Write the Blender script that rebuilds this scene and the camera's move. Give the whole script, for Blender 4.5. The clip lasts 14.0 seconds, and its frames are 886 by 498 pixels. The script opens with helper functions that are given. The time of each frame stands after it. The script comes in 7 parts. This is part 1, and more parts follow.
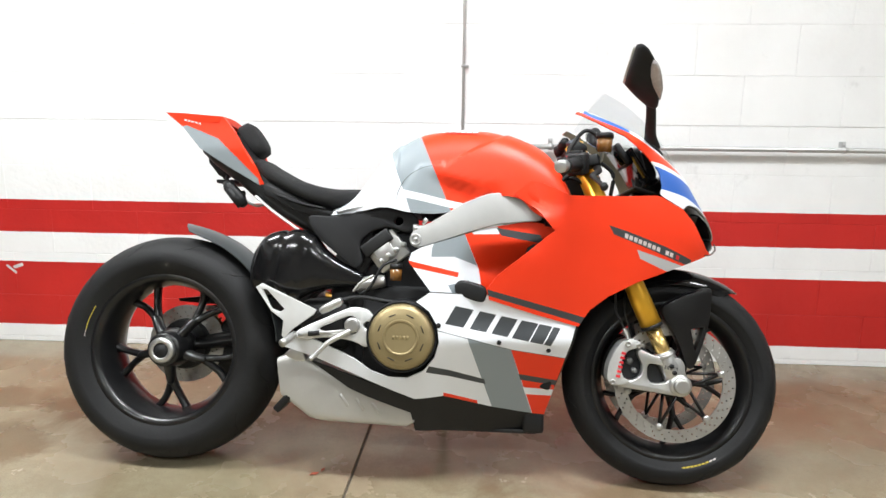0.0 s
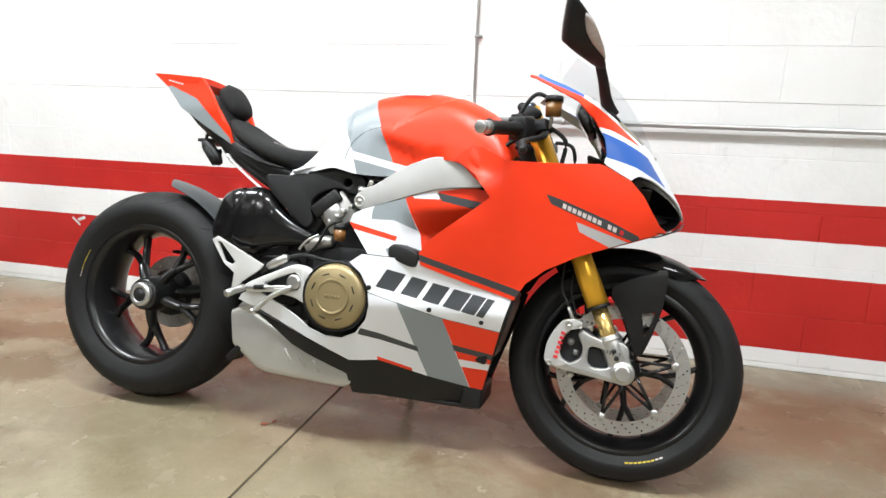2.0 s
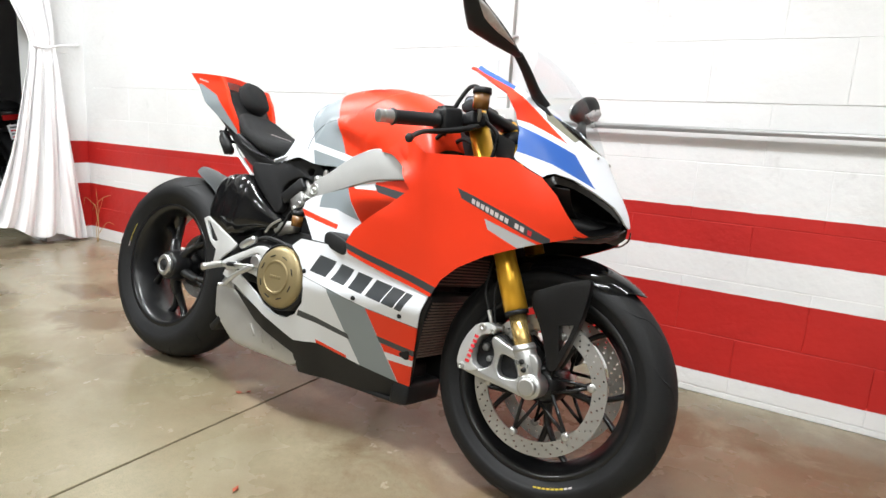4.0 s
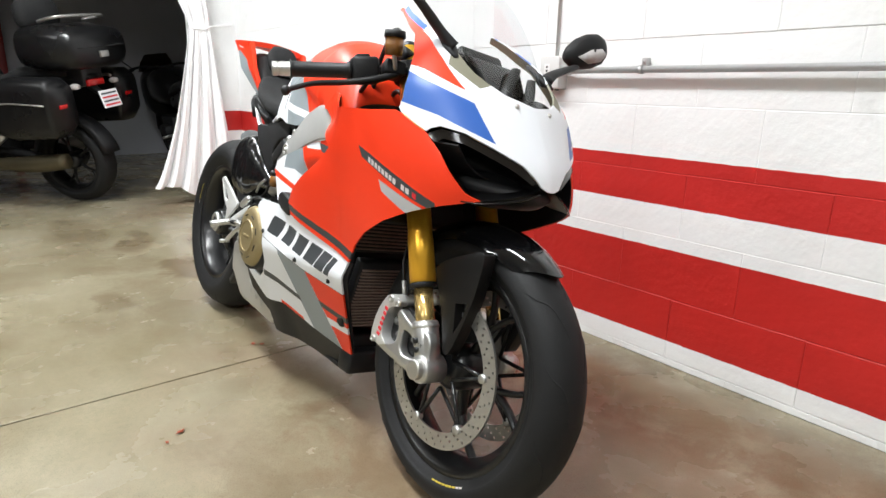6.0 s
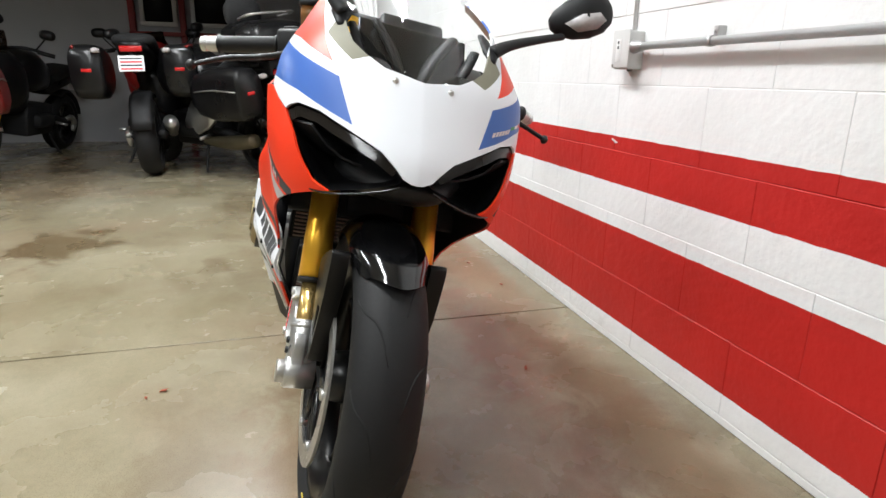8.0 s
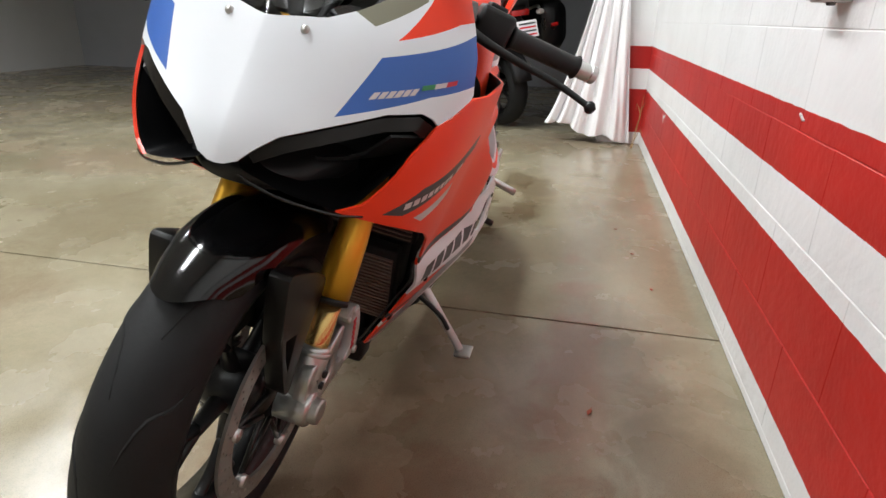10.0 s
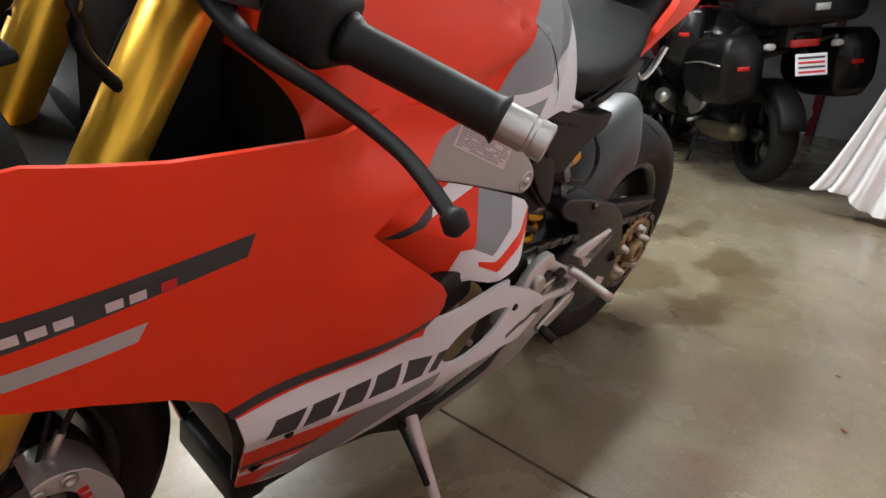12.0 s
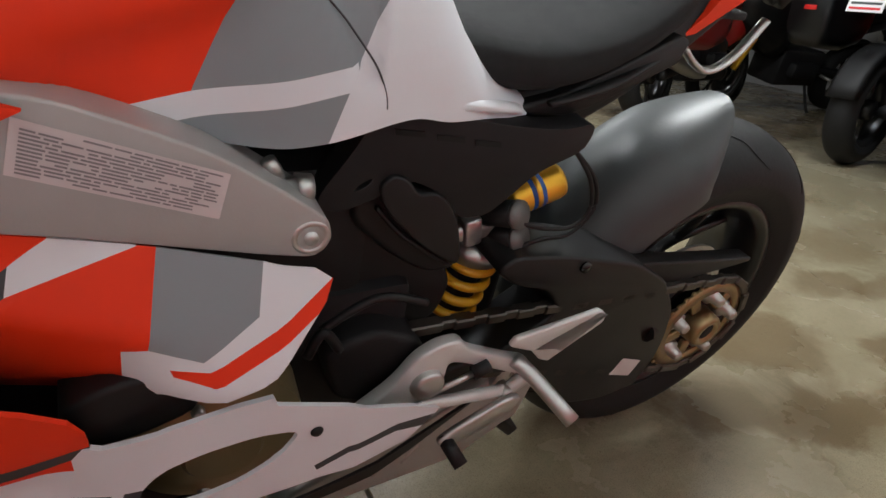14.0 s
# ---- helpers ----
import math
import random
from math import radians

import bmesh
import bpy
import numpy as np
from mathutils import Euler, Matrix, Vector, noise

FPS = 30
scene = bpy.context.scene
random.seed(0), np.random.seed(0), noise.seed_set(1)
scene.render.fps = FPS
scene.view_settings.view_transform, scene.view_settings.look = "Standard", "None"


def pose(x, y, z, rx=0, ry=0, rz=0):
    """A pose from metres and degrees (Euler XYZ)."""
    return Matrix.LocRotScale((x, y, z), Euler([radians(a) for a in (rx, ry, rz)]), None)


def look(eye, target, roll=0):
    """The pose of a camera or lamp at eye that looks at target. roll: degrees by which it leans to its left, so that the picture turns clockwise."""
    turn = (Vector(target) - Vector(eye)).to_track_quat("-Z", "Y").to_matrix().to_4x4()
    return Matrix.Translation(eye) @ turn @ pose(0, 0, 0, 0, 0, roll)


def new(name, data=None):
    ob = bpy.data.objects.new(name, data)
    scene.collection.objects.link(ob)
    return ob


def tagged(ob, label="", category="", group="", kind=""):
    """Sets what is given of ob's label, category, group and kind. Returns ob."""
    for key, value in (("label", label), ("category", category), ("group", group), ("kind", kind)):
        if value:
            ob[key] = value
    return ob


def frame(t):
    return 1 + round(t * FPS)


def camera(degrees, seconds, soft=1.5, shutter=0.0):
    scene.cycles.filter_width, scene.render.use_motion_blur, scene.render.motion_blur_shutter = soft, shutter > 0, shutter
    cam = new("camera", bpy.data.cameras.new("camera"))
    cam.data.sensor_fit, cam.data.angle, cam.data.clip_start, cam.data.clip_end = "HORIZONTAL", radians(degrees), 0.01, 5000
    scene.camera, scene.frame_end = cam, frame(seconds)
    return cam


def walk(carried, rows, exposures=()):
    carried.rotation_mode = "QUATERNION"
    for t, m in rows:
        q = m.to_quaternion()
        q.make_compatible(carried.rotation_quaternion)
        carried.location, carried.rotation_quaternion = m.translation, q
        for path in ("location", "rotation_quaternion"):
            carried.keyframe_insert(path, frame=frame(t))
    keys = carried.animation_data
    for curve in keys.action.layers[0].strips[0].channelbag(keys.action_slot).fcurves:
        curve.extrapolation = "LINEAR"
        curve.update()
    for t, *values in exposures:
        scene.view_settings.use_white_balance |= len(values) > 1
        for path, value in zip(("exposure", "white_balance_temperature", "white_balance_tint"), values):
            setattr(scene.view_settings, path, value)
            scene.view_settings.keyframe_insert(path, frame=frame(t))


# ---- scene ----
cam = camera(73.6, 14.0)
PATH = [
    (0, (0.345, -2.605, 0.964), (0.237, -0.64, 0.606), 0.7),
    (0.5, (0.437, -2.584, 0.942), (0.263, -0.632, 0.542), 1.2),
    (1, (0.544, -2.536, 0.923), (0.262, -0.604, 0.492), 2.6),
    (1.5, (0.642, -2.528, 0.915), (0.275, -0.612, 0.473), 3.4),
    (2, (0.795, -2.518, 0.904), (0.322, -0.617, 0.503), 2.2),
    (2.5, (0.984, -2.515, 0.901), (0.342, -0.663, 0.505), 2.9),
    (3, (1.105, -2.472, 0.883), (0.373, -0.651, 0.5), 3.4),
    (3.2, (1.156, -2.433, 0.88), (0.374, -0.632, 0.495), 3.5),
    (5.3, (1.674, -1.962, 0.869), (0.316, -0.556, 0.443), 1.4),
    (5.5, (1.705, -1.905, 0.859), (0.308, -0.549, 0.402), 0.7),
    (6, (1.786, -1.725, 0.874), (0.28, -0.516, 0.353), 1.2),
    (6.5, (1.84, -1.592, 0.866), (0.239, -0.509, 0.353), -0.1),
    (7, (1.927, -1.422, 0.868), (0.211, -0.541, 0.34), -0.9),
    (7.5, (1.977, -1.261, 0.869), (0.172, -0.571, 0.354), 0.3),
    (8, (1.931, -1.075, 0.85), (0.087, -0.535, 0.294), 1.0),
    (8.5, (1.873, -0.941, 0.85), (0.002, -0.61, 0.225), 1.5),
    (8.7, (1.854, -0.887, 0.849), (-0.021, -0.653, 0.193), 0.6),
    (10.8, (1.364, -0.276, 0.83), (-0.357, -1.023, 0.137), 2.1),
    (11, (1.29, -0.251, 0.825), (-0.398, -1.088, 0.155), 1.5),
    (11.5, (1.1, -0.212, 0.826), (-0.438, -1.308, 0.169), 1.3),
    (12, (0.909, -0.224, 0.83), (-0.551, -1.393, 0.121), 4.4),
    (12.5, (0.73, -0.259, 0.821), (-0.675, -1.472, 0.074), 5.0),
    (13, (0.579, -0.244, 0.815), (-0.731, -1.565, 0.081), 5.8),
    (13.5, (0.44, -0.22, 0.828), (-0.694, -1.688, 0.078), 3.6),
    (14, (0.329, -0.229, 0.833), (-0.636, -1.767, -0.007), 5.9),
]
EXPOSURES = [(0, 0.05), (6, 0.05), (8.5, 0.0), (11, -0.18), (12.5, -0.33), (14, -0.42)]
walk(cam, [(t, look(eye, target, roll)) for t, eye, target, roll in PATH], EXPOSURES)


# ---- world and lights ----
world = bpy.data.worlds.new("room_air")
scene.world = world
world.use_nodes = True
world.node_tree.nodes["Background"].inputs[0].default_value = (0.9, 0.95, 1.0, 1)
world.node_tree.nodes["Background"].inputs[1].default_value = 0.03

# the first lamp is an added one that brightens the curtain and left wall
TUBE_POWER = [122.0, 120.0, 48.0, 110.0, 106.0]
LAMPS = [(-1.7, -1.5), (0.6, -1.7), (2.9, -2.2), (-1.5, -4.3), (2.2, -4.6)]
for (lx, ly), power in zip(LAMPS, TUBE_POWER):
    data = bpy.data.lights.new("tube_light", "AREA")
    data.shape, data.size, data.size_y, data.energy, data.color = "RECTANGLE", 1.2, 0.25, power, (0.94, 0.98, 1.0)
    lamp = new("tube_light", data)
    lamp.matrix_basis = pose(lx, ly, 2.93)

# ---- materials ----


def material(name, color, rough=0.5, metal=0.0, vary=0.06, scale=30.0, bump=0.0, coat=0.0, rvary=0.08, spec=0.5):
    """A plain procedural surface with small changes of tone, gloss and relief."""
    mat = bpy.data.materials.new(name)
    mat.use_nodes = True
    nt = mat.node_tree
    p = nt.nodes["Principled BSDF"]
    tc = nt.nodes.new("ShaderNodeTexCoord")
    n1 = nt.nodes.new("ShaderNodeTexNoise")
    n1.inputs["Scale"].default_value, n1.inputs["Detail"].default_value = scale, 5
    nt.links.new(tc.outputs["Object"], n1.inputs["Vector"])
    mix = nt.nodes.new("ShaderNodeMix")
    mix.data_type = "RGBA"
    mix.inputs["A"].default_value = (*[c * (1 - vary) for c in color], 1)
    mix.inputs["B"].default_value = (*[min(1, c * (1 + vary)) for c in color], 1)
    nt.links.new(n1.outputs["Fac"], mix.inputs["Factor"])
    nt.links.new(mix.outputs["Result"], p.inputs["Base Color"])
    rr = nt.nodes.new("ShaderNodeMapRange")
    rr.inputs["To Min"].default_value, rr.inputs["To Max"].default_value = max(0.02, rough - rvary), min(1, rough + rvary)
    n2 = nt.nodes.new("ShaderNodeTexNoise")
    n2.inputs["Scale"].default_value, n2.inputs["Detail"].default_value = scale * 0.3, 3
    nt.links.new(tc.outputs["Object"], n2.inputs["Vector"])
    nt.links.new(n2.outputs["Fac"], rr.inputs["Value"])
    nt.links.new(rr.outputs["Result"], p.inputs["Roughness"])
    p.inputs["Metallic"].default_value = metal
    p.inputs["Coat Weight"].default_value = coat
    p.inputs["Coat Roughness"].default_value = 0.08
    p.inputs["Specular IOR Level"].default_value = spec
    if bump:
        b = nt.nodes.new("ShaderNodeBump")
        b.inputs["Strength"].default_value, b.inputs["Distance"].default_value = bump, 0.002
        n3 = nt.nodes.new("ShaderNodeTexNoise")
        n3.inputs["Scale"].default_value, n3.inputs["Detail"].default_value = scale * 8, 3
        nt.links.new(tc.outputs["Object"], n3.inputs["Vector"])
        nt.links.new(n3.outputs["Fac"], b.inputs["Height"])
        nt.links.new(b.outputs["Normal"], p.inputs["Normal"])
    return mat


RED = material("orange_red_paint", (0.84, 0.043, 0.010), 0.40, 0, 0.03, 8, 0, 0, 0.08, 0.35)
WHITE = material("white_paint", (0.76, 0.78, 0.82), 0.36, 0, 0.02, 8)
GREY = material("grey_paint", (0.25, 0.285, 0.305), 0.4, 0, 0.03, 8)
DARK = material("charcoal_paint", (0.045, 0.05, 0.055), 0.45, 0, 0.04, 8)
BLUE = material("blue_paint", (0.03, 0.115, 0.43), 0.38, 0, 0.03, 8)
SILVER = material("silver_decal", (0.5, 0.5, 0.52), 0.4, 0.2, 0.03, 10)
GREEN = material("green_decal", (0.03, 0.25, 0.08), 0.4, 0, 0.02, 10)
FLAGRED = material("red_decal", (0.6, 0.02, 0.03), 0.4, 0, 0.02, 10)
KHAKI = material("raw_inner_plastic", (0.20, 0.19, 0.135), 0.6, 0, 0.06, 20, 0.1)
FRAMEGREY = material("cast_frame_paint", (0.42, 0.42, 0.41), 0.45, 0.25, 0.05, 40, 0.08)
PLASTIC = material("black_plastic", (0.008, 0.008, 0.0085), 0.5, 0, 0.15, 40, 0, 0, 0.08, 0.35)
MATTE = material("dull_black_casting", (0.009, 0.009, 0.010), 0.58, 0, 0.15, 40, 0.05, 0, 0.08, 0.32)
GLOSS = material("gloss_black_paint", (0.004, 0.004, 0.0045), 0.12, 0, 0.1, 10, 0, 0.25, 0.03, 0.35)
SHIELD = material("gloss_heat_shield", (0.006, 0.006, 0.0065), 0.17, 0, 0.1, 8, 0, 0, 0.02, 0.5)
RUBBER = material("tyre_rubber", (0.0095, 0.0095, 0.010), 0.62, 0, 0.25, 14, 0.2, 0, 0.08, 0.28)
GROOVE = material("tyre_groove", (0.006, 0.006, 0.006), 0.9, 0, 0.1, 20)
RIM = material("satin_black_rim", (0.007, 0.007, 0.0075), 0.30, 0.0, 0.1, 20, 0, 0.15, 0.06, 0.4)
GOLD = material("gold_anodised", (0.95, 0.52, 0.05), 0.32, 0.7, 0.05, 20, 0, 0, 0.05)
GOLDROD = material("coated_fork_rod", (0.66, 0.46, 0.17), 0.24, 0.85, 0.05, 20, 0, 0, 0.03)
ALU = material("bare_aluminium", (0.56, 0.56, 0.55), 0.34, 0.9, 0.08, 40, 0.08)
BRIGHT = material("painted_silver_bracket", (0.66, 0.66, 0.65), 0.4, 0.35, 0.05, 40, 0.06)
STEEL = material("brushed_disc_steel", (0.50, 0.49, 0.47), 0.38, 0.9, 0.08, 60)
BRONZE = material("bronze_cover", (0.30, 0.235, 0.12), 0.42, 0.55, 0.06, 30, 0.08)
EXHAUST = material("champagne_silencer", (0.50, 0.49, 0.465), 0.36, 0.6, 0.06, 20, 0.08)
SEATMAT = material("seat_fabric", (0.012, 0.012, 0.0125), 0.85, 0, 0.25, 160, 0.5, 0, 0.08, 0.35)
YELLOW = material("yellow_spring", (0.80, 0.42, 0.02), 0.35, 0, 0.04, 20)
AMBER = material("amber_fluid_cup", (0.20, 0.085, 0.02), 0.2, 0, 0.1, 20, 0, 0.4)
CHAIN = material("oiled_chain", (0.10, 0.09, 0.08), 0.4, 0.9, 0.2, 80)
LENS = material("indicator_lens", (0.50, 0.47, 0.47), 0.12, 0, 0.25, 120, 0.6, 0.5)
TAILRED = material("rear_lamp_red", (0.45, 0.01, 0.01), 0.2, 0, 0.1, 40, 0, 0.4)
LABEL = material("printed_label", (0.66, 0.60, 0.60), 0.5, 0, 0.04, 60)
INK = material("label_ink", (0.26, 0.235, 0.245), 0.6, 0, 0.05, 60)
YINK = material("yellow_print", (0.65, 0.50, 0.05), 0.5, 0, 0.05, 60)
RUST = material("dry_leaf", (0.32, 0.06, 0.025), 0.8, 0, 0.3, 60)
STRAW = material("dry_straw", (0.42, 0.27, 0.11), 0.8, 0, 0.2, 60)


def clear_material(name, tint, rough=0.02, gloss=0.07):
    """Thin clear sheet: see-through, with a faint sharp reflection."""
    mat = bpy.data.materials.new(name)
    mat.use_nodes = True
    nt = mat.node_tree
    nt.nodes.remove(nt.nodes["Principled BSDF"])
    out = nt.nodes["Material Output"]
    tr = nt.nodes.new("ShaderNodeBsdfTransparent")
    tr.inputs[0].default_value = (*tint, 1)
    gl = nt.nodes.new("ShaderNodeBsdfGlossy")
    gl.inputs["Roughness"].default_value = rough
    mx = nt.nodes.new("ShaderNodeMixShader")
    mx.inputs[0].default_value = gloss
    nt.links.new(tr.outputs[0], mx.inputs[1])
    nt.links.new(gl.outputs[0], mx.inputs[2])
    nt.links.new(mx.outputs[0], out.inputs["Surface"])
    return mat


SCREEN = clear_material("clear_screen", (0.93, 0.95, 0.96), 0.03, 0.08)
SMOKE = clear_material("smoked_lens", (0.22, 0.17, 0.14), 0.06, 0.05)

# ---- mesh helpers ----


def part(name, bm, mats, parent=None, label="", smooth=True, sharp=None):
    """Links a bmesh as one mesh object under a thing or a part."""
    me = bpy.data.meshes.new(name)
    if smooth:
        for f in bm.faces:
            f.smooth = True
    bm.to_mesh(me)
    bm.free()
    for m in mats if isinstance(mats, (list, tuple)) else [mats]:
        me.materials.append(m)
    if smooth and sharp:
        me.set_sharp_from_angle(angle=radians(sharp))
    ob = new(name, me)
    if parent:
        ob.parent = parent
    if label:
        ob["label"] = label
    return ob


def thing(name, m, label, category, group="", kind=""):
    ob = new(name)
    ob.empty_display_size = 0.2
    ob.matrix_basis = m
    return tagged(ob, label, category, group, kind)


def merge(*bms):
    out = bmesh.new()
    for b in bms:
        tmp = bpy.data.meshes.new("tmp")
        b.to_mesh(tmp)
        out.from_mesh(tmp)
        bpy.data.meshes.remove(tmp)
        b.free()
    return out


def moved(bm, m):
    bmesh.ops.transform(bm, matrix=m, verts=bm.verts)
    return bm


def mirrored(bm):
    """Flips a mesh over to the other side of the machine."""
    for v in bm.verts:
        v.co.y = -v.co.y
    bmesh.ops.reverse_faces(bm, faces=bm.faces)
    return bm


def block(x0, x1, y0, y1, z0, z1, bevel=0.004, seg=2):
    bm = bmesh.new()
    bmesh.ops.create_cube(bm, size=1)
    for v in bm.verts:
        v.co = ((x0 + x1) / 2 + v.co.x * (x1 - x0), (y0 + y1) / 2 + v.co.y * (y1 - y0), (z0 + z1) / 2 + v.co.z * (z1 - z0))
    if bevel:
        bmesh.ops.bevel(bm, geom=bm.edges[:], offset=bevel, segments=seg, profile=0.5, affect="EDGES")
    return bm


def lathe(profile, seg=48, axis="Y", closed=False):
    """Turns a profile of (radius, height) round an axis."""
    bm = bmesh.new()
    rings = []
    for k in range(seg):
        a = 2 * math.pi * k / seg
        rings.append([bm.verts.new((r * math.cos(a), h, r * math.sin(a)) if axis == "Y" else (r * math.cos(a), r * math.sin(a), h)) for r, h in profile])
    n = len(profile)
    for k in range(seg):
        a, b = rings[k], rings[(k + 1) % seg]
        for j in range(n if closed else n - 1):
            bm.faces.new((a[j], a[(j + 1) % n], b[(j + 1) % n], b[j]))
    if not closed:
        for j in (0, n - 1):
            if profile[j][0] > 1e-5:
                bm.faces.new([r[j] for r in rings])
    bmesh.ops.remove_doubles(bm, verts=bm.verts, dist=1e-5)
    bmesh.ops.recalc_face_normals(bm, faces=bm.faces)
    return bm


def rounded(points, steps=6):
    """A smooth line through the points."""
    ps = [Vector(p) for p in points]
    if len(ps) < 3:
        return ps
    out = []
    for i in range(len(ps) - 1):
        a, b, c, d = ps[max(i - 1, 0)], ps[i], ps[i + 1], ps[min(i + 2, len(ps) - 1)]
        for k in range(steps):
            t = k / steps
            out.append(0.5 * (2 * b + (c - a) * t + (2 * a - 5 * b + 4 * c - d) * t * t + (3 * b - a - 3 * c + d) * t ** 3))
    return out + [ps[-1]]


def tube(points, radius, seg=12, steps=6, flat=1.0, up=(0, 0, 1)):
    """A rod or hose along a smooth line; radius may be a list, flat squeezes it."""
    line = rounded(points, steps)
    n = len(line)
    bm = bmesh.new()
    rings = []
    for i, p in enumerate(line):
        d = (line[min(i + 1, n - 1)] - line[max(i - 1, 0)]).normalized()
        s = d.cross(Vector(up))
        s = s.normalized() if s.length > 1e-4 else d.orthogonal().normalized()
        u = s.cross(d)
        if isinstance(radius, (list, tuple)):
            f = i / max(n - 1, 1) * (len(radius) - 1)
            j = min(int(f), len(radius) - 2)
            r = radius[j] + (radius[j + 1] - radius[j]) * (f - j)
        else:
            r = radius
        rings.append([bm.verts.new(p + r * (math.cos(a) * s + flat * math.sin(a) * u)) for a in (2 * math.pi * k / seg for k in range(seg))])
    for a, b in zip(rings, rings[1:]):
        for k in range(seg):
            bm.faces.new((a[k], a[(k + 1) % seg], b[(k + 1) % seg], b[k]))
    bm.faces.new(rings[0])
    bm.faces.new(rings[-1])
    bmesh.ops.recalc_face_normals(bm, faces=bm.faces)
    return bm


def plate(poly, y0, y1, bevel=0.003, seg=2, holes=()):
    """A flat outline in (x, z) made into a plate between y0 and y1, with holes through it."""
    bm = bmesh.new()
    edges = []
    for loop in (poly, *holes):
        vs = [bm.verts.new((x, y0, z)) for x, z in loop]
        edges += [bm.edges.new((vs[i], vs[(i + 1) % len(vs)])) for i in range(len(vs))]
    bmesh.ops.triangle_fill(bm, use_beauty=True, use_dissolve=False, edges=edges)
    bmesh.ops.dissolve_limit(bm, angle_limit=0.01, verts=bm.verts, edges=bm.edges)
    faces = bm.faces[:]
    ext = bmesh.ops.extrude_face_region(bm, geom=faces)
    bmesh.ops.translate(bm, vec=(0, y1 - y0, 0), verts=[g for g in ext["geom"] if isinstance(g, bmesh.types.BMVert)])
    bmesh.ops.recalc_face_normals(bm, faces=bm.faces)
    if bevel:
        rim = [e for e in bm.edges if e.is_manifold and e.calc_face_angle(0) > 0.7]
        bmesh.ops.bevel(bm, geom=rim, offset=bevel, segments=seg, profile=0.5, affect="EDGES", clamp_overlap=True)
    return bm


def circle(cx, cz, r, n=16, a0=0.0):
    return [(cx + r * math.cos(a0 + 2 * math.pi * k / n), cz + r * math.sin(a0 + 2 * math.pi * k / n)) for k in range(n)]


def inside(p, poly):
    x, y = p
    hit = False
    for (x0, y0), (x1, y1) in zip(poly, poly[1:] + poly[:1]):
        if (y0 > y) != (y1 > y) and x < (x1 - x0) * (y - y0) / (y1 - y0) + x0:
            hit = not hit
    return hit


def curved(poly, steps=3):
    """The outline with its corners eased into curves."""
    ps = [Vector((*p, 0)) for p in poly]
    n, out = len(ps), []
    for i in range(n):
        a, b, c = ps[i - 1], ps[i], ps[(i + 1) % n]
        q = min(0.35, 0.02 / max((b - a).length, 1e-4)), min(0.35, 0.02 / max((c - b).length, 1e-4))
        s, e = b + (a - b) * q[0], b + (c - b) * q[1]
        for k in range(steps + 1):
            t = k / steps
            m = (1 - t) ** 2 * s + 2 * t * (1 - t) * b + t * t * e
            out.append((m.x, m.y))
    return out


def sheet(poly, fmap, step=0.012, paints=(), base=0, holes=()):
    """A skin: an outline in two flat coordinates, cut out of a fine grid, painted in patches and laid on fmap."""
    us, vs = [p[0] for p in poly], [p[1] for p in poly]
    u0, u1, v0, v1 = min(us) - step, max(us) + step, min(vs) - step, max(vs) + step
    nu, nv = int((u1 - u0) / step) + 1, int((v1 - v0) / step) + 1
    bm = bmesh.new()
    grid = [[bm.verts.new((u0 + i * step, v0 + j * step, 0)) for j in range(nv + 1)] for i in range(nu + 1)]
    for i in range(nu):
        for j in range(nv):
            bm.faces.new((grid[i][j], grid[i + 1][j], grid[i + 1][j + 1], grid[i][j + 1]))
    for loop in (poly, *[list(p) for p, _ in paints], *holes):
        for (ax, ay), (bx, by) in zip(loop, loop[1:] + loop[:1]):
            lo_x, hi_x, lo_y, hi_y = min(ax, bx) - step, max(ax, bx) + step, min(ay, by) - step, max(ay, by) + step
            ln = math.hypot(bx - ax, by - ay)
            if ln < 1e-6:
                continue
            nx, ny = -(by - ay) / ln, (bx - ax) / ln
            near = []
            for f in bm.faces:
                c = f.calc_center_median()
                if lo_x <= c.x <= hi_x and lo_y <= c.y <= hi_y and abs((c.x - ax) * nx + (c.y - ay) * ny) < step * 1.2:
                    near.append(f)
            geom = set(near)
            for f in near:
                geom.update(f.edges)
                geom.update(f.verts)
            bmesh.ops.bisect_plane(bm, geom=list(geom), dist=1e-6, plane_co=(ax, ay, 0), plane_no=(nx, ny, 0))
    dead = []
    for f in bm.faces:
        c = f.calc_center_median()
        q = (c.x, c.y)
        f.material_index = base
        if not inside(q, list(poly)) or any(inside(q, list(h)) for h in holes):
            dead.append(f)
            continue
        for loop, k in paints:
            if inside(q, list(loop)):
                f.material_index = k
    bmesh.ops.delete(bm, geom=dead, context="FACES")
    bmesh.ops.remove_doubles(bm, verts=bm.verts, dist=2e-5)
    for v in bm.verts:
        v.co = fmap(v.co.x, v.co.y)
    bmesh.ops.recalc_face_normals(bm, faces=bm.faces)
    outward = sum(f.normal.y * f.calc_area() for f in bm.faces)
    if outward > 0:
        bmesh.ops.reverse_faces(bm, faces=bm.faces)
    return bm


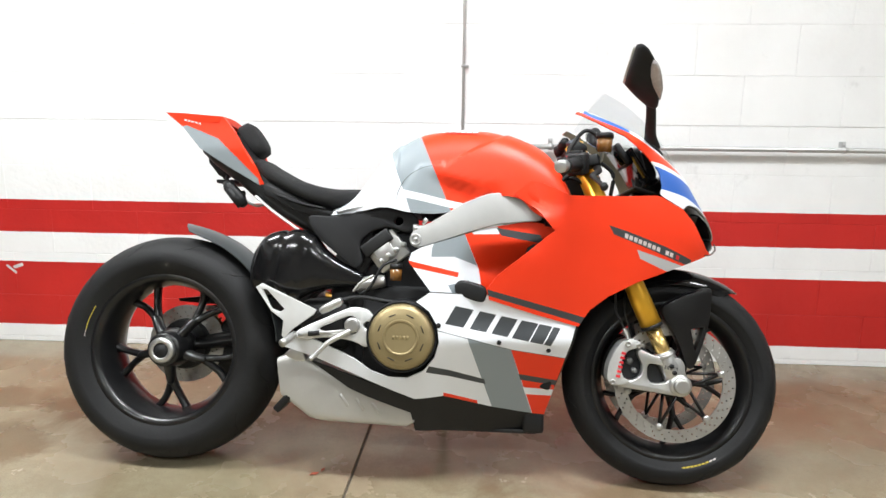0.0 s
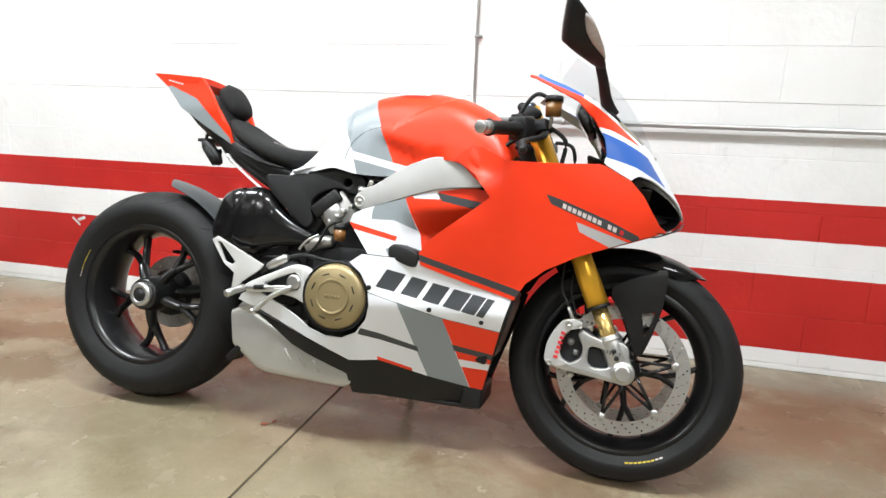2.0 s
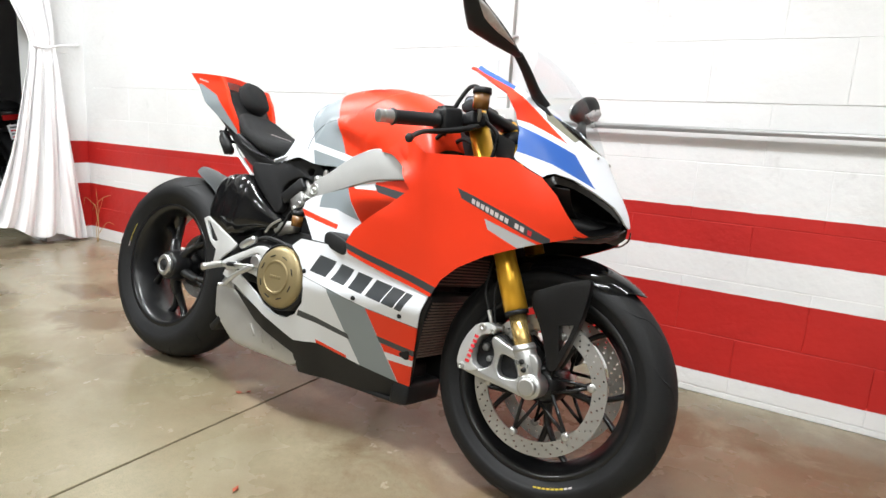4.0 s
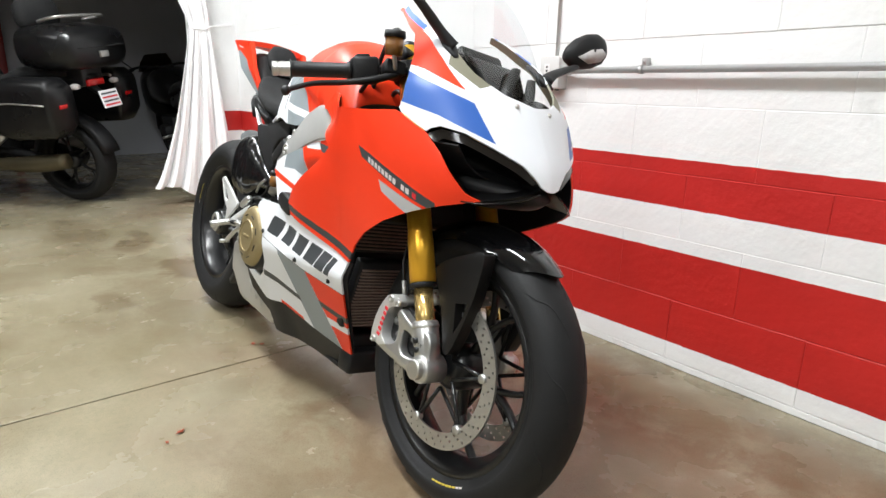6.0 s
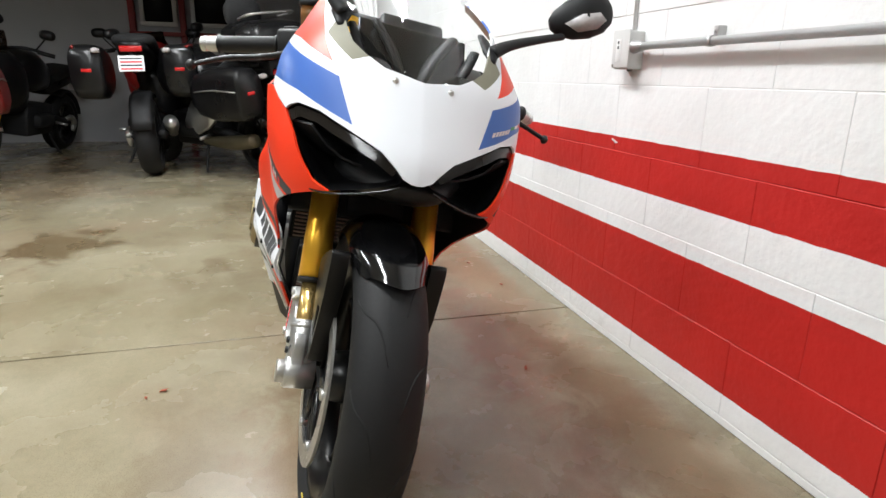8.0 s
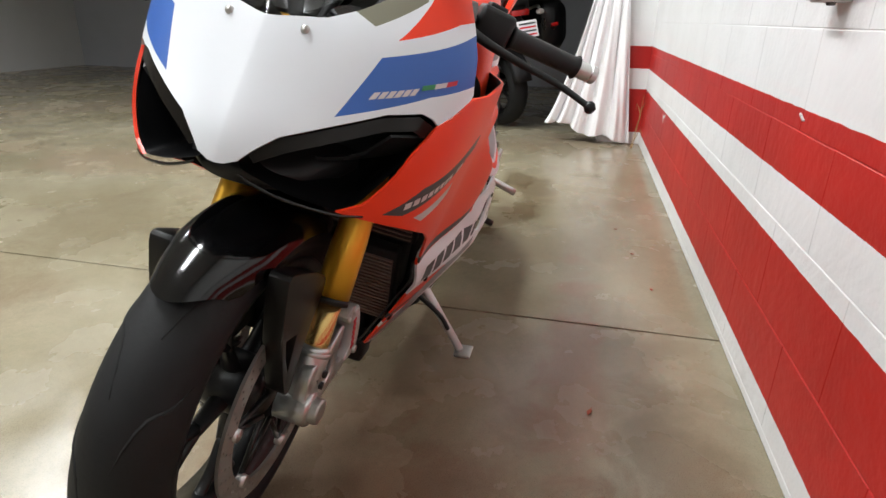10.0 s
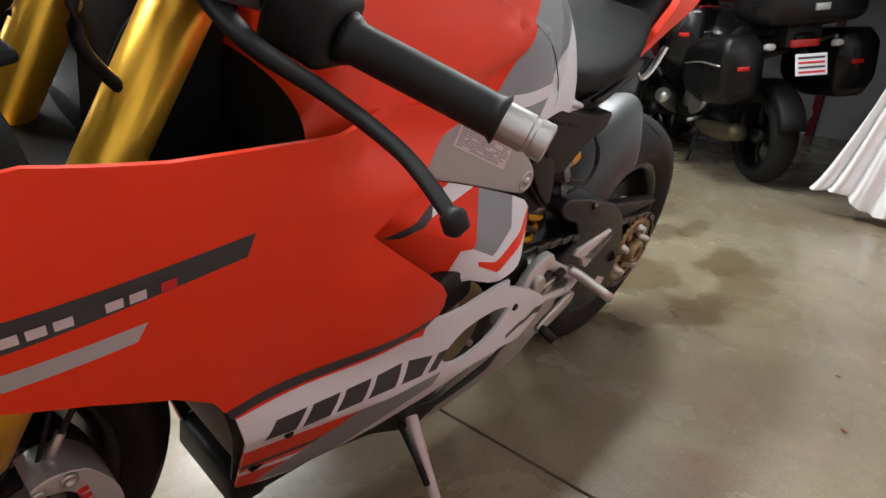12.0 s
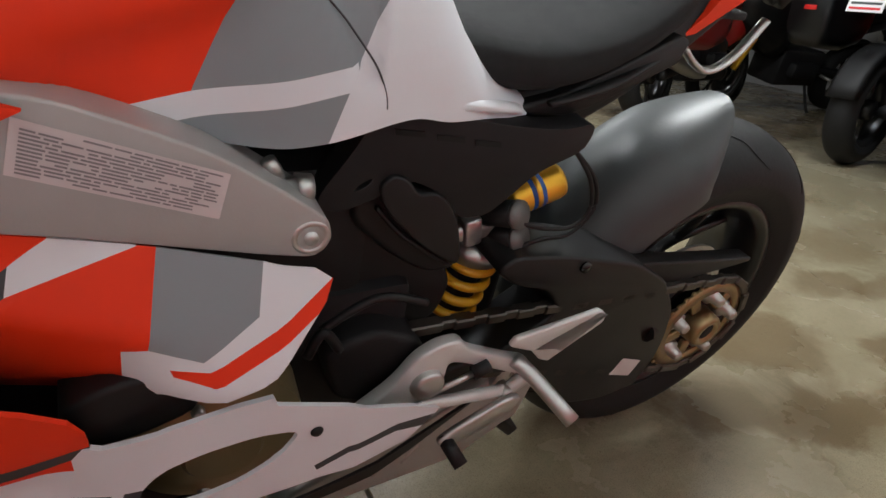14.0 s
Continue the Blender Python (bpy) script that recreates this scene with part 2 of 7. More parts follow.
def thick(ob, t=0.004, inner=False):
    """Gives a skin its wall thickness on the inside, with a crisp rim of its own."""
    me = ob.data
    bm = bmesh.new()
    bm.from_mesh(me)
    bm.normal_update()
    last = max(len(me.materials) - 1, 0)
    skin, rim = bm.faces[:], [e for e in bm.edges if len(e.link_faces) == 1]
    deep = {v: v.co - v.normal * t for v in bm.verts}
    below = {v: bm.verts.new(p) for v, p in deep.items()}
    for f in skin:
        g = bm.faces.new([below[v] for v in reversed(f.verts[:])])
        g.smooth, g.material_index = f.smooth, last if inner else f.material_index
    for e in rim:
        f = e.link_faces[0]
        loop = next(lp for lp in f.loops if lp.edge == e)
        a, b = loop.vert, loop.link_loop_next.vert
        g = bm.faces.new([bm.verts.new(p) for p in (b.co, a.co, deep[a], deep[b])])
        g.smooth, g.material_index = False, f.material_index
    bm.to_mesh(me)
    bm.free()
    return ob


def loft(rings, cap=True):
    """A skin over rings of equally many points."""
    bm = bmesh.new()
    vs = [[bm.verts.new(p) for p in r] for r in rings]
    n = len(vs[0])
    for a, b in zip(vs, vs[1:]):
        for k in range(n):
            bm.faces.new((a[k], a[(k + 1) % n], b[(k + 1) % n], b[k]))
    if cap:
        bm.faces.new(vs[0])
        bm.faces.new(vs[-1])
    bmesh.ops.recalc_face_normals(bm, faces=bm.faces)
    return bm


def ease(x, xs, ys):
    """Smooth reading of a short table."""
    x = min(max(x, xs[0]), xs[-1])
    for i in range(len(xs) - 1):
        if x <= xs[i + 1]:
            h = xs[i + 1] - xs[i]
            t = (x - xs[i]) / h

            def slope(j):
                if j == 0:
                    return (ys[1] - ys[0]) / (xs[1] - xs[0])
                if j == len(xs) - 1:
                    return (ys[-1] - ys[-2]) / (xs[-1] - xs[-2])
                return (ys[j + 1] - ys[j - 1]) / (xs[j + 1] - xs[j - 1])
            m0, m1 = slope(i) * h, slope(i + 1) * h
            return (2 * t ** 3 - 3 * t * t + 1) * ys[i] + (t ** 3 - 2 * t * t + t) * m0 + (3 * t * t - 2 * t ** 3) * ys[i + 1] + (t ** 3 - t * t) * m1
    return ys[-1]


def oval_ring(x, w, z0, z1, n=24, power=2.6, yc=0.0):
    """A rounded upright section across the machine at x."""
    out = []
    for k in range(n):
        a = 2 * math.pi * k / n
        c, s = math.cos(a), math.sin(a)
        out.append((x, yc + w * math.copysign(abs(c) ** (2 / power), c), (z0 + z1) / 2 + (z1 - z0) / 2 * math.copysign(abs(s) ** (2 / power), s)))
    return out

# ---- the room ----


def stripe_wall_material():
    """White wall paint with two painted red bands, rolled over rough blocks."""
    mat = bpy.data.materials.new("striped_wall_paint")
    mat.use_nodes = True
    nt = mat.node_tree
    p = nt.nodes["Principled BSDF"]
    geo = nt.nodes.new("ShaderNodeNewGeometry")
    sep = nt.nodes.new("ShaderNodeSeparateXYZ")
    nt.links.new(geo.outputs["Position"], sep.inputs[0])
    wob = nt.nodes.new("ShaderNodeTexNoise")
    wob.inputs["Scale"].default_value = 18
    nt.links.new(geo.outputs["Position"], wob.inputs["Vector"])
    zz = nt.nodes.new("ShaderNodeMath")
    zz.operation = "MULTIPLY_ADD"
    nt.links.new(wob.outputs["Fac"], zz.inputs[0])
    zz.inputs[1].default_value = 0.005
    nt.links.new(sep.outputs["Z"], zz.inputs[2])

    def band(lo, hi):
        a = nt.nodes.new("ShaderNodeMath")
        a.operation = "GREATER_THAN"
        nt.links.new(zz.outputs[0], a.inputs[0])
        a.inputs[1].default_value = lo
        b = nt.nodes.new("ShaderNodeMath")
        b.operation = "LESS_THAN"
        nt.links.new(zz.outputs[0], b.inputs[0])
        b.inputs[1].default_value = hi
        m = nt.nodes.new("ShaderNodeMath")
        m.operation = "MULTIPLY"
        nt.links.new(a.outputs[0], m.inputs[0])
        nt.links.new(b.outputs[0], m.inputs[1])
        return m
    b1, b2 = band(0.0865, 0.3915), band(0.5315, 0.6815)
    add = nt.nodes.new("ShaderNodeMath")
    nt.links.new(b1.outputs[0], add.inputs[0])
    nt.links.new(b2.outputs[0], add.inputs[1])
    stain = nt.nodes.new("ShaderNodeTexNoise")
    stain.inputs["Scale"].default_value, stain.inputs["Detail"].default_value = 2.3, 8
    nt.links.new(geo.outputs["Position"], stain.inputs["Vector"])
    ramp = nt.nodes.new("ShaderNodeValToRGB")
    ramp.color_ramp.elements[0].position, ramp.color_ramp.elements[1].position = 0.28, 0.6
    ramp.color_ramp.elements[0].color, ramp.color_ramp.elements[1].color = (0.78, 0.775, 0.77, 1), (0.86, 0.86, 0.86, 1)
    nt.links.new(stain.outputs["Fac"], ramp.inputs[0])
    ramp2 = nt.nodes.new("ShaderNodeValToRGB")
    ramp2.color_ramp.elements[0].position, ramp2.color_ramp.elements[1].position = 0.25, 0.7
    ramp2.color_ramp.elements[0].color, ramp2.color_ramp.elements[1].color = (0.42, 0.012, 0.010, 1), (0.54, 0.018, 0.014, 1)
    nt.links.new(stain.outputs["Fac"], ramp2.inputs[0])
    mix = nt.nodes.new("ShaderNodeMix")
    mix.data_type = "RGBA"
    nt.links.new(add.outputs[0], mix.inputs["Factor"])
    nt.links.new(ramp.outputs["Color"], mix.inputs["A"])
    nt.links.new(ramp2.outputs["Color"], mix.inputs["B"])
    p.inputs["Roughness"].default_value = 0.48
    fine = nt.nodes.new("ShaderNodeTexNoise")
    fine.inputs["Scale"].default_value, fine.inputs["Detail"].default_value = 45, 6
    nt.links.new(geo.outputs["Position"], fine.inputs["Vector"])
    bp = nt.nodes.new("ShaderNodeBump")
    bp.inputs["Strength"].default_value, bp.inputs["Distance"].default_value = 0.45, 0.004
    nt.links.new(fine.outputs["Fac"], bp.inputs["Height"])
    lumps = nt.nodes.new("ShaderNodeTexNoise")
    lumps.inputs["Scale"].default_value, lumps.inputs["Detail"].default_value = 11, 4
    nt.links.new(geo.outputs["Position"], lumps.inputs["Vector"])
    bp2 = nt.nodes.new("ShaderNodeBump")
    bp2.inputs["Strength"].default_value, bp2.inputs["Distance"].default_value = 0.35, 0.012
    nt.links.new(lumps.outputs["Fac"], bp2.inputs["Height"])
    nt.links.new(bp.outputs["Normal"], bp2.inputs["Normal"])
    nt.links.new(bp2.outputs["Normal"], p.inputs["Normal"])
    # scuffs and grey smudges rubbed into the paint
    smear = nt.nodes.new("ShaderNodeTexNoise")
    smear.inputs["Scale"].default_value, smear.inputs["Detail"].default_value, smear.inputs["Roughness"].default_value = 6.5, 10, 0.72
    nt.links.new(geo.outputs["Position"], smear.inputs["Vector"])
    cut_ = nt.nodes.new("ShaderNodeMapRange")
    cut_.inputs["From Min"].default_value, cut_.inputs["From Max"].default_value = 0.60, 0.76
    cut_.inputs["To Min"].default_value, cut_.inputs["To Max"].default_value = 0.0, 0.35
    nt.links.new(smear.outputs["Fac"], cut_.inputs["Value"])
    grime = nt.nodes.new("ShaderNodeMix")
    grime.data_type = "RGBA"
    grime.blend_type = "MULTIPLY"
    nt.links.new(cut_.outputs["Result"], grime.inputs["Factor"])
    nt.links.new(mix.outputs["Result"], grime.inputs["A"])
    grime.inputs["B"].default_value = (0.45, 0.43, 0.42, 1)
    nt.links.new(grime.outputs["Result"], p.inputs["Base Color"])
    return mat


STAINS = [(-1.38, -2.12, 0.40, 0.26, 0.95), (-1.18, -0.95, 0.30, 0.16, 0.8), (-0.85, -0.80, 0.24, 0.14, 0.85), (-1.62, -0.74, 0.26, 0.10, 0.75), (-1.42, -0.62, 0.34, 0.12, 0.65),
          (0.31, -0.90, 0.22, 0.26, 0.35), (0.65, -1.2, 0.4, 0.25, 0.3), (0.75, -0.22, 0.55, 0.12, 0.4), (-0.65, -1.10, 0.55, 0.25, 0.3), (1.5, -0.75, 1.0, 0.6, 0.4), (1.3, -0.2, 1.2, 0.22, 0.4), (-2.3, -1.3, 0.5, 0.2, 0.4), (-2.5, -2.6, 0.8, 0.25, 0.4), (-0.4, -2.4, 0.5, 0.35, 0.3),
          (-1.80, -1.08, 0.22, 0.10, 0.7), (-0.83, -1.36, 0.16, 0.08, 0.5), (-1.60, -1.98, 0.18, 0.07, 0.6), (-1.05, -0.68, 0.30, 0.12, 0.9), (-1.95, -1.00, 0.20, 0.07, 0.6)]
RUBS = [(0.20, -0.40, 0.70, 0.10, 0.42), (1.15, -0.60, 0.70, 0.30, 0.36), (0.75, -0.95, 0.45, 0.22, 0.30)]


def concrete_material():
    """Sealed garage concrete: tan and grey clouds, damp brown stains, fine pits."""
    mat = bpy.data.materials.new("worn_concrete")
    mat.use_nodes = True
    nt = mat.node_tree
    p = nt.nodes["Principled BSDF"]
    geo = nt.nodes.new("ShaderNodeNewGeometry")

    def noise_of(scale, detail, rough=0.55, dist=0.0):
        n = nt.nodes.new("ShaderNodeTexNoise")
        n.inputs["Scale"].default_value, n.inputs["Detail"].default_value = scale, detail
        n.inputs["Roughness"].default_value, n.inputs["Distortion"].default_value = rough, dist
        nt.links.new(geo.outputs["Position"], n.inputs["Vector"])
        return n

    def ramp_of(src, stops):
        r = nt.nodes.new("ShaderNodeValToRGB")
        r.color_ramp.elements[0].position, r.color_ramp.elements[0].color = stops[0]
        r.color_ramp.elements[1].position, r.color_ramp.elements[1].color = stops[-1]
        for pos, col in stops[1:-1]:
            e = r.color_ramp.elements.new(pos)
            e.color = col
        nt.links.new(src, r.inputs[0])
        return r

    def mixed(fac, a, b, mode="MIX"):
        m = nt.nodes.new("ShaderNodeMix")
        m.data_type, m.blend_type = "RGBA", mode
        if isinstance(fac, float):
            m.inputs["Factor"].default_value = fac
        else:
            nt.links.new(fac, m.inputs["Factor"])
        nt.links.new(a, m.inputs["A"])
        nt.links.new(b, m.inputs["B"])
        return m.outputs["Result"]
    clouds = ramp_of(noise_of(1.1, 6).outputs["Fac"], [(0.28, (0.245, 0.210, 0.130, 1)), (0.5, (0.315, 0.278, 0.187, 1)), (0.75, (0.39, 0.358, 0.262, 1))])
    grain = ramp_of(noise_of(60, 8, 0.7).outputs["Fac"], [(0.25, (0.72, 0.71, 0.70, 1)), (0.75, (1, 1, 1, 1))])
    mottle = ramp_of(noise_of(11, 9, 0.65, 0.3).outputs["Fac"], [(0.25, (0.80, 0.785, 0.75, 1)), (0.55, (0.96, 0.95, 0.94, 1)), (0.7, (1.0, 1.0, 1.0, 1))])
    base = mixed(0.75, clouds.outputs["Color"], grain.outputs["Color"], "MULTIPLY")
    base = mixed(0.9, base, mottle.outputs["Color"], "MULTIPLY")
    pink = ramp_of(noise_of(0.85, 5, 0.5, 0.6).outputs["Fac"], [(0.48, (0, 0, 0, 1)), (0.66, (0.30, 0.30, 0.30, 1))])
    tint = nt.nodes.new("ShaderNodeRGB")
    tint.outputs[0].default_value = (0.27, 0.165, 0.115, 1)
    base = mixed(pink.outputs["Color"], base, tint.outputs[0])
    damp = ramp_of(noise_of(1.9, 9, 0.6, 0.4).outputs["Fac"], [(0.53, (0, 0, 0, 1)), (0.74, (0.6, 0.6, 0.6, 1))])
    brown = nt.nodes.new("ShaderNodeRGB")
    brown.outputs[0].default_value = (0.125, 0.09, 0.048, 1)
    base = mixed(damp.outputs["Color"], base, brown.outputs[0])
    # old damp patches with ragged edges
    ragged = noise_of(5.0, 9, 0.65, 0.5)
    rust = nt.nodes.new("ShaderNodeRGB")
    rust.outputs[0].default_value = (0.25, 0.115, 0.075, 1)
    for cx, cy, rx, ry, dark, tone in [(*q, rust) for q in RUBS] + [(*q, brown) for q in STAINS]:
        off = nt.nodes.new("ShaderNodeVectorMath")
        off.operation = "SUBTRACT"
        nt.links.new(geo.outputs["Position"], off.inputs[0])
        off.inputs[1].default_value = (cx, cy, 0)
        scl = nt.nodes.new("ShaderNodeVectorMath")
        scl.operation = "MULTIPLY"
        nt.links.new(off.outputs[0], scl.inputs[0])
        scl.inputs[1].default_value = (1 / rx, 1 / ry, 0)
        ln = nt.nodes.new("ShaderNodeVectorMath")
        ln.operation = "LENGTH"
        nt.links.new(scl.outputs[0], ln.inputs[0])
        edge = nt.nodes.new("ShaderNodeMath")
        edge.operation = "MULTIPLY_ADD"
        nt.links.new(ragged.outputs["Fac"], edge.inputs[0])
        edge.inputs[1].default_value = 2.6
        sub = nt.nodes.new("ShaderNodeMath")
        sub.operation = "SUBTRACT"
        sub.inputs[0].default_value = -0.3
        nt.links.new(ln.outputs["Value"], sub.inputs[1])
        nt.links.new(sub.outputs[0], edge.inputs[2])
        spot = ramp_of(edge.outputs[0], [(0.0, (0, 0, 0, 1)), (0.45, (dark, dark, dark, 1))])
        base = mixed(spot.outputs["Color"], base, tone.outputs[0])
    pits = ramp_of(noise_of(130, 4, 0.6).outputs["Fac"], [(0.26, (0.45, 0.42, 0.38, 1)), (0.36, (1, 1, 1, 1))])
    speck = ramp_of(noise_of(320, 3, 0.6).outputs["Fac"], [(0.34, (0.66, 0.64, 0.60, 1)), (0.5, (1, 1, 1, 1))])
    base = mixed(0.7, base, speck.outputs["Color"], "MULTIPLY")
    base = mixed(0.85, base, pits.outputs["Color"], "MULTIPLY")
    nt.links.new(base, p.inputs["Base Color"])
    rr = nt.nodes.new("ShaderNodeMapRange")
    nt.links.new(noise_of(3.1, 6).outputs["Fac"], rr.inputs["Value"])
    rr.inputs["From Min"].default_value, rr.inputs["From Max"].default_value = 0.3, 0.7
    rr.inputs["To Min"].default_value, rr.inputs["To Max"].default_value = 0.11, 0.37
    nt.links.new(rr.outputs["Result"], p.inputs["Roughness"])
    bp = nt.nodes.new("ShaderNodeBump")
    bp.inputs["Strength"].default_value, bp.inputs["Distance"].default_value = 0.14, 0.003
    nt.links.new(noise_of(40, 8, 0.7).outputs["Fac"], bp.inputs["Height"])
    nt.links.new(bp.outputs["Normal"], p.inputs["Normal"])
    return mat


WALL = stripe_wall_material()
CONCRETE = concrete_material()
PLAINWALL = material("plain_wall_paint", (0.62, 0.62, 0.61), 0.6, 0, 0.05, 3, 0.2)
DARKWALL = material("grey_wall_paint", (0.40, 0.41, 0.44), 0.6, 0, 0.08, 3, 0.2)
CEIL = material("ceiling_board", (0.62, 0.62, 0.60), 0.8, 0, 0.04, 3, 0.2)
PIPE = material("galvanised_pipe", (0.50, 0.50, 0.50), 0.42, 0.7, 0.08, 30, 0.1)
CLOTH = material("white_curtain_cloth", (0.90, 0.89, 0.90), 0.85, 0, 0.03, 12, 0.2)
JOINTMAT = material("floor_joint_dirt", (0.085, 0.07, 0.05), 0.9, 0, 0.3, 40, 0.4)


def setting(name, bm, mat, label="", smooth=False):
    ob = part(name, bm, mat, None, "", smooth)
    return tagged(ob, label or name.replace("_", " "), "", "", "structure")


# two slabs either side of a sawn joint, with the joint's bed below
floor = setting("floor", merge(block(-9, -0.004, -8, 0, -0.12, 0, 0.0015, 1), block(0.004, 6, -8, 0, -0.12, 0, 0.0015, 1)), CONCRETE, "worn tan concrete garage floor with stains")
bed = part("floor_joint", block(-0.004, 0.004, -8, 0, -0.12, -0.006, 0), JOINTMAT, floor, "dirty sawn joint", False)

wall = setting("wall_north", block(-3.14, 6, 0.0, 0.18, 0, 3.0, 0), WALL, "white block wall with two red bands")
wall_west = setting("wall_west", block(-3.14, -2.934, -0.30, 0.0, 0, 3.0, 0), WALL, "short white block return wall with red bands")
# out of view: added above the opening to hold lamp light off the store
setting("unseen_header", block(-3.14, -2.94, -8, -0.30, 2.05, 3.0, 0), PLAINWALL, "unseen white wall added above the opening to shade the store room")
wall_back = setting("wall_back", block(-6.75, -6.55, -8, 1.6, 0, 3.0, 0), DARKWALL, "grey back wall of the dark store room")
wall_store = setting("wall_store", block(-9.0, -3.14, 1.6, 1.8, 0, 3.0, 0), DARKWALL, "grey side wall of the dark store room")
setting("floor_store", block(-9, -3.14, 0, 1.6, -0.12, 0, 0), CONCRETE, "concrete floor of the store room")
wall_south = setting("wall_south", block(-9.0, 6, -8.2, -8.0, 0, 3.0, 0), PLAINWALL, "plain white far wall")
wall_east = setting("wall_east", block(6.0, 6.2, -8, 0.18, 0, 3.0, 0), PLAINWALL, "plain white end wall")
ceiling = setting("ceiling", block(-9.0, 6.0, -8, 1.8, 3.0, 3.12, 0), CEIL, "off-white ceiling boards")

# fluorescent fittings on the ceiling, all out of view, one at each lamp
EMIT = bpy.data.materials.new("tube_glow")
EMIT.use_nodes = True
EMIT.node_tree.nodes["Principled BSDF"].inputs["Emission Color"].default_value = (1, 0.98, 0.94, 1)
EMIT.node_tree.nodes["Principled BSDF"].inputs["Emission Strength"].default_value = 4.0
FIT = material("white_enamel", (0.75, 0.75, 0.74), 0.4, 0, 0.03, 20)
for lx, ly in LAMPS:
    fit = thing("ceiling_light", pose(lx, ly, 2.94), "unseen white enamel fluorescent ceiling light, switched on", "ceiling light", "ceiling lights")
    part("housing", block(-0.62, 0.62, -0.14, 0.14, 0.0, 0.06, 0.006), FIT, fit)
    for dy in (-0.06, 0.06):
        part("tube", moved(lathe([(0.016, -0.58), (0.016, 0.58)], 10), pose(0, dy, -0.02, 0, 0, 90)), EMIT, fit, "glowing fluorescent tube")

# ---- motorcycle ----
BIKE = thing("motorcycle", pose(-0.569, -0.971, 0.002, -11.4, 0, -0.8),
             "orange-red, white and grey sport motorcycle leaning on its side stand", "motorcycle")


def both(name, maker, mats, label="", wall_t=0.0, inner=False, parent=None, sharp=None, smooth=True):
    """One part on each side of the machine."""
    obs = []
    for side in (-1, 1):
        bm = maker()
        ob = part(name, mirrored(bm) if side > 0 else bm, mats, parent or BIKE, label, smooth, sharp)
        if wall_t:
            thick(ob, wall_t, inner)
        obs.append(ob)
    return obs


# -- wheels --
def tyre_mesh(radius, half, waist, bead, bead_half):
    prof = []
    for k in range(25):
        a = math.radians(-96 + 192 * k / 24)
        prof.append((waist + (radius - waist) * max(math.cos(a), -0.2), half * math.sin(a)))
    side = [(bead + (waist - bead) * f, half - (half - bead_half) * (1 - f) ** 1.6) for f in (0.75, 0.5, 0.25, 0.08, 0.0)]
    full = [(r, -h) for r, h in reversed(side)] + prof + side
    full += [(bead - 0.012, bead_half - 0.006), (bead - 0.012, -bead_half + 0.006)]
    return lathe(full, 96, closed=True)


def groove_mesh(radius, half, waist, count, reach):
    """Slanting sipes cut across the tread, a fraction of a millimetre proud so that they read."""
    bms = []
    for k in range(count):
        for side in (-1, 1):
            a0 = 2 * math.pi * (k + (0.5 if side > 0 else 0)) / count
            pts = []
            for j in range(9):
                f = j / 8
                lat = math.radians((12 + reach * f)) * side
                ang = a0 + 0.62 * f - 0.22 * f * f + 0.04 * math.sin(f * 6.2)
                r = waist + (radius - waist) * math.cos(lat) + 0.0002
                pts.append((r * math.cos(ang), half * math.sin(lat), r * math.sin(ang)))
            up = Vector((math.cos(a0 + 0.15), 0, math.sin(a0 + 0.15)))
            bms.append(tube(pts, [0.0010, 0.0028, 0.0028, 0.0010], 5, 1, 0.3, up))
    return merge(*bms)


def rim_mesh(outer, half, drop):
    return lathe([(outer + 0.006, -half), (outer + 0.006, -half + 0.005), (outer - 0.006, -half + 0.010), (outer - 0.012, -half + 0.02), (drop, -half * 0.35), (drop, half * 0.35),
                  (outer - 0.012, half - 0.02), (outer - 0.006, half - 0.010), (outer + 0.006, half - 0.005), (outer + 0.006, half), (outer - 0.010, half - 0.002), (outer - 0.018, half - 0.018),
                  (drop - 0.008, half * 0.3), (drop - 0.008, -half * 0.3), (outer - 0.018, -half + 0.018), (outer - 0.010, -half + 0.002)], 72, closed=True)


def spoke_mesh(r0, r1, rs, spread, y_hub, y_rim, thick_r):
    """A forked cast spoke from hub to rim, pointing along +x."""
    def at(r, a, y):
        return (r * math.cos(a), y, r * math.sin(a))
    bms = [tube([at(r0, 0, y_hub), at((r0 + rs) / 2, 0, y_hub * 0.9), at(rs, 0, (y_hub + y_rim) / 2)], [thick_r * 1.5, thick_r * 1.15, thick_r], 10, 4, 1.5, (0, 1, 0))]
    for s in (-1, 1):
        bms.append(tube([at(rs - 0.008, 0, (y_hub + y_rim) / 2), at((rs + r1) / 2, s * spread * 0.55, y_rim), at(r1, s * spread, y_rim)], [thick_r * 0.95, thick_r * 0.8, thick_r], 10, 4, 1.4, (0, 1, 0)))
    return merge(*bms)


def disc_mesh(r1, r0, t, rows, per_row):
    holes = [circle(0, 0, r0, 60)]
    for j in range(rows):
        rr = r0 + (r1 - r0) * (j + 0.75) / (rows + 0.5)
        for k in range(per_row):
            a = 2 * math.pi * (k + 0.33 * j) / per_row
            holes.append(circle(rr * math.cos(a), rr * math.sin(a), 0.0029, 6))
    return plate(circle(0, 0, r1, 72), -t / 2, t / 2, 0, 1, holes)


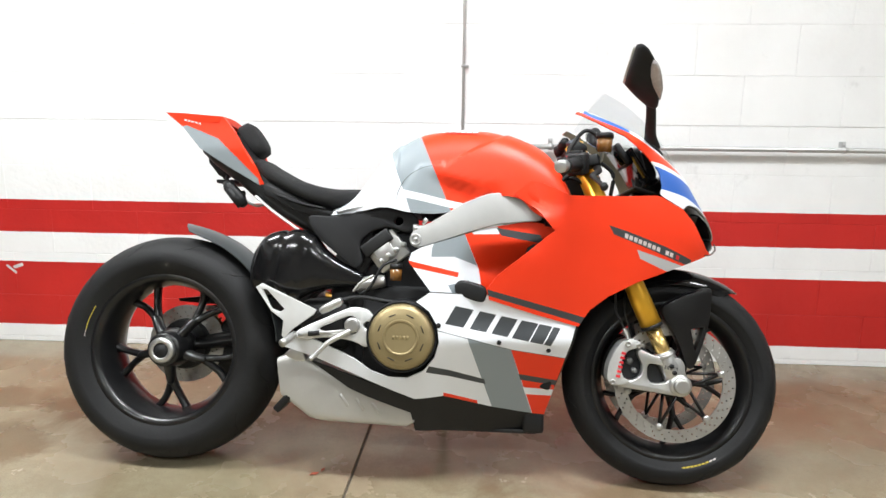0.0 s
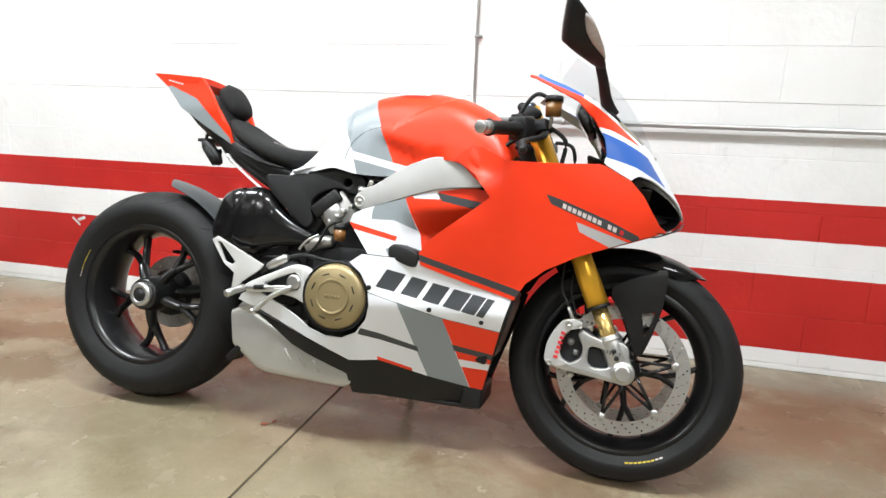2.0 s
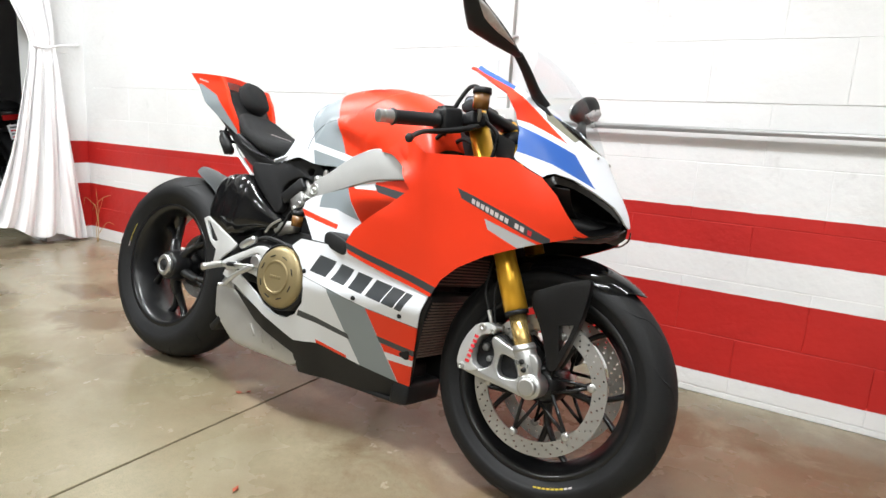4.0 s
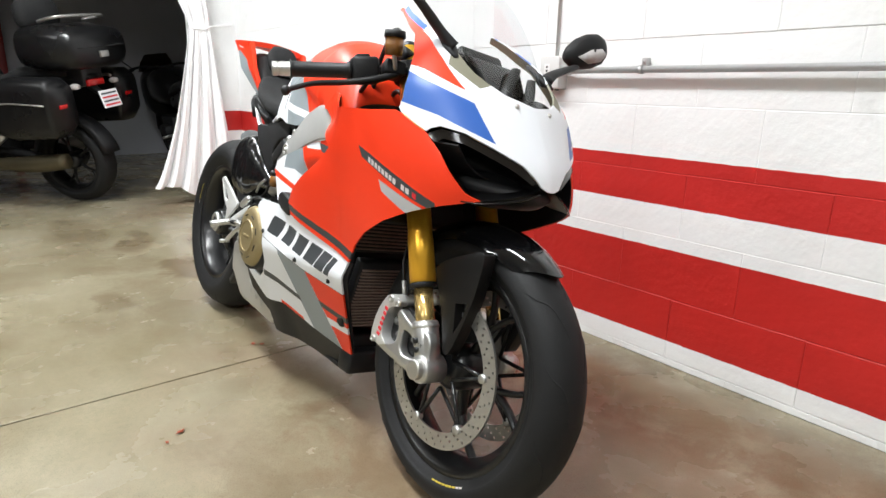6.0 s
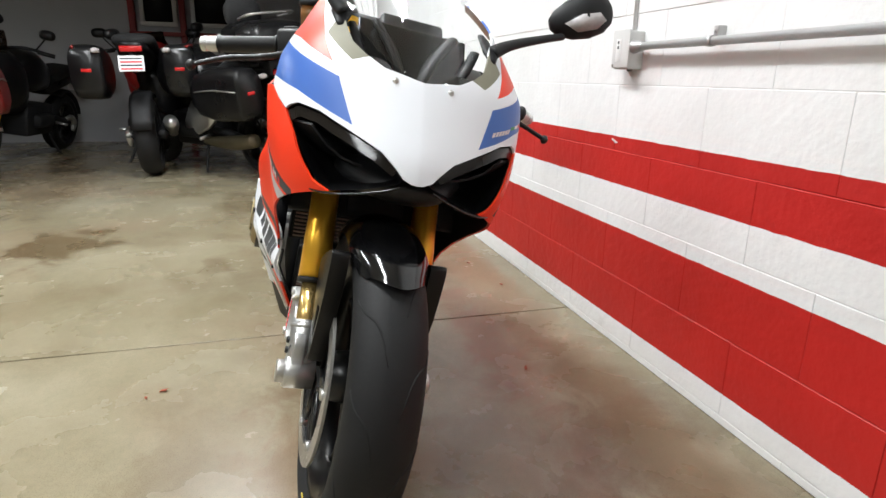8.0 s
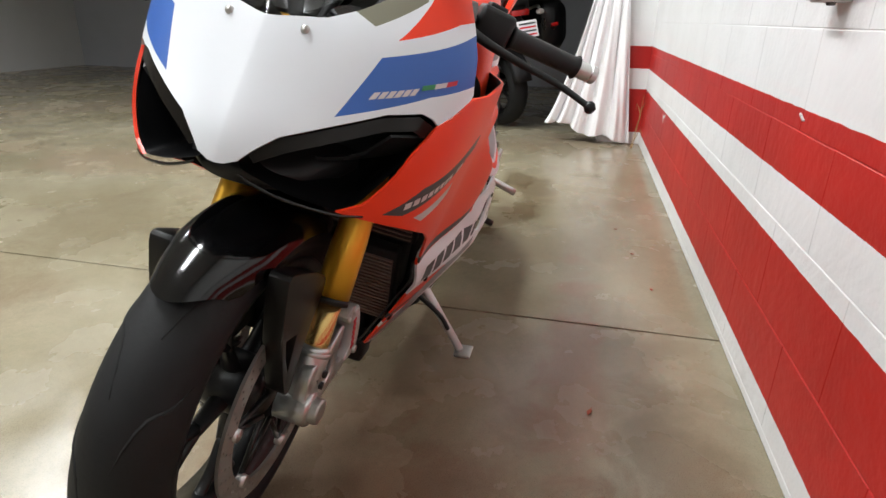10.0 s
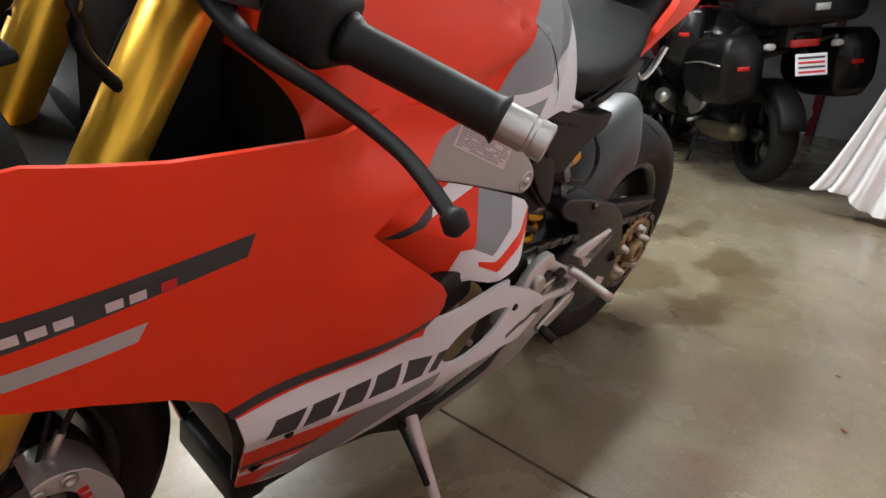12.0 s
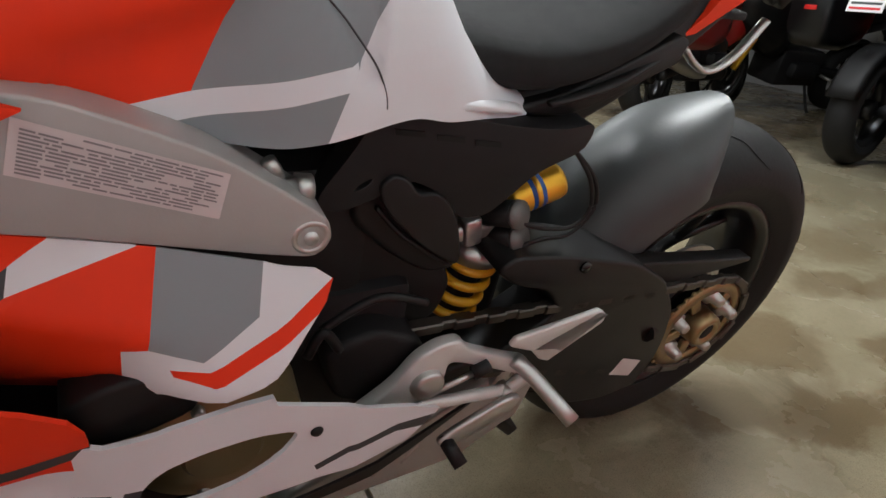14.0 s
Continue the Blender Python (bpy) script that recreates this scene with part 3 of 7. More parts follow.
def wheel(name, x, radius, half, waist, rim_half, spokes, rs, spread, label, y_hub, turn):
    hub = part(name, moved(lathe([(0.028, -0.06), (0.045, -0.05), (0.05, -0.02), (0.05, 0.02), (0.045, 0.05), (0.028, 0.06)], 32), pose(x, 0, radius)), RIM, BIKE, label)
    part("tyre", moved(tyre_mesh(radius, half, waist, 0.225, rim_half), pose(x, 0, radius)), RUBBER, hub, "worn black rubber tyre")
    tr = part("tread_groove", moved(groove_mesh(radius, half, waist, 12, 58), pose(x, 0, radius)), GROOVE, hub)
    tr["kind"] = "stuff"
    part("rim", moved(rim_mesh(0.221, rim_half, 0.196), pose(x, 0, radius)), RIM, hub)
    for k in range(spokes):
        part("spoke", moved(spoke_mesh(0.035, 0.205, rs, spread, y_hub, 0.0, 0.0125 if x == 0 else 0.0085), pose(x, 0, radius) @ pose(0, 0, 0, 0, turn + 360 * k / spokes, 0)), RIM, hub)
    return hub


rear = wheel("rear_wheel", 0.0, 0.336, 0.100, 0.268, 0.082, 5, 0.105, 0.26, "satin black cast rear wheel", -0.035, 20)
front = wheel("front_wheel", 1.469, 0.300, 0.061, 0.250, 0.048, 5, 0.11, 0.27, "satin black cast front wheel", 0.0, 8)
part("axle_nut", moved(lathe([(0.022, -0.085), (0.0225, -0.097), (0.024, -0.099), (0.033, -0.098), (0.0385, -0.093), (0.0385, -0.080)], 32), pose(0, 0, 0.336)), ALU, rear, "big bare aluminium axle nut")
part("hub_carrier", moved(lathe([(0.030, -0.084), (0.046, -0.084), (0.050, -0.078), (0.056, -0.045), (0.060, -0.02)], 32), pose(0, 0, 0.336)), RIM, rear, "black cast hub carrier")
part("axle_bore", moved(lathe([(0.0222, -0.096), (0.0222, -0.05), (0.002, -0.05)], 24), pose(0, 0, 0.336)), MATTE, rear)
part("brake_disc", moved(disc_mesh(0.122, 0.078, 0.006, 3, 24), pose(0, 0.062, 0.336)), STEEL, rear, "drilled steel rear brake disc", False)
part("disc_carrier", moved(lathe([(0.03, 0.055), (0.085, 0.060), (0.085, 0.066), (0.03, 0.07)], 40), pose(0, 0, 0.336)), MATTE, rear)
for side in (-1, 1):
    part("brake_disc", moved(disc_mesh(0.165, 0.131, 0.005, 3, 34), pose(1.469, side * 0.072, 0.300)), STEEL, front, "drilled steel front brake disc", False)
    for k in range(6):
        a = 2 * math.pi * (k + 0.2) / 6
        arm = merge(*[tube([(0.04 * math.cos(a + s * 0.5), 0, 0.04 * math.sin(a + s * 0.5)), (0.128 * math.cos(a), 0, 0.128 * math.sin(a))], 0.0045, 6, 1) for s in (-1, 1)])
        part("disc_arm", moved(arm, pose(1.469, side * 0.068, 0.300)), RIM, front)
        part("disc_button", moved(lathe([(0.002, -0.007), (0.009, -0.007), (0.010, -0.004), (0.010, 0.007), (0.002, 0.007)], 12), pose(1.469 + 0.130 * math.cos(a), side * 0.072, 0.300 + 0.130 * math.sin(a))), ALU, front)
for x, r, rr, half, a0 in ((0.0, 0.336, 0.243, 0.0905, 150), (1.469, 0.300, 0.2405, 0.0572, -82)):
    for k in range(9):
        a = math.radians(a0 + k * 2.6)
        part("tyre_print", moved(block(-0.0035, 0.0035, -0.001, 0.001, -0.004, 0.004, 0), pose(x + rr * math.cos(a), -half, r + rr * math.sin(a)) @ pose(0, 0, 0, 0, -math.degrees(a), 0)), YINK if k < 7 else LABEL, rear if x == 0 else front, "", False)


# -- front fork, brakes, mudguard --
BLUECAP = material("anodised_fork_cap", (0.10, 0.11, 0.13), 0.35, 0.8, 0.05, 20)
NICKEL = material("nickel_plated_caliper", (0.62, 0.62, 0.61), 0.34, 0.6, 0.08, 50, 0.1)
CASTGREY = material("grey_cast_clamp", (0.16, 0.16, 0.155), 0.45, 0.5, 0.1, 40, 0.1)
# outlines round the front axle: cast foot with its window, and the caliper
FOOT = curved([(-0.108, 0.096), (-0.080, 0.082), (-0.040, 0.070), (-0.004, 0.076), (0.012, 0.060), (0.014, 0.030), (0.030, 0.004), (0.022, -0.022), (-0.004, -0.030), (-0.070, -0.020), (-0.130, -0.014), (-0.186, -0.004), (-0.194, 0.010), (-0.184, 0.016), (-0.130, 0.006), (-0.104, 0.022), (-0.100, 0.052), (-0.116, 0.082)])
FOOT_HOLE = curved([(-0.086, 0.058), (-0.050, 0.052), (-0.026, 0.034), (-0.034, 0.006), (-0.074, 0.002), (-0.088, 0.018)])
CALIPER = curved([(-0.196, 0.004), (-0.192, 0.050), (-0.178, 0.084), (-0.158, 0.112), (-0.128, 0.122), (-0.104, 0.112), (-0.112, 0.098), (-0.140, 0.090), (-0.155, 0.066), (-0.159, 0.040), (-0.152, 0.016), (-0.130, 0.006), (-0.160, -0.006)])


def beside_axle(outline):
    return [(1.469 + dx, 0.300 + dz) for dx, dz in outline]


def fork_point(z, y, ahead=0.0):
    return (1.228 + (0.84 - z) * 0.442 + ahead, y, z + ahead * 0.44)


for side in (-1, 1):
    y = side * 0.103
    leg = part("fork_leg", tube([fork_point(0.955, y), fork_point(0.565, y), fork_point(0.540, y), fork_point(0.460, y)], [0.0265, 0.0265, 0.0270, 0.0285, 0.0285], 32, 1), GOLD, BIKE, "gold anodised upside-down fork leg")
    part("fork_collar", tube([fork_point(0.461, y), fork_point(0.452, y)], 0.0295, 24, 1), PLASTIC, leg)
    part("fork_rod", tube([fork_point(0.46, y), fork_point(0.33, y)], 0.0205, 32, 1), GOLDROD, leg, "polished brown-gold slider rod")
    part("fork_cap", tube([fork_point(0.955, y), fork_point(0.968, y)], [0.022, 0.018], 16, 1), BLUECAP, leg)
    flip = 180 if side > 0 else 0
    part("fork_foot", plate(beside_axle(FOOT), *sorted((side * 0.100, side * 0.124)), 0.005, 3, [beside_axle(FOOT_HOLE), circle(1.469, 0.300, 0.014, 20)]), ALU, leg, "bare aluminium axle foot with two struts", True, 50)
    clamp = part("fork_clamp", merge(tube([fork_point(0.388, y), fork_point(0.384, y), fork_point(0.318, y), fork_point(0.314, y)], [0.0255, 0.0275, 0.0275, 0.0255], 28, 1),
                                     moved(lathe([(0.017, -0.024), (0.027, -0.024), (0.0295, -0.019), (0.0295, 0.03), (0.017, 0.03)], 28), pose(1.469, side * 0.108, 0.300, 0, 0, flip))), ALU, leg, "bare aluminium axle clamp")
    part("clamp_rib", moved(lathe([(0.0276, -0.004), (0.0292, -0.003), (0.0292, 0.003), (0.0276, 0.004)], 28, "Z", True), pose(*fork_point(0.378, y), 0, -23.8, 0)), ALU, clamp)
    for k in range(5):
        p = Vector(fork_point(0.352 - 0.0012 * k, y)) + Vector((-0.016 + 0.007 * k, side * (0.0262 - 0.0004 * (k - 2) ** 2), 0.007 * (0.44 - 0.9)))
        part("clamp_print", moved(block(-0.0024, 0.0024, -0.001, 0.001, -0.005, 0.005, 0), pose(*p, 0, 8, 0)), CASTGREY, clamp, "", False)
    part("axle_end", moved(lathe([(0.0150, -0.036), (0.0200, -0.036), (0.0210, -0.033), (0.021, 0.02), (0.0150, 0.02)], 24), pose(1.469, side * 0.110, 0.300, 0, 0, 180 if side > 0 else 0)), STEEL, leg)
    part("axle_hole", moved(lathe([(0.0005, -0.0335), (0.0152, -0.0335), (0.0152, -0.02)], 18), pose(1.469, side * 0.110, 0.300, 0, 0, 180 if side > 0 else 0)), GROOVE, leg)
    for dz in (0.335, 0.352):
        part("pinch_bolt", moved(lathe([(0.001, -0.032), (0.006, -0.032), (0.007, -0.02)], 10), pose(*fork_point(dz, y), 0, 0, 180 if side > 0 else 0)), PLASTIC, leg)
    # radial caliper hung on the two struts
    caliper = part("brake_caliper", plate(beside_axle(CALIPER), *sorted((side * 0.078, side * 0.127)), 0.008, 3), NICKEL, BIKE, "bright nickel radial brake caliper", True, 40)
    # inner half gets dull black instead of nickel, its shade put into the colour
    part("caliper_back", plate(beside_axle(CALIPER), *sorted((side * 0.040, side * 0.066)), 0.006, 2), MATTE, caliper, "inner half of the caliper, coloured black as if in shade", True, 40)
    part("brake_pad", plate(beside_axle([(-0.158, 0.010), (-0.030, 0.000), (-0.022, 0.036), (-0.050, 0.060), (-0.090, 0.095), (-0.125, 0.100), (-0.154, 0.060)]), *sorted((side * 0.060, side * 0.101)), 0.003), MATTE, caliper, "", True, 40)
    for dx, dz, r in ((-0.140, 0.108, 0.009), (-0.180, 0.004, 0.008), (-0.112, 0.104, 0.007)):
        part("caliper_bolt", moved(lathe([(0.001, -0.1285), (r * 0.45, -0.1285), (r * 0.5, -0.132), (r * 0.9, -0.132), (r, -0.129), (r, -0.11)], 16), pose(1.469 + dx, 0, 0.300 + dz, 0, 0, flip)), ALU if r > 0.0075 else STEEL, caliper)
    for k in range(6):
        f = k / 5
        part("caliper_print", moved(block(-0.0055, 0.0055, -0.0008, 0.0008, -0.0034, 0.0034, 0), pose(1.469 - 0.166 + 0.014 * f, side * 0.1278, 0.300 + 0.020 + 0.062 * f, 0, 14, 0)), FLAGRED, caliper, "", False)
    for dx, dz, r in ((-0.132, 0.060, 0.010), (-0.118, 0.034, 0.008)):
        part("pad_pin", moved(lathe([(0.001, -0.112), (r * 0.6, -0.112), (r, -0.108), (r, -0.09)], 14), pose(1.469 + dx, 0, 0.300 + dz, 0, 0, flip)), CASTGREY, caliper)
    part("bleed_nipple", tube([(1.335, side * 0.10, 0.420), (1.330, side * 0.10, 0.440)], [0.005, 0.003], 8, 1), STEEL, caliper)
    part("brake_hose", tube([(1.332, side * 0.10, 0.43), (1.318, side * 0.10, 0.46), (1.302, side * 0.095, 0.50), (1.305, side * 0.08, 0.58)], 0.0032, 8), PLASTIC, BIKE)
    part("hose_end", tube([(1.340, side * 0.10, 0.41), (1.324, side * 0.10, 0.448)], 0.0055, 8, 1), STEEL, BIKE)
    part("sensor_lead", tube([(1.350, side * 0.098, 0.405), (1.338, side * 0.098, 0.45), (1.326, side * 0.09, 0.50), (1.332, side * 0.08, 0.57)], 0.0025, 6), PLASTIC, BIKE)


GUARDMAT = material("dark_satin_guard", (0.006, 0.0055, 0.0055), 0.36, 0, 0.1, 20, 0, 0, 0.05, 0.32)


def mudguard():
    rings = []
    for k in range(25):
        f = k / 24
        ring = []
        w = 0.071 * min(1, 0.82 + 1.1 * f * (1 - f))
        for j in range(15):
            b = math.radians(-80 + 160 * j / 14)
            a = math.radians(128 - 76 * f * (1 - 0.11 * math.sin(b) ** 2 * f))
            r = 0.255 + 0.062 * math.cos(b) ** 0.8
            ring.append((1.469 + r * math.cos(a), w * math.sin(b) * (1 - 0.10 * f ** 6), 0.300 + r * math.sin(a)))
        rings.append(ring)
    bm = bmesh.new()
    vs = [[bm.verts.new(p) for p in r] for r in rings]
    for a, b in zip(vs, vs[1:]):
        for k in range(14):
            bm.faces.new((a[k], a[k + 1], b[k + 1], b[k]))
    bmesh.ops.recalc_face_normals(bm, faces=bm.faces)
    return bm


thick(part("front_mudguard", mudguard(), GLOSS, BIKE, "gloss black front mudguard"), 0.003)
GUARD = curved([(1.427, 0.486), (1.427, 0.512), (1.48, 0.540), (1.560, 0.570), (1.557, 0.510), (1.551, 0.462), (1.533, 0.400), (1.512, 0.343), (1.494, 0.343), (1.480, 0.390), (1.459, 0.438)])
GUARD_HOLE = [(1.504, 0.450), (1.538, 0.457), (1.530, 0.424), (1.515, 0.390)]
both("fork_guard", lambda: plate(GUARD, -0.100, -0.070, 0.005, 3, [GUARD_HOLE]), GUARDMAT, "dark satin lower fork guard with cooling duct", sharp=50)

# -- body skins --
NZ = [0.42, 0.60, 0.66, 0.70, 0.74, 0.784, 0.85, 0.868, 0.933, 0.98, 1.06]
NX = [1.45, 1.58, 1.602, 1.600, 1.585, 1.558, 1.518, 1.505, 1.45, 1.405, 1.32]
WZ = [0.42, 0.49, 0.55, 0.66, 0.72, 0.80, 0.85, 0.88, 0.95, 1.04, 1.08]
WY = [0.174, 0.184, 0.199, 0.223, 0.236, 0.246, 0.246, 0.235, 0.192, 0.137, 0.116]


def nose_xy(s, z):
    s = min(max(s, 0.0), 1.0)
    return 1.2 + (ease(z, NZ, NX) - 1.2) * s, -ease(z, WZ, WY) * (1 - s ** 4.5) ** 0.70


def nose(u, z):
    """Front cowl: u runs from the flank to the centre line."""
    x, y = nose_xy(math.sin(min(u, 1.0) * math.pi / 2), z)
    if u < 0:
        x += u * 0.4
    return (x, min(y, 0.0), z)


def u_of(x, z):
    s = (x - 1.2) / (ease(z, NZ, NX) - 1.2)
    return math.asin(min(max(s, 0), 1)) * 2 / math.pi if s >= 0 else (x - 1.2) / 0.4


def soft_step(t):
    t = min(1.0, max(0.0, t))
    return t * t * (3 - 2 * t)


def flank(x, z):
    """Side of the upper fairing over (x, z), swelling out towards its rear tip."""
    s = (x - 1.2) / (ease(z, NZ, NX) - 1.2)
    y = nose_xy(s, z)[1] if s > 0 else -ease(z, WZ, WY)
    y -= 0.034 * soft_step((1.17 - x) / 0.2) * soft_step((0.72 - z) / 0.1)
    y += (-0.203 - y) * soft_step((1.17 - x) / 0.11) * soft_step((z - 0.72) / 0.06)
    return (x, y, z)


REAR_EDGE = [(u_of(x, z), z) for x, z in ((1.181, 1.035), (1.235, 1.008), (1.311, 0.965), (1.355, 0.915), (1.382, 0.868), (1.390, 0.825), (1.386, 0.806), (1.392, 0.799), (1.426, 0.7815), (1.452, 0.7695))]
COWL = REAR_EDGE + [(0.505, 0.777), (0.546, 0.783), (0.634, 0.778), (0.731, 0.759), (0.834, 0.737), (0.886, 0.716), (0.914, 0.703), (0.955, 0.697), (1.0, 0.696),
                    (1.0, 0.855), (0.945, 0.857), (0.826, 0.866), (0.761, 0.881), (0.70, 0.899), (0.60, 0.948), (0.465, 0.977), (0.30, 1.005), (0.15, 1.03), (-0.02, 1.047)]
BLUE_P = [(-0.2, 0.892), (0.274, 0.886), (0.399, 0.880), (0.69, 0.837), (0.742, 0.767), (0.543, 0.802), (0.299, 0.826), (-0.2, 0.84)]
RED_P = [(-0.2, 1.08), (-0.05, 1.042), (0.30, 0.998), (0.46, 0.958), (0.56, 0.915), (0.664, 0.858), (0.478, 0.888), (0.275, 0.902), (-0.2, 0.91)]
KHAKI_P = [(0.588, 0.906), (0.598, 0.948), (0.70, 0.9), (0.768, 0.879), (0.72, 0.868)]
BLUETOP_P = [(0.02, 1.044), (0.30, 1.006), (0.42, 0.985), (0.40, 0.975), (0.28, 0.994), (0.0, 1.034)]


def cowl_mesh():
    bm = sheet(COWL, nose, 0.014, [(BLUE_P, 2), (RED_P, 1), (KHAKI_P, 3), (BLUETOP_P, 2)], 0)
    other = mirrored(bm.copy())
    out = merge(bm, other)
    bmesh.ops.remove_doubles(out, verts=out.verts, dist=0.0006)
    return out


cowl = thick(part("nose_cowl", cowl_mesh(), [WHITE, RED, BLUE, KHAKI, KHAKI], BIKE, "white nose cowl with blue and red patches"), 0.004, True)


def patch(pts, surf, nu=6, nv=3, lift=0.0012, side=-1):
    """A thin print that follows a skin: four corners in the skin's own coordinates."""
    bm = bmesh.new()
    (a, b, c, d) = [Vector((*p, 0)) for p in pts]
    vs = []
    for i in range(nu + 1):
        row = []
        for j in range(nv + 1):
            s, t = i / nu, j / nv
            q = a.lerp(b, s).lerp(d.lerp(c, s), t)
            p0, p1, p2 = Vector(surf(q.x, q.y)), Vector(surf(q.x + 0.004, q.y)), Vector(surf(q.x, q.y + 0.004))
            n = (p1 - p0).cross(p2 - p0).normalized()
            if n.y > 0:
                n = -n
            row.append(bm.verts.new(p0 + n * lift))
        vs.append(row)
    for i in range(nu):
        for j in range(nv):
            bm.faces.new((vs[i][j], vs[i + 1][j], vs[i + 1][j + 1], vs[i][j + 1]))
    bmesh.ops.recalc_face_normals(bm, faces=bm.faces)
    if sum(f.normal.y for f in bm.faces) > 0:
        bmesh.ops.reverse_faces(bm, faces=bm.faces)
    if side > 0:
        mirrored(bm)
    return bm


# maker's mark on the left blue patch: plain white bar, and a small flag in three colours
for k in range(6):
    s0, s1 = k / 6, (k + 0.8) / 6
    part("maker_mark", patch([(0.688 - 0.104 * s0, 0.7905 + 0.0125 * s0), (0.688 - 0.104 * s1, 0.7905 + 0.0125 * s1), (0.681 - 0.104 * s1, 0.7990 + 0.0125 * s1), (0.681 - 0.104 * s0, 0.7990 + 0.0125 * s0)], nose, 2, 2, 0.0014, 1), LABEL, cowl, "", True)
for k, m in enumerate((GREEN, LABEL, FLAGRED)):
    u0, z0 = 0.575 - k * 0.035, 0.8085 + k * 0.0036
    part("flag_stripe", patch([(u0, z0), (u0 - 0.035, z0 + 0.0036), (u0 - 0.035, z0 + 0.0096), (u0, z0 + 0.006)], nose, 3, 2, 0.0014, 1), m, cowl)
for side in (-1, 1):
    part("cowl_screw", moved(lathe([(0.001, 0.004), (0.004, 0.003), (0.0055, 0.0), (0.0055, -0.003)], 10, "Z"), look((1.512, side * 0.048, 0.8495), (0.5, side * 0.02, 0.2))), STEEL, cowl)

FAIR = [(1.121, 0.706), (1.074, 0.763), (1.015, 0.803), (1.060, 0.838), (1.090, 0.832), (1.156, 0.797), (1.297, 0.797), (1.376, 0.801), (1.391, 0.797), (1.425, 0.7795), (1.452, 0.7675), (1.484, 0.735),
        (1.507, 0.700), (1.530, 0.668), (1.549, 0.658), (1.530, 0.650), (1.438, 0.616), (1.34, 0.577), (1.268, 0.538), (1.222, 0.500), (1.194, 0.454), (1.08, 0.484), (0.955, 0.522), (0.950, 0.551), (0.975, 0.585)]
STRIPE_P = [(0.94, 0.552), (1.215, 0.478), (1.215, 0.458), (0.94, 0.536)]
DARK_P = [(1.258, 0.723), (1.306, 0.708), (1.407, 0.671), (1.482, 0.639), (1.482, 0.621), (1.431, 0.638), (1.271, 0.700)]
SILV_P = [(1.333, 0.662), (1.471, 0.618), (1.441, 0.596), (1.342, 0.639)]
FAIR_L = [(1.087, 0.686), (1.052, 0.720), (1.012, 0.750), (0.980, 0.771), (0.948, 0.785), (0.927, 0.796), (0.957, 0.806), (1.081, 0.808), (1.163, 0.802)] + FAIR[6:-4] + [(1.082, 0.478), (0.967, 0.505), (0.930, 0.514), (0.931, 0.545), (0.939, 0.569), (0.962, 0.593)]
STRIPE_L = [(0.922, 0.529), (0.957, 0.522), (1.217, 0.470), (1.217, 0.450), (0.957, 0.502), (0.922, 0.513)]
DARK_L = [(1.224, 0.725), (1.337, 0.704), (1.448, 0.684), (1.503, 0.653), (1.469, 0.646), (1.337, 0.676), (1.227, 0.701)]
SILV_L = [(1.302, 0.658), (1.439, 0.636), (1.407, 0.622), (1.308, 0.638)]


def fairing_skin(side):
    if side < 0:
        return sheet(FAIR, flank, 0.014, [(STRIPE_P, 1), (DARK_P, 1), (SILV_P, 2)], 0)
    return mirrored(sheet(FAIR_L, flank, 0.014, [(STRIPE_L, 1), (DARK_L, 1), (SILV_L, 2)], 0))


for side in (-1, 1):
    fairing = thick(part("side_fairing", fairing_skin(side), [RED, DARK, SILVER, PLASTIC], BIKE, "orange-red side fairing with dark and silver stripes"), 0.0045, True)
    start, step, slope = (1.298, 0.0120, 0.378) if side < 0 else (1.4620, -0.0156, 0.18)
    wid, tall = (0.0088, 0.0108) if side < 0 else (0.0116, 0.0098)
    for k in range(12):
        if k in (8, 11):
            continue
        x0 = start + step * k
        z0 = (0.7035 if side < 0 else 0.6976) - slope * (x0 - 1.298)
        z1 = z0 - slope * wid
        part("model_mark", patch([(x0, z0 - tall), (x0 + wid, z1 - tall), (x0 + wid + 0.0014, z1), (x0 + 0.0014, z0)], flank, 2, 1, 0.0012, side), LABEL, fairing)
    x0 = start + step * 11.4
    z0 = (0.7035 if side < 0 else 0.6976) - slope * (x0 - 1.298)
    z1 = z0 - slope * wid
    part("model_mark", patch([(x0, z0 - tall), (x0 + wid, z1 - tall), (x0 + wid + 0.0014, z1), (x0 + 0.0014, z0)], flank, 2, 1, 0.0012, side), FLAGRED, fairing)

LAMPBLACK = material("lamp_bowl_black", (0.0035, 0.0035, 0.0038), 0.3, 0, 0.1, 10, 0, 0, 0.03, 0.14)
LAMPBAND = material("smoky_lamp_band", (0.012, 0.010, 0.0085), 0.10, 0, 0.1, 20, 0, 0, 0.02, 0.2)
# headlight openings: a black bucket behind the rim of each, with a smoked lens along its top
HL = [(0.478, 0.768), (0.546, 0.781), (0.634, 0.776), (0.731, 0.757), (0.834, 0.736), (0.886, 0.714), (0.914, 0.702), (0.902, 0.694), (0.787, 0.674), (0.656, 0.656), (0.62, 0.672), (0.565, 0.711), (0.494, 0.756)]


def bucket():
    cu, cz = sum(p[0] for p in HL) / len(HL), sum(p[1] for p in HL) / len(HL)
    rings = []
    for f, back in ((1.02, 0.0075), (1.0, 0.014), (0.94, 0.05), (0.80, 0.085), (0.35, 0.10)):
        ring = []
        for u, z in curved(HL):
            x, y, zz = nose(cu + (u - cu) * f, cz + (z - cz) * f)
            ring.append((x - back, y * (1 - back * 0.9) + back * 0.10, zz))
        rings.append(ring)
    bm = loft(rings, False)
    bm.faces.new([v for v in bm.verts][-len(rings[0]):])
    return bm


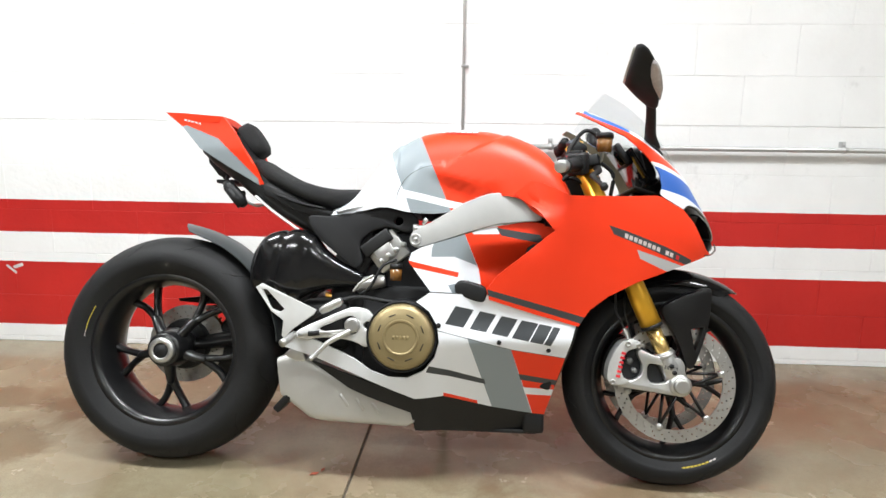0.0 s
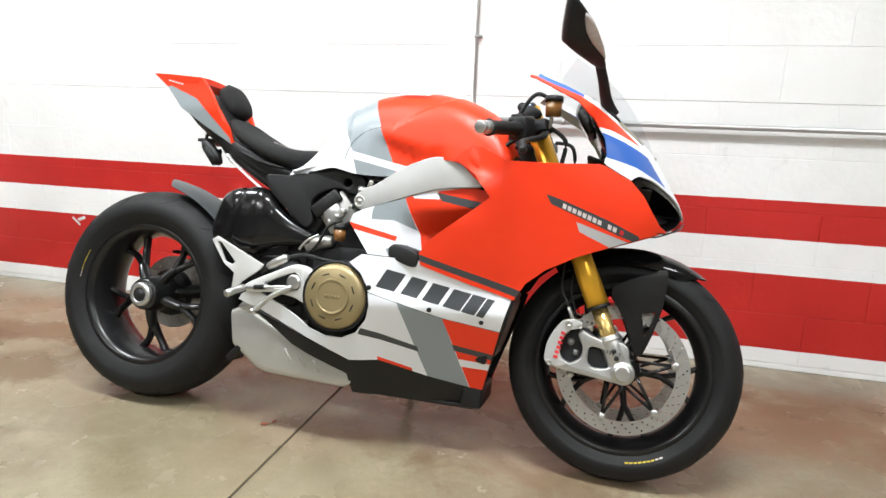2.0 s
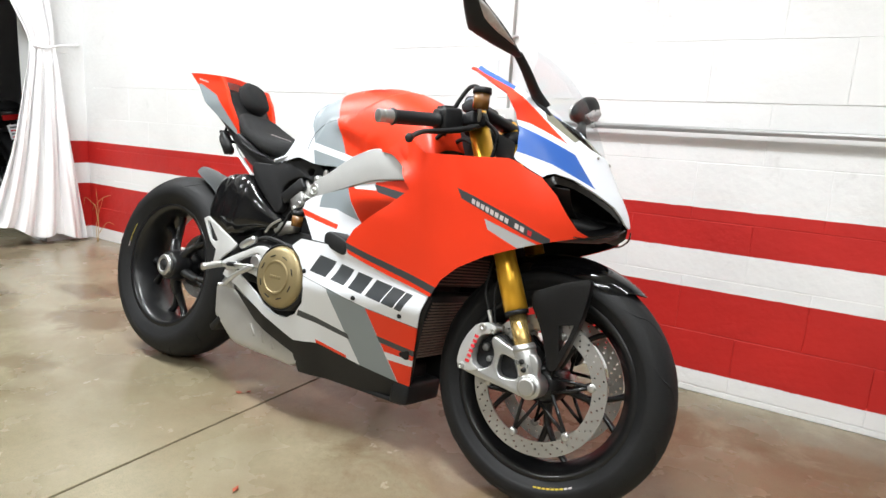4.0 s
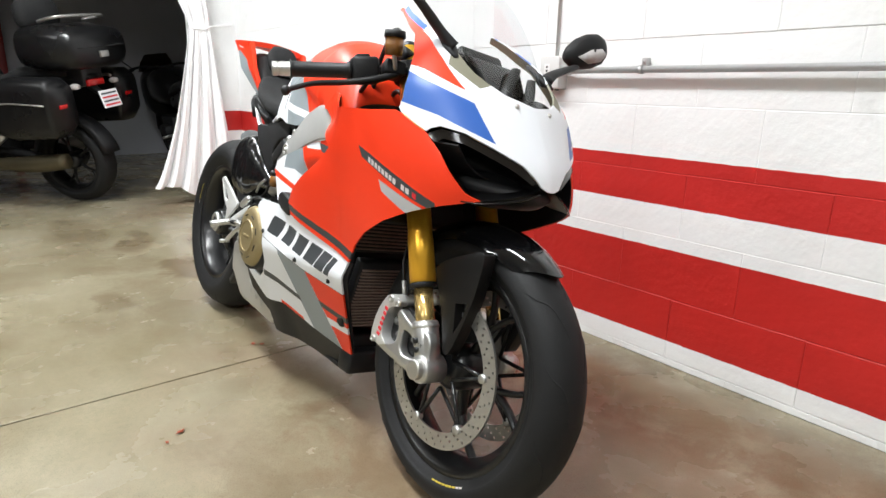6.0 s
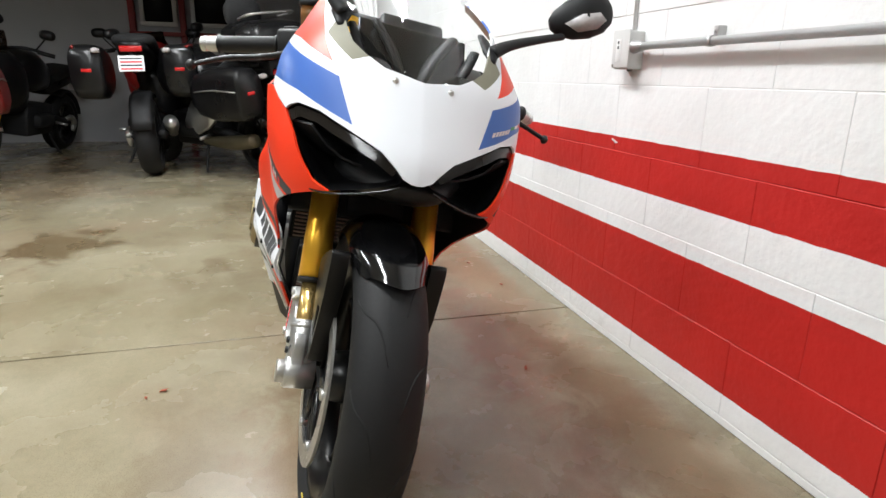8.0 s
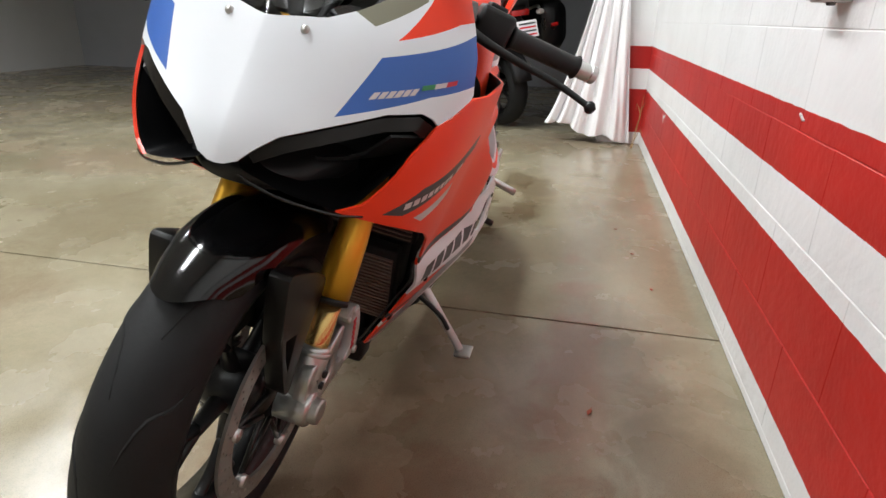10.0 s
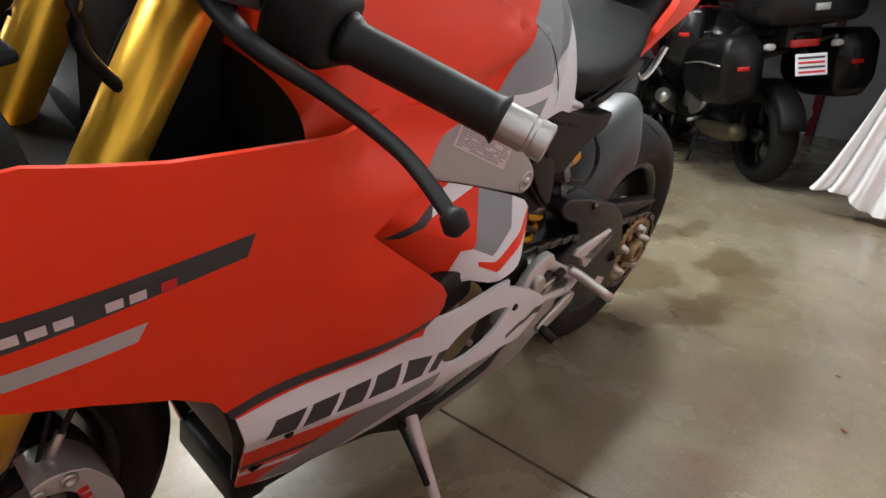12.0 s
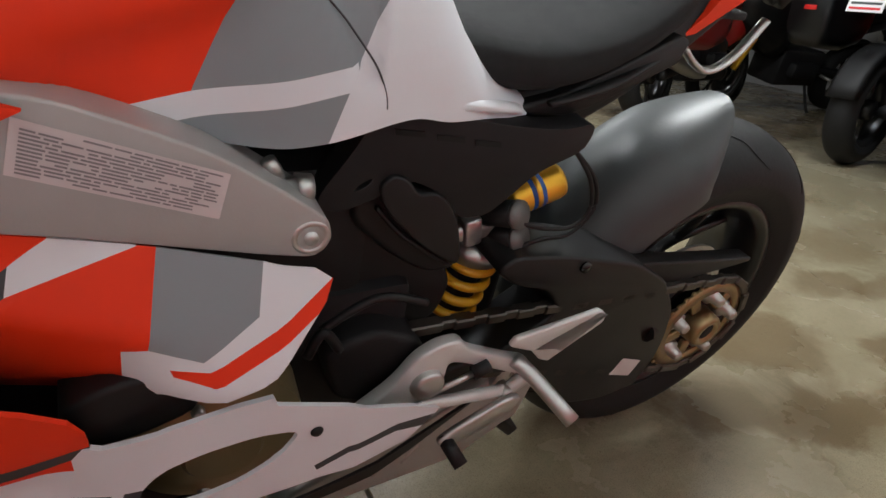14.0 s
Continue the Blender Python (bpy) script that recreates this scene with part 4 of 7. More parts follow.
for b, side in zip(both("headlight_bucket", bucket, LAMPBLACK, "deep black headlight opening"), (-1, 1)):
    lens_p = [(0.484, 0.765), (0.546, 0.778), (0.634, 0.773), (0.731, 0.754), (0.834, 0.733), (0.886, 0.711), (0.870, 0.703), (0.80, 0.722), (0.70, 0.743), (0.62, 0.758), (0.55, 0.761), (0.51, 0.752)]
    part("running_light", (lambda q: mirrored(q) if side > 0 else q)(sheet(lens_p, lambda u, z: (nose(u, z)[0] - 0.004, nose(u, z)[1] + 0.003, z), 0.02)), LAMPBAND, b, "smoky brown running light band")
both("lower_lip", lambda: tube([nose(u, z) for u, z in ((0.60, 0.652), (0.68, 0.655), (0.79, 0.668), (0.86, 0.680), (0.905, 0.689))], [0.0015, 0.002, 0.0024, 0.002, 0.0015], 10, 4), GLOSS, "gloss black lip under the lamp")
part("chin_panel", moved(merge(block(-0.006, 0.006, -0.175, 0.175, -0.085, 0.075, 0.005), block(-0.004, 0.010, -0.060, 0.060, -0.080, 0.070, 0.004)), pose(1.262, 0, 0.645, 0, -24, 0)), MATTE, BIKE, "black panel behind the fork legs")
part("centre_duct", loft([[(x, w * math.cos(a), zc + h * math.sin(a)) for a in (2 * math.pi * k / 20 for k in range(20))] for x, w, zc, h in ((1.572, 0.035, 0.680, 0.012), (1.53, 0.075, 0.678, 0.028), (1.44, 0.125, 0.69, 0.05), (1.34, 0.15, 0.71, 0.07))]), PLASTIC, BIKE, "black centre of the nose")


# windscreen
def screen_mesh():
    bm = bmesh.new()
    rows = []
    for i in range(17):
        b = i / 16
        row = []
        for j in range(21):
            a = -1 + j / 10
            base = Vector((1.514 - 0.150 * abs(a) ** 1.7, 0.134 * a, 0.856 + 0.100 * abs(a) ** 1.8))
            top = Vector((1.285 - 0.075 * abs(a) ** 1.6, 0.118 * a, 1.128 - 0.088 * abs(a) ** 2))
            mid = base.lerp(top, 0.5) + Vector((0.045, 0, 0.055)) * (1 - 0.6 * a * a)
            p = (1 - b) ** 2 * base + 2 * b * (1 - b) * mid + b * b * top
            row.append(bm.verts.new(p))
        rows.append(row)
    for a, b in zip(rows, rows[1:]):
        for k in range(20):
            bm.faces.new((a[k], a[k + 1], b[k + 1], b[k]))
    bmesh.ops.recalc_face_normals(bm, faces=bm.faces)
    return bm


ws = part("windscreen", screen_mesh(), SCREEN, BIKE, "clear curved plastic windscreen")
ws.visible_shadow = False

# -- lower fairing and belly --


def low_y(x, z):
    top = min(0.244, 0.177 + max(0.0, 1.2 - x) * 0.160)
    if x < 0.80:
        top -= (0.80 - x) * 0.22
    if z < 0.41:
        top -= (0.41 - z) * 0.50 * min(1.0, max(0.45, (x - 0.45) / 0.4))
    if z > 0.425 and x > 0.86:
        f = min(1.0, (z - 0.425) / 0.045) * min(1.0, (x - 0.86) / 0.08)
        top += (abs(flank(x, z)[1]) - 0.0055 - top) * f
    return -max(top, 0.02)


def low(x, z):
    return (x, low_y(x, z), z)


def low_left_y(x, z):
    """The flank is fuller over the alternator side."""
    top = min(0.238, 0.172 + max(0.0, 1.2 - x) * 0.21)
    if x < 0.70:
        top -= (0.70 - x) * 0.22
    if z < 0.40:
        top -= (0.40 - z) * 0.5 * min(1.0, max(0.45, (x - 0.45) / 0.4))
    f = soft_step((z - 0.425) / 0.045) * soft_step((x - 0.92) / 0.06)
    return -(top + (abs(flank(x, z)[1]) - 0.0055 - top) * f)


LOW_R = [(0.800, 0.536), (0.955, 0.532), (1.194, 0.474), (1.164, 0.367), (1.119, 0.194), (1.086, 0.198), (0.974, 0.218), (0.838, 0.252), (0.760, 0.243), (0.611, 0.299), (0.476, 0.346),
         (0.387, 0.368), (0.400, 0.385), (0.442, 0.408), (0.561, 0.362), (0.600, 0.345), (0.640, 0.318), (0.690, 0.302), (0.740, 0.303), (0.785, 0.325), (0.815, 0.362), (0.828, 0.405), (0.822, 0.450), (0.800, 0.488), (0.765, 0.512)]
GREY_P = [(0.900, 0.421), (1.017, 0.389), (1.090, 0.180), (0.985, 0.180)]
LRED_P = [(1.017, 0.389), (1.20, 0.360), (1.14, 0.18), (1.092, 0.18)]
LBLK_P = [(1.041, 0.319), (1.17, 0.297), (1.17, 0.281), (1.046, 0.302)]
LWHT_P = [(1.055, 0.279), (1.17, 0.270), (1.17, 0.252), (1.062, 0.258)]
LWB_P = [(0.800, 0.340), (0.850, 0.330), (0.948, 0.303), (0.952, 0.288), (0.850, 0.312), (0.792, 0.322)]
LRD2_P = [(0.838, 0.262), (0.930, 0.238), (0.932, 0.225), (0.838, 0.25)]
SEAM_P = [(0.815, 0.441), (1.017, 0.390), (1.166, 0.367), (1.165, 0.3655), (1.017, 0.3885), (0.815, 0.4395)]
LOW_PAINT = [(GREY_P, 1), (LRED_P, 2), (LBLK_P, 3), (LWHT_P, 0), (LWB_P, 3), (LRD2_P, 2), (SEAM_P, 3)]
WINDOW = curved([(0.762, 0.488), (0.783, 0.456), (0.817, 0.436), (0.855, 0.428), (0.890, 0.431), (0.905, 0.441), (0.900, 0.462), (0.884, 0.484), (0.847, 0.494), (0.802, 0.497)])
LOW_L = [(0.952, 0.530), (1.194, 0.474), (1.164, 0.367), (1.119, 0.194), (1.091, 0.172), (1.032, 0.172), (0.967, 0.215), (0.927, 0.270), (0.887, 0.345), (0.832, 0.393), (0.742, 0.402), (0.632, 0.394), (0.589, 0.424), (0.632, 0.455), (0.717, 0.505), (0.786, 0.532), (0.790, 0.544), (0.820, 0.543), (0.874, 0.535), (0.923, 0.522)]
RIM_L = [(0.945, 0.512), (0.965, 0.506), (1.212, 0.458), (1.212, 0.440), (0.965, 0.490), (0.945, 0.494)]
LOWL_PAINT = [(GREY_P, 1), (LRED_P, 2), (LBLK_P, 3), (LWHT_P, 0), (RIM_L, 2), ([(0.592, 0.418), (0.652, 0.438), (0.712, 0.440), (0.747, 0.425), (0.744, 0.416), (0.710, 0.430), (0.652, 0.426), (0.602, 0.404)], 3)]


def maker_bars(side):
    """Six slanting dark bars across the white band."""
    out = []
    for k in range(6):
        wid = (0.056, 0.050, 0.050, 0.052, 0.040, 0.022)[k]
        x0 = 0.842 + (0.0, 0.063, 0.119, 0.172, 0.219, 0.256)[k] * 1.02
        z0 = 0.4560 - (x0 - 0.842) * 0.196
        if side > 0:
            wid = (0.016, 0.036, 0.044, 0.040, 0.040, 0.042)[k]
            x0 = 0.910 + (0.0, 0.024, 0.066, 0.114, 0.158, 0.202)[k]
            z0 = 0.4280 - (x0 - 0.910) * 0.15
            out.append(([(x0, z0), (x0 + wid * 0.9, z0 - wid * 0.14), (x0 + wid * 0.9 - 0.011, z0 + 0.034 - wid * 0.14), (x0 - 0.011, z0 + 0.034)], 3))
            continue
        out.append(([(x0, z0), (x0 + wid * 0.86, z0 - wid * 0.17), (x0 + wid * 0.86 + 0.026, z0 + 0.047 - wid * 0.17), (x0 + 0.026, z0 + 0.047)], 3))
    return out


low_right = thick(part("lower_fairing", sheet(LOW_R, low, 0.014, LOW_PAINT + maker_bars(-1)), [WHITE, GREY, RED, DARK, PLASTIC], BIKE, "white lower fairing with grey, red and dark bands"), 0.005, True)
low_left = thick(part("lower_fairing", mirrored(sheet(LOW_L, lambda x, z: (x, low_left_y(x, z), z), 0.014, LOWL_PAINT + maker_bars(1), 0, [WINDOW])), [WHITE, GREY, RED, DARK, PLASTIC], BIKE, "white lower fairing with an opening over the cover"), 0.005, True)
for panel, side in ((low_right, -1), (low_left, 1)):
    for x0, z0 in ((0.825, 0.4515), (0.9845, 0.409), (1.117, 0.389)) if side < 0 else ((0.748, 0.481), (1.117, 0.389)):
        bm = lathe([(0.001, -0.0035), (0.005, -0.003), (0.0065, -0.001), (0.0065, 0.004)], 12)
        moved(bm, pose(x0, low_y(x0, z0) if side < 0 else low_left_y(x0, z0), z0))
        part("fairing_screw", mirrored(bm) if side > 0 else bm, PLASTIC, panel)

BELLY = [(0.457, 0.336), (0.611, 0.292), (0.759, 0.243), (0.838, 0.250), (0.974, 0.217), (1.086, 0.196), (1.121, 0.192), (1.104, 0.136), (0.984, 0.136), (0.887, 0.142), (0.761, 0.146), (0.748, 0.20), (0.577, 0.262)]
both("belly_pan", lambda: sheet(BELLY, lambda x, z: (x, low_y(x, z) + 0.004, z), 0.016), PLASTIC, "black belly pan", 0.004)
part("belly_floor", merge(block(0.75, 1.10, -0.075, 0.075, 0.134, 0.146, 0.004), block(1.06, 1.12, -0.085, 0.085, 0.138, 0.20, 0.01)), PLASTIC, BIKE)

# side vent panel
def vent_y(x, z):
    y = -0.190 + 0.05 * max(0.0, x - 0.80) - 0.10 * max(0.0, 0.60 - z) * (1 if x < 0.95 else 0.3)
    crease = 0.688 - 0.0 * x + 0.10 * max(0.0, x - 0.93)
    y += min(0.046, 0.75 * max(0.0, crease - z - 0.022)) * soft_step((x - 0.86) / 0.10)
    return max(y, -0.222)


VENT = [(0.736, 0.617), (0.744, 0.640), (0.770, 0.655), (0.881, 0.691), (0.971, 0.722), (1.05, 0.735), (1.123, 0.722), (1.16, 0.69), (1.05, 0.585), (0.990, 0.53), (0.868, 0.535), (0.798, 0.537)]
V_RED = [(0.884, 0.70), (1.20, 0.76), (1.20, 0.50), (0.940, 0.52), (0.926, 0.60)]
V_STR = [(0.730, 0.620), (0.873, 0.590), (0.870, 0.577), (0.730, 0.604)]
V_GREY = [(0.799, 0.654), (0.81, 0.68), (0.884, 0.70), (0.920, 0.610), (0.860, 0.632), (0.798, 0.630)]
V_DARK = [(0.971, 0.713), (1.09, 0.696), (1.10, 0.672), (0.985, 0.692)]
V_WHT = [(0.90, 0.704), (0.974, 0.716), (0.980, 0.696), (0.911, 0.694)]
V_LOW = [(0.845, 0.555), (0.90, 0.57), (0.905, 0.545), (0.86, 0.53)]


def vent_left_y(x, z):
    """Left panel: falls outwards to a fold, and turns in under it ahead of the grey patch."""
    y = 0.191 + 0.42 * max(0.0, min(0.125, 0.69 - z)) - 0.35 * max(0.0, 0.78 - x)
    fold = 0.612 + 0.078 * min(1.0, max(0.0, (x - 0.86) / 0.2))
    if x > 0.83 and z < fold:
        y -= 0.75 * (fold - z) * min(1.0, (x - 0.83) / 0.08)
    return -y


VENT_L = [(0.731, 0.634), (0.747, 0.648), (0.790, 0.665), (0.864, 0.685), (0.956, 0.708), (1.052, 0.735), (1.123, 0.722), (1.160, 0.690), (1.082, 0.600), (1.002, 0.530), (0.917, 0.500), (0.897, 0.545), (0.872, 0.560), (0.844, 0.556), (0.801, 0.566), (0.789, 0.571), (0.761, 0.597), (0.739, 0.617)]
VL_GREY = [(0.864, 0.700), (0.790, 0.680), (0.799, 0.624), (0.844, 0.595), (0.881, 0.611)]
VL_RED = [(0.864, 0.700), (1.202, 0.780), (1.202, 0.450), (0.907, 0.470), (0.899, 0.609), (0.881, 0.611)]
VL_STR = [(0.722, 0.639), (0.742, 0.612), (0.837, 0.572), (0.840, 0.586)]
VL_HOOK = [(0.837, 0.572), (0.840, 0.586), (0.868, 0.590), (0.866, 0.583)]
VL_WHT = [(0.916, 0.712), (0.879, 0.702), (0.879, 0.688), (0.960, 0.665), (0.955, 0.684)]
VL_DARK = [(0.955, 0.684), (0.960, 0.665), (0.999, 0.641), (1.022, 0.642)]
thick(part("vent_panel", sheet(VENT, lambda x, z: (x, vent_y(x, z), z), 0.011, [(V_GREY, 1), (V_RED, 2), (V_STR, 2), (V_WHT, 0), (V_DARK, 3), (V_LOW, 1)]), [WHITE, GREY, RED, DARK, PLASTIC], BIKE, "white, grey and red air vent panel"), 0.004, True)
thick(part("vent_panel", mirrored(sheet(VENT_L, lambda x, z: (x, vent_left_y(x, z), z), 0.011, [(VL_GREY, 1), (VL_RED, 2), (VL_WHT, 0), (VL_DARK, 3), (VL_STR, 2), (VL_HOOK, 2)])), [WHITE, GREY, RED, DARK, PLASTIC], BIKE, "red, grey and white air vent panel"), 0.004, True)
part("vent_flap", plate(curved([(0.863, 0.560), (0.881, 0.572), (0.944, 0.556), (0.951, 0.536), (0.941, 0.511), (0.867, 0.531)]), -0.226, -0.16, 0.006, 3), PLASTIC, BIKE, "black rubber flap below the vent", True, 50)
part("vent_flap", plate(curved([(0.947, 0.556), (0.915, 0.571), (0.878, 0.577), (0.853, 0.560), (0.845, 0.523), (0.888, 0.508), (0.923, 0.502), (0.952, 0.515)]), 0.15, 0.214, 0.006, 3), PLASTIC, BIKE, "black rubber flap below the vent", True, 50)

# -- main frame arms --
FRAME = curved([(0.736, 0.674), (0.740, 0.695), (0.757, 0.710), (0.787, 0.720), (0.879, 0.777), (0.950, 0.806), (1.010, 0.808), (1.060, 0.775), (1.100, 0.735), (0.971, 0.722), (0.885, 0.695), (0.785, 0.660), (0.755, 0.654), (0.740, 0.661)])


FRAME_L = curved([(0.733, 0.674), (0.737, 0.691), (0.748, 0.702), (0.780, 0.727), (0.822, 0.757), (0.872, 0.781), (0.917, 0.800), (0.972, 0.807), (1.042, 0.786), (1.102, 0.735), (1.017, 0.722), (0.920, 0.701), (0.786, 0.664), (0.750, 0.656), (0.739, 0.662)])


def frame_arm(side):
    if side > 0:
        return plate(FRAME_L, 0.140, 0.193, 0.008, 3)
    bm = plate(FRAME, -0.188, -0.125, 0.008, 3)
    for v in bm.verts:
        v.co.y += 0.10 * (0.90 - v.co.x) if v.co.x < 0.90 else 0.0
    return bm


for side in (-1, 1):
    arm = part("frame_arm", frame_arm(side), FRAMEGREY, BIKE, "grey painted cast frame arm", True, 50)
    flip = 180 if side > 0 else 0
    part("frame_bolt", moved(lathe([(0.006, -0.186), (0.006, -0.180), (0.011, -0.180), (0.012, -0.184), (0.016, -0.184), (0.017, -0.180), (0.017, -0.150)], 24), pose(0.752, 0.008 if side < 0 else 0.010, 0.677, 0, 0, flip)), ALU, arm, "bare bolt and washer")
    part("frame_stub", merge(tube([(0.792, side * 0.160, 0.708), (0.754, side * 0.162, 0.707)], 0.0095, 16, 1), tube([(0.757, side * 0.162, 0.707), (0.744, side * 0.162, 0.7065)], [0.0125, 0.0115], 16, 1)), ALU, arm)
    part("stub_bolt", tube([(0.781, side * 0.164, 0.735), (0.776, side * 0.164, 0.727), (0.770, side * 0.163, 0.718)], [0.0065, 0.0065, 0.004], 10, 1), STEEL, arm)
frame_left = arm
def arm_face(x, z):
    return (x, -0.193, z)


STICK = [(0.934, 0.789), (0.814, 0.742), (0.823, 0.705), (0.944, 0.752)]
part("data_label", patch(STICK, arm_face, 6, 2, 0.001, 1), LABEL, frame_left, "pale pink data sticker with dense small print")


def on_sticker(s, t):
    (ax, az), (bx, bz), (cx, cz), (dx, dz) = STICK
    return (ax + (bx - ax) * s) * (1 - t) + (dx + (cx - dx) * s) * t, (az + (bz - az) * s) * (1 - t) + (dz + (cz - dz) * s) * t


for j in range(13):
    t0 = 0.06 + j * 0.069
    s = 0.04 + (0.25 if j == 0 else 0.0)
    while s < 0.90:
        w = 0.03 + 0.11 * random.random()
        e = min(s + w, 0.96)
        if random.random() < 0.88:
            part("print_line", patch([on_sticker(s, t0 + 0.036), on_sticker(e, t0 + 0.036), on_sticker(e, t0), on_sticker(s, t0)], arm_face, 1, 1, 0.0016, 1), INK, frame_left)
        s = e + 0.012

# -- tank --
TX = [0.50, 0.545, 0.585, 0.62, 0.66, 0.74, 0.828, 0.895, 0.962, 1.029, 1.075, 1.11, 1.14, 1.165]
TT = [0.768, 0.796, 0.832, 0.878, 0.928, 0.984, 1.004, 1.006, 0.998, 0.976, 0.955, 0.930, 0.888, 0.830]
TB = [0.742, 0.745, 0.752, 0.758, 0.765, 0.750, 0.752, 0.775, 0.797, 0.790, 0.752, 0.735, 0.74, 0.76]
TW = [0.112, 0.126, 0.142, 0.156, 0.163, 0.172, 0.176, 0.182, 0.190, 0.200, 0.207, 0.212, 0.214, 0.212]


def tank_mesh():
    bm = bmesh.new()
    n, m = 96, 34
    rows = []
    for i in range(n + 1):
        x = 0.50 + (1.165 - 0.50) * i / n
        zt, zb, w = ease(x, TX, TT), ease(x, TX, TB), ease(x, TX, TW)
        power = 2.2 + 1.1 * min(1, max(0, (x - 0.52) / 0.16))
        row = []
        for j in range(-m, m + 1):
            a = math.radians(90 * j / m)
            sy, cz = math.sin(a), math.cos(a)
            y = w * math.copysign(abs(sy) ** (2 / power), sy)
            z = zb + (zt - zb) * cz ** (2 / power)
            # a fold along the flank, turning in below it
            fold = 0.800 + 0.32 * (1.003 - x)
            if z < fold:
                y *= 1 - 0.11 * soft_step((fold - z) / 0.026) * soft_step((x - 0.76) / 0.08) * soft_step((1.12 - x) / 0.08)
            # raised crown with a step round it
            crown = 0.887 + 0.55 * max(0.0, x - 0.83) if x > 0.76 else 0.774 + 1.25 * max(0.0, x - 0.692) ** 0.9
            if z > crown and 0.70 < x < 1.03:
                y *= 0.962
                z -= 0.0045
            row.append(bm.verts.new((x, y, z)))
        rows.append(row)
    for a, b in zip(rows, rows[1:]):
        for k in range(2 * m):
            bm.faces.new((a[k], a[k + 1], b[k + 1], b[k]))
    bm.faces.new(rows[-1])
    for (ax, az), (bx, bz) in (((0.663, 0.940), (0.7335, 0.76)), ((0.752, 0.975), (0.846, 0.758)), ((0.72, 0.812), (0.912, 0.772)), ((0.715, 0.793), (0.900, 0.755)), ((0.741, 0.735), (0.722, 0.791))):
        ln = math.hypot(bx - ax, bz - az)
        geom = bm.verts[:] + bm.edges[:] + bm.faces[:]
        bmesh.ops.bisect_plane(bm, geom=geom, dist=1e-5, plane_co=(ax, 0, az), plane_no=(-(bz - az) / ln, 0, (bx - ax) / ln))

    def right_of(p, a, b):
        return (b[0] - a[0]) * (p[1] - a[1]) - (b[1] - a[1]) * (p[0] - a[0]) > 0
    for f in bm.faces:
        c = f.calc_center_median()
        p = (c.x, c.z)
        grey = right_of(p, (0.663, 0.940), (0.7335, 0.76))
        red = right_of(p, (0.752, 0.975), (0.846, 0.758))
        f.material_index = 3 if c.x > 1.162 else 2 if red else 1 if grey else 0
        if c.x < 0.93 and c.x > 0.70:
            up = right_of(p, (0.72, 0.812), (0.912, 0.772))
            upper = right_of(p, (0.715, 0.793), (0.900, 0.755))
            if not up and upper and c.x > 0.715:
                f.material_index = 0
            elif not upper and not red:
                f.material_index = 1 if right_of(p, (0.722, 0.791), (0.741, 0.735)) else 0
    bmesh.ops.recalc_face_normals(bm, faces=bm.faces)
    return bm


def tank_point(x, z, lift=0.0):
    zt, zb, w = ease(x, TX, TT), ease(x, TX, TB), ease(x, TX, TW)
    power = 2.2 + 1.1 * min(1, max(0, (x - 0.52) / 0.16))
    f = min(max((z - zb) / (zt - zb), 0), 0.999)
    return (x, -(w * (1 - f ** power) ** (1 / power) + lift), z)


tank = part("fuel_tank", tank_mesh(), [WHITE, GREY, RED, PLASTIC], BIKE, "white, grey and orange-red fuel tank", True, 50)
thick(tank, 0.004)
# thin charcoal line on each flank, coloured as the shadow in the seam
for side, line in ((-1, ((0.694, 0.776), (0.700, 0.808), (0.722, 0.846), (0.760, 0.872), (0.800, 0.882))), (1, ((0.687, 0.776), (0.690, 0.790), (0.700, 0.810), (0.716, 0.830), (0.735, 0.851), (0.757, 0.868), (0.795, 0.885)))):
    seam = tube([tank_point(x, z, -0.0006) for x, z in line], 0.0009, 6, 5)
    part("tank_seam_shadow", mirrored(seam) if side > 0 else seam, DARK, tank)
for k in range(6):
    x0 = 0.815 + 0.017 * k
    p0 = [tank_point(x0 + dx, z, 0.001) for dx, z in ((0, 0.984 - 0.001 * k), (0.013, 0.984 - 0.001 * k), (0.016, 0.996 - 0.0012 * k), (0.003, 0.996 - 0.0012 * k))]
    bm = bmesh.new()
    bm.faces.new([bm.verts.new(p) for p in p0])
    part("maker_mark", bm, LABEL, tank)

# -- seat and tail --
SX = [0.245, 0.27, 0.302, 0.35, 0.397, 0.45, 0.505, 0.565, 0.605, 0.632]
ST = [0.905, 0.912, 0.894, 0.868, 0.847, 0.832, 0.824, 0.825, 0.822, 0.802]
SB = [0.885, 0.862, 0.835, 0.812, 0.790, 0.768, 0.757, 0.765, 0.778, 0.792]
SW = [0.060, 0.085, 0.105, 0.122, 0.130, 0.130, 0.124, 0.110, 0.092, 0.062]
rings = []
for i in range(33):
    x = 0.245 + 0.387 * i / 32
    rings.append(oval_ring(x, ease(x, SX, SW), ease(x, SX, SB), ease(x, SX, ST), 28, 3.0))
seat = part("seat", loft(rings), SEATMAT, BIKE, "black textured rider's seat")
for k in range(6):
    x = 0.405 + 0.004 * k
    part("seat_mark", block(x, x + 0.0025, -0.055 + 0.012 * k, -0.046 + 0.012 * k, ease(x, SX, ST) - 0.0008, ease(x, SX, ST) + 0.0012, 0), LABEL, seat, "", False)
pad = [oval_ring(-0.012, 0.052, -0.048, 0.048, 24, 2.8), oval_ring(0.010, 0.066, -0.062, 0.060, 24, 2.8), oval_ring(0.040, 0.064, -0.060, 0.058, 24, 2.8), oval_ring(0.052, 0.048, -0.044, 0.042, 24, 2.8)]
